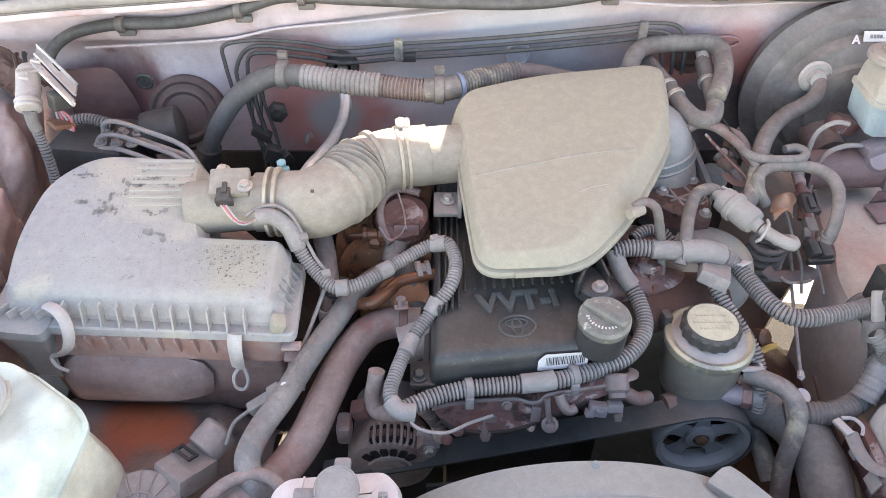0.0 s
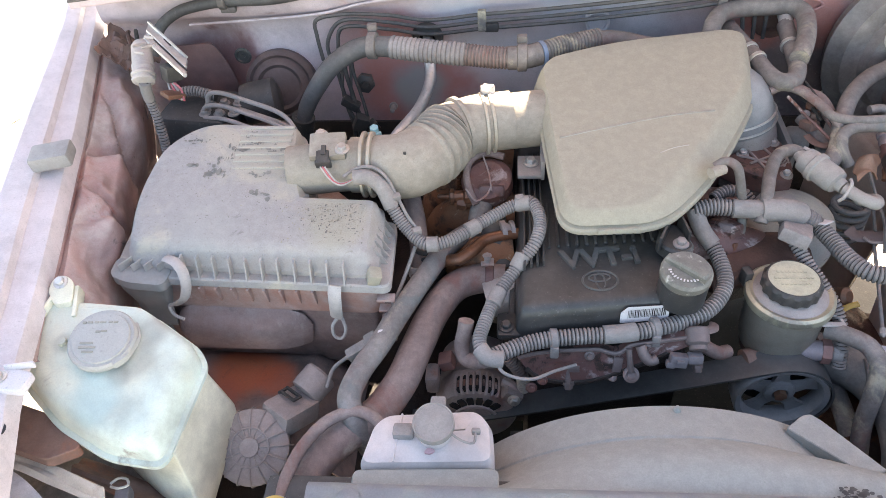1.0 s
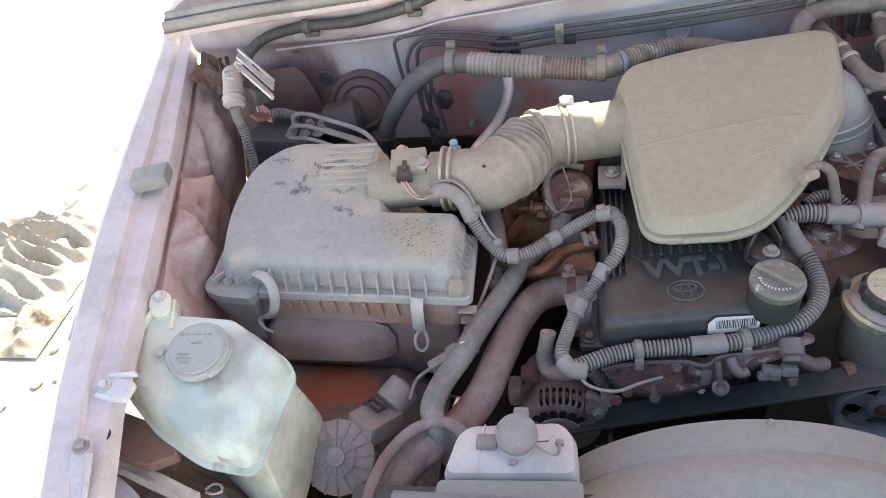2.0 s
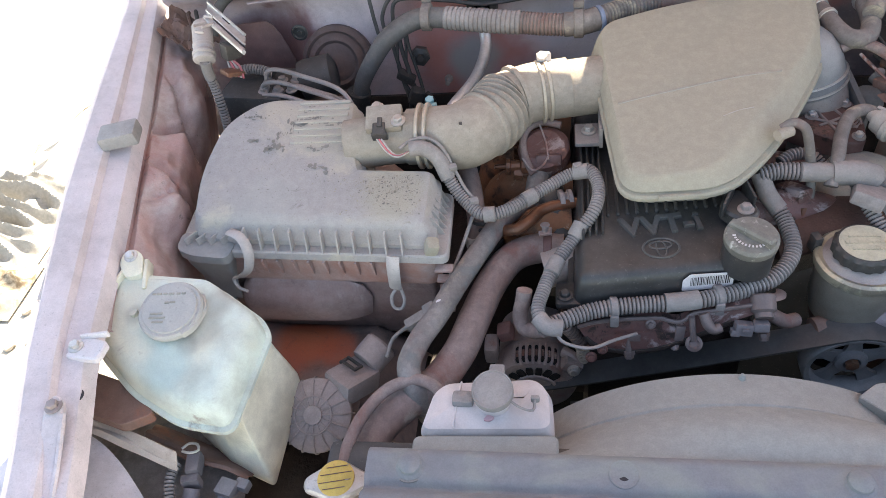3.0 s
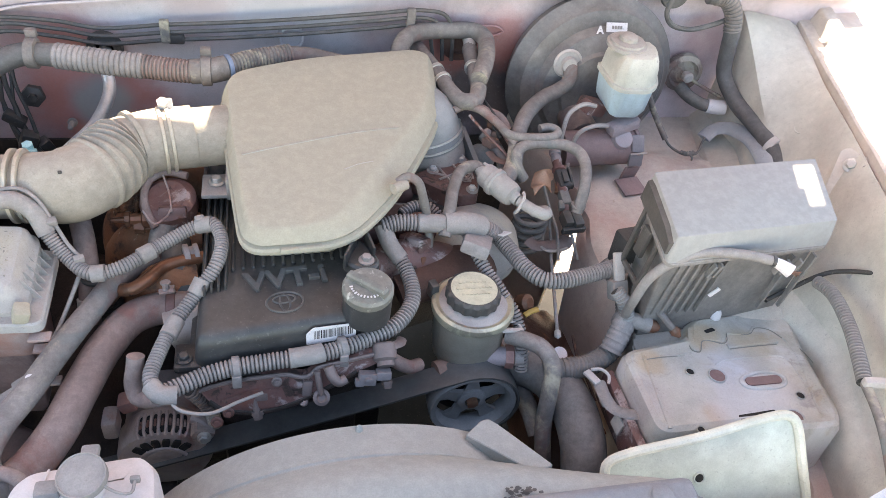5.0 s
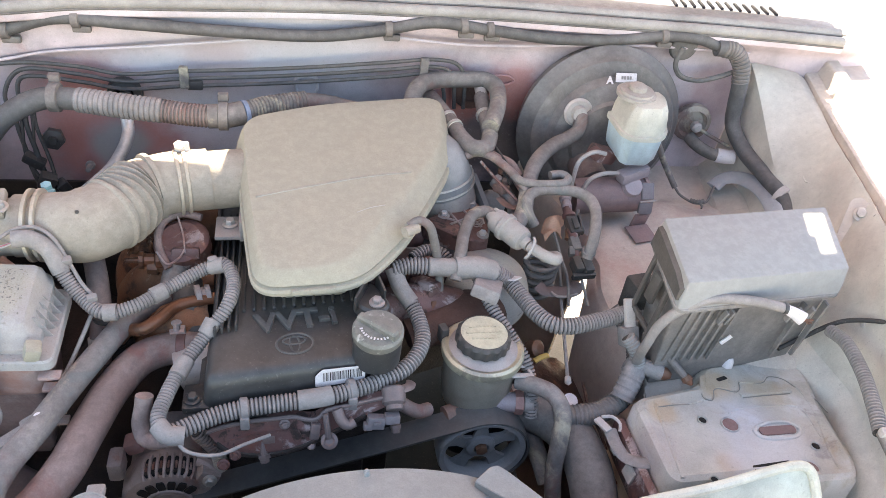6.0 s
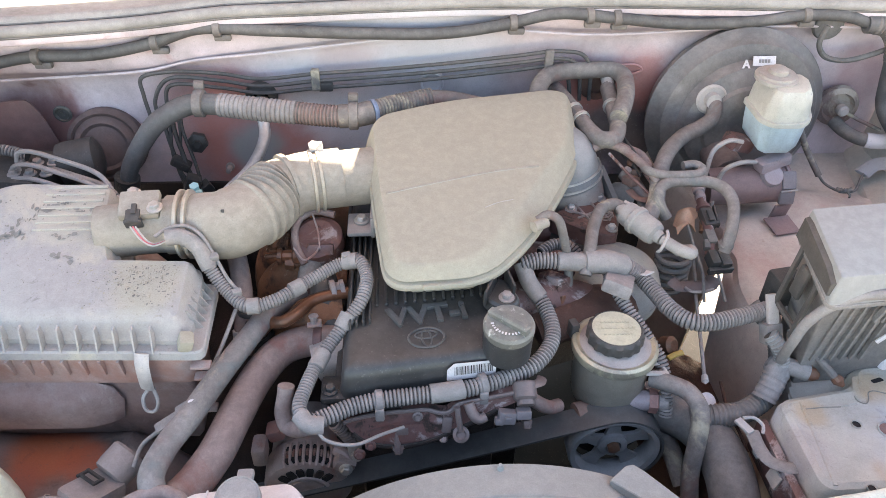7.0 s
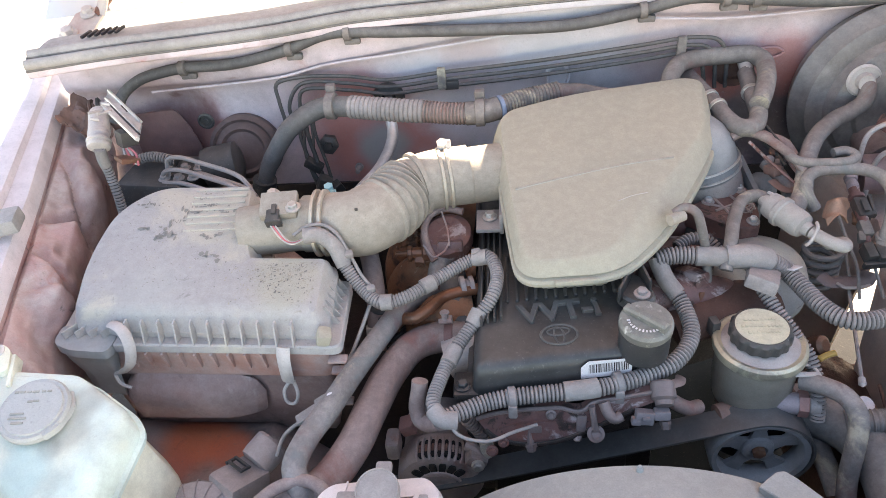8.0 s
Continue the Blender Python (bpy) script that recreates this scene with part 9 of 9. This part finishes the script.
part("slot_rim", sweep([(0.628, 0.452, 0.9155), (0.648, 0.457, 0.9155), (0.672, 0.454, 0.9155), (0.680, 0.444, 0.9155), (0.672, 0.435, 0.9155), (0.645, 0.433, 0.9155), (0.624, 0.437, 0.9155), (0.620, 0.445, 0.9155), (0.628, 0.452, 0.9155)], 0.0030, 8, 0.004), M_TRAY, tray)
part("slot", slab([(0.626, 0.438), (0.674, 0.438), (0.674, 0.450), (0.626, 0.450)], [(0, 0.9150), (0, 0.9172)], 0.006), M_RECESS, tray, "long slot over red oxide paint")
part("front_slot", slab([(0.590, 0.392), (0.640, 0.394), (0.640, 0.401), (0.590, 0.398)], [(0, 0.9150), (0, 0.9172)], 0.003), M_GAP_BLACK, tray)
part("white_peg", lathe([(0.008, 0), (0.007, 0.008), (0.004, 0.014), (0, 0.014)], (0.6365, 0.551, 0.918), (0, 0, 1), 14), M_LABEL, tray, "white plastic peg")
part("side_strip", box((0.474, 0.425, 0.865), (0.012, 0.15, 0.05), 0.003), M_ENGINE, tray)
for i in range(3):
    part("side_tab", box((0.466, 0.392 + i * 0.041, 0.866 + 0.005 * (i % 2)), (0.004, 0.012 + 0.008 * (i % 2), 0.020), 0.0015, (0, 10, 4 * i)), M_APRON if i % 2 else M_TRAY, tray)

pl = thing("plastic_guard_plate", (0.53, 0.33, 0.86), "pale cream plastic guard plate leaning on the tray", "guard plate")
o = Vector((0.405, 0.358, 0.918))
A, Bv = Vector((0.218, 0.006, 0.046)), Vector((0.024, -0.062, -0.100))
nv = A.cross(Bv).normalized()
if nv.z < 0:
    nv = -nv


def plate_solid(poly, t0, t1, rad):
    base = rounded(poly, rad, 5)
    return loft([[o + A * p.x + Bv * p.y + nv * t for p in base] for t in (t0, t1)])


part("sheet", plate_solid([(0.0, 1.0), (1.0, 1.0), (1.0, 0.0), (0.0, 0.0)], -0.003, 0.0, 0.06), M_PLATE, pl)
edge = [o + Bv * 1.0 + nv * 0.002, o + Bv * 0.12 + nv * 0.002, o + A * 0.03 + Bv * 0.02 + nv * 0.002, o + A * 0.5 + nv * 0.002, o + A * 0.95 + nv * 0.002, o + A * 0.99 + Bv * 0.08 + nv * 0.002, o + A + Bv * 0.5 + nv * 0.002, o + A + Bv * 1.0 + nv * 0.002]
part("rim", sweep(edge, 0.0055, 10), M_PLATE_RIM, pl, "cream raised rim")
hc = o + A * 0.465 + Bv * 0.40
# the sheet is whole; this dark disc paints the hole's shade
part("hole", lathe([(0.0050, 0), (0.0048, 0.0012), (0, 0.0012)], hc, nv, 20), M_GAP_BLACK, pl, "round dark disc for a hole")
part("hole_rim", lathe([(0.0050, 0), (0.0070, 0.0004), (0.0064, 0.0020), (0.0050, 0.0014)], hc, nv, 20, False), M_PLATE, pl)

# ---- between engine and right apron ----
inj = thing("fuel_fitting", (0.46, 0.75, 0.96), "brown fuel line fitting with copper parts", "fuel fitting")
part("tip", lathe([(0.0065, 0), (0.0080, 0.001), (0.0080, 0.007), (0.0060, 0.008), (0.0060, 0.012), (0.0075, 0.013), (0.0075, 0.020), (0.0065, 0.021), (0.0065, 0.028)], (0.4765, 0.816, 1.004), (-0.05, -0.9, -0.25), 14), M_UNION, inj, "pale ribbed tip")
part("stem", sweep([(0.475, 0.795, 0.998), (0.4735, 0.765, 0.990), (0.4710, 0.735, 0.980), (0.468, 0.715, 0.965)], 0.0068, 12), M_ENGINE, inj)
part("collar", lathe([(0.0075, 0), (0.0098, 0.001), (0.0098, 0.006), (0.0075, 0.007)], (0.4745, 0.784, 0.996), (-0.05, -0.9, -0.3), 16), M_ENGINE, inj)
part("plug", join(box((0.475, 0.762, 0.990), (0.017, 0.030, 0.015), 0.003, (17, 0, 3)), box((0.475, 0.757, 0.9995), (0.007, 0.018, 0.004), 0.001, (17, 0, 3))), M_BLACK_DUSTY, inj, "dark plug")
part("plug_clip", join(box((0.4875, 0.765, 0.992), (0.004, 0.034, 0.008), 0.001, (17, 0, -4)), box((0.4835, 0.750, 0.990), (0.008, 0.004, 0.008), 0.001, (17, 0, -4))), M_BLACK_DUSTY, inj)
part("second_plug", join(box((0.471, 0.733, 0.980), (0.014, 0.022, 0.013), 0.003, (20, 0, 4)), box((0.4635, 0.722, 0.976), (0.008, 0.014, 0.010), 0.002, (20, 0, -10))), M_RUBBER, inj)
part("lower_plug", join(box((0.4660, 0.700, 0.968), (0.012, 0.022, 0.018), 0.002, (15, 0, 5)), box((0.4800, 0.699, 0.966), (0.014, 0.024, 0.020), 0.003, (15, 0, 5)), box((0.474, 0.688, 0.960), (0.034, 0.006, 0.010), 0.0015, (15, 0, 5))), M_BLACK_DUSTY, inj)
part("rubber_flap", sheet(lambda u, v: (0.434 + 0.030 * u + 0.012 * v - 0.006 * math.sin(v * 3.1), 0.752 + 0.010 * u + 0.040 * v - 0.014 * u * v, 0.972 + 0.012 * math.sin(u * 3.1) + 0.010 * v + 0.004 * math.sin(v * 9 + u * 4)), 14, 16, 0.002), M_FLAP, inj, "pale orange torn rubber flap")
part("copper_piece", sweep([(0.474, 0.768, 0.978), (0.470, 0.758, 0.980), (0.466, 0.750, 0.976)], lambda s: 0.006 - 0.002 * s, 10, 0.004), M_COPPER, inj, "copper-coloured elbow")
part("hose_clip", lathe([(0.009, 0), (0.0100, 0.001), (0.0100, 0.005), (0.009, 0.006)], (0.474, 0.694, 1.000), (0, 0.1, -1), 18), M_HOSE, inj)
for k in (0, 4):
    part("wire", sweep([(0.447 + 0.006 * k, 0.760, 0.985), (0.450 + 0.005 * k, 0.725, 0.968), (0.452 + 0.005 * k, 0.69, 0.955), (0.45 + 0.007 * k, 0.66, 0.93)], 0.0022, 6), M_ENGINE if k % 2 else M_RUBBER, inj)


def helix(c, r, pitch, turns, wire, axis_tilt=0.0):
    pts = [(c[0] + r * math.cos(a), c[1] + r * math.sin(a), c[2] + pitch * a / (2 * math.pi)) for a in [2 * math.pi * turns * i / (turns * 14) for i in range(int(turns * 14) + 1)]]
    return sweep(pts, wire, 8, 0.004)


single("coiled_pipe", helix((0.432, 0.742, 0.885), 0.022, 0.0125, 5, 0.0040), M_RUBBER, "coiled dark steel pipe beside the intake", "coil")
single("coiled_pipe_left", helix((-0.128, 0.655, 0.880), 0.018, 0.012, 6, 0.0035), M_RUBBER_DARK, "coiled black pipe beside the duct", "coil")
rb = thing("cable_bracket", (0.45, 0.69, 0.90), "grey cable bracket with a thin hanging rod", "bracket")
part("plate", sweep([(0.418, 0.702, 0.934), (0.425, 0.694, 0.930), (0.440, 0.690, 0.932), (0.455, 0.690, 0.932), (0.470, 0.694, 0.930), (0.476, 0.703, 0.935)], 0.010, 8, flat=0.35), M_FIT, rb)
part("hook", sweep([(0.432, 0.685, 0.934), (0.436, 0.675, 0.936), (0.455, 0.674, 0.936), (0.468, 0.680, 0.934)], 0.0022, 6), M_METAL, rb)
part("rod", sweep([(0.449, 0.690, 0.924), (0.436, 0.622, 0.910), (0.424, 0.560, 0.897)], 0.0024, 8), M_TAPE, rb)
part("rod_end", lathe([(0.004, 0), (0.0045, 0.008), (0, 0.012)], (0.425, 0.563, 0.897), (-0.2, -0.95, -0.2), 10), M_CLIP, rb)
part("upper_rod", sweep([(0.449, 0.695, 0.935), (0.456, 0.74, 0.95)], 0.0022, 6), M_RUBBER, rb)
lb = thing("lower_bracket", (0.48, 0.45, 0.84), "bent grey steel strap with a white clip", "bracket")
part("strap", sweep([(0.4560, 0.484, 0.888), (0.4555, 0.462, 0.888), (0.4600, 0.443, 0.888), (0.4750, 0.432, 0.890), (0.4930, 0.428, 0.892), (0.4990, 0.412, 0.892), (0.5010, 0.390, 0.886)], 0.0085, 10, flat=0.4), M_TAPE, lb)
part("white_clip", join(box((0.4470, 0.488, 0.893), (0.010, 0.022, 0.004), 0.001, (0, 0, 25)), sweep([(0.450, 0.500, 0.893), (0.463, 0.498, 0.894), (0.470, 0.488, 0.892), (0.467, 0.480, 0.888)], 0.0022, 6)), M_CLIP, lb, "pale plastic clip")
single("pale_tag_disc", lathe([(0.010, 0), (0.010, 0.002), (0, 0.0022)], (0.428, 0.545, 0.872), (0.1, -0.4, 0.9), 16), M_LABEL, "round pale cardboard tag", "tag")
single("dipstick_handle", sweep([(0.392, 0.600, 0.890), (0.402, 0.604, 0.893), (0.412, 0.606, 0.894)], 0.0042, 10, flat=0.6), M_YTUBE, "yellow plastic dipstick handle", "dipstick")
single("thin_brown_line", sweep([(0.462, 0.585, 0.86), (0.458, 0.545, 0.855), (0.462, 0.51, 0.85), (0.466, 0.49, 0.84)], 0.0022, 6), M_RUST, "thin brown line deep in the bay", "pipe")
single("oil_sender", lathe([(0.010, 0), (0.012, 0.004), (0.012, 0.018), (0.007, 0.022), (0, 0.022)], (0.392, 0.628, 0.885), (0.4, -0.5, 0.5), 12), M_COPPER, "rusty copper sender unit", "sender")
vb = thing("pressure_sensor", (0.245, 0.66, 0.95), "reddish plastic sensor with a plug", "sensor")
part("body", box((0.250, 0.668, 0.962), (0.024, 0.040, 0.026), 0.005, (-20, 10, 30)), M_ENGINE, vb)
part("plug", box((0.256, 0.650, 0.952), (0.018, 0.022, 0.016), 0.003, (-20, 10, 30)), M_COPPER, vb)
single("bracket_tab", box((0.262, 0.598, 0.950), (0.010, 0.014, 0.022), 0.002, (0, 0, 15)), M_BLACK_DUSTY, "small black bracket tab", "bracket")

# ---- right wing fittings ----
wb = thing("wing_bracket", (0.86, 0.69, 1.03), "beige triangular steel bracket on the wing", "bracket")


def wing_tab_pt(u, v):
    w = 1.0 - 0.55 * max(0.0, (v - 0.82) / 0.18) ** 2
    a, b = Vector((0.806, 0.652, 1.026)).lerp(Vector((0.845, 0.700, 1.090)), v), Vector((0.826, 0.626, 1.016)).lerp(Vector((0.857, 0.653, 1.088)), v)
    return tuple(a.lerp(b, 0.5 + (u - 0.5) * w))


part("plate", sheet(wing_tab_pt, 10, 24, 0.004), M_APRON, wb)
part("edge_fold", sweep([wing_tab_pt(1.0, k / 10) for k in range(11)], 0.0026, 8), M_APRON, wb)
bolt("bolt", (0.842, 0.668, 1.074), 0.007, wb, (-0.6, -0.35, 0.7))
wc = thing("wing_wire", (0.84, 0.60, 1.05), "thin brown wire with pale clips on the wing", "wire")
part("clip", box((0.842, 0.614, 1.070), (0.010, 0.022, 0.008), 0.002, (10, 35, 20)), M_CLIP, wc, "pale plastic clip")
part("tab", box((0.846, 0.626, 1.076), (0.012, 0.008, 0.006), 0.002, (0, 30, 20)), M_CLIP, wc)
part("lead", sweep([(0.841, 0.604, 1.064), (0.846, 0.588, 1.046), (0.847, 0.569, 1.030), (0.830, 0.548, 1.012), (0.792, 0.530, 1.002)], 0.0018, 6), M_RUST, wc)
part("cut_end", lathe([(0.004, 0), (0.006, 0.004), (0.004, 0.010), (0, 0.011)], (0.794, 0.530, 1.001), (-1, 0.1, 0.1), 10), M_CLIP, wc, "pale terminal")
conduit("wing_conduit", [(0.752, 0.540, 0.985), (0.748, 0.508, 0.995), (0.735, 0.456, 0.997), (0.712, 0.400, 0.997), (0.700, 0.372, 0.995)], 0.0085, None, label="", ridge=M_TAPE)
tagged(bpy.data.objects["wing_conduit"], "grey corrugated lamp wiring conduit by the tray", "conduit")
hose("lamp_lead", [(0.700, 0.372, 0.995), (0.695, 0.34, 0.99), (0.684, 0.305, 0.985), (0.682, 0.27, 0.96)], 0.0055, M_HOSE, "taped lamp wiring lead", "cable")
single("conduit_strap", box((0.716, 0.366, 1.000), (0.045, 0.010, 0.010), 0.003, (0, 0, -8)), M_CLIP, "pale plastic cable strap", "strap")
hose("wing_wire", [(0.690, 0.540, 0.955), (0.725, 0.548, 0.965), (0.765, 0.540, 1.00), (0.80, 0.50, 1.03), (0.815, 0.48, 1.035)], 0.0030, M_RUBBER_DARK, "thin dark wire behind the tray", "cable")
hose("white_plug_wire", [(0.845, 0.650, 1.085), (0.850, 0.620, 1.075), (0.842, 0.590, 1.060), (0.822, 0.572, 1.045)], 0.0040, M_TAPE, "grey lamp wire with a white plug", "cable")
single("white_plug", box((0.818, 0.568, 1.042), (0.014, 0.012, 0.010), 0.002, (0, 0, 30)), M_LABEL, "small white wire plug", "plug")

# ---- outside ----
random.seed(12)


def crumple(u, v, cx, cy, w, d, h, s):
    x, y = cx + (u - 0.5) * w, cy + (v - 0.5) * d
    k = math.sin(u * math.pi) * math.sin(v * math.pi)
    r = 1 - abs(noise.noise(Vector((x * 5 + s, y * 14 + 2 * x, s)))) * 2.2
    return (x, y, 0.005 + k ** 0.5 * h * (0.35 + max(0.0, r)) + 0.05 * k * noise.noise(Vector((x * 16, y * 24, s))))


single("plastic_sheeting", sheet(lambda u, v: crumple(u, v, -2.08, 1.68, 0.66, 0.52, 0.10, 3.0), 110, 90), M_CLOTH, "crumpled grey plastic sheeting on the ground", "sheeting")
single("sheeting_scrap", sheet(lambda u, v: crumple(u, v, -1.80, 1.36, 0.16, 0.24, 0.04, 8.0), 40, 40), M_STRAW, "dry pale scraps on the ground", "scraps")
for x0, y0, dx, dy, w in ((-2.07, 2.06, 0.05, 0.14, 0.016), (-2.03, 1.98, 0.02, 0.10, 0.018), (-2.02, 2.28, 0.12, 0.16, 0.006), (-1.96, 1.78, 0.10, 0.03, 0.02)):
    single("dry_leaf", sheet(lambda u, v: (x0 + dx * u + w * math.sin(u * math.pi) * (v - 0.5) * 2, y0 + dy * u, 0.02 + 0.02 * math.sin(u * math.pi) + 0.006 * abs(v - 0.5)), 10, 4, 0.001), M_STRAW, "curled dry brown leaf on the ground", "leaf", "dry leaves on the ground")


def stone(x, y, r):
    bm = bmesh.new()
    bmesh.ops.create_icosphere(bm, subdivisions=2, radius=r)
    for vv in bm.verts:
        vv.co *= 1 + 0.35 * noise.noise(vv.co * (1.6 / r) + Vector((x, y, 0)))
        vv.co.z *= 0.6
        vv.co += Vector((x, y, r * 0.35))
    return bm


M_STONE = dusty("grey_stone", (0.34, 0.31, 0.27), 0.9, 0.4, (0.5, 0.45, 0.4))
for i in range(26):
    tagged(part("stone", stone(-1.40 - random.random() * 0.55, 0.55 + random.random() * 0.9, random.uniform(0.006, 0.024)), M_STONE), "small grey stone on the dry ground", "stone", "stones beside the vehicle")
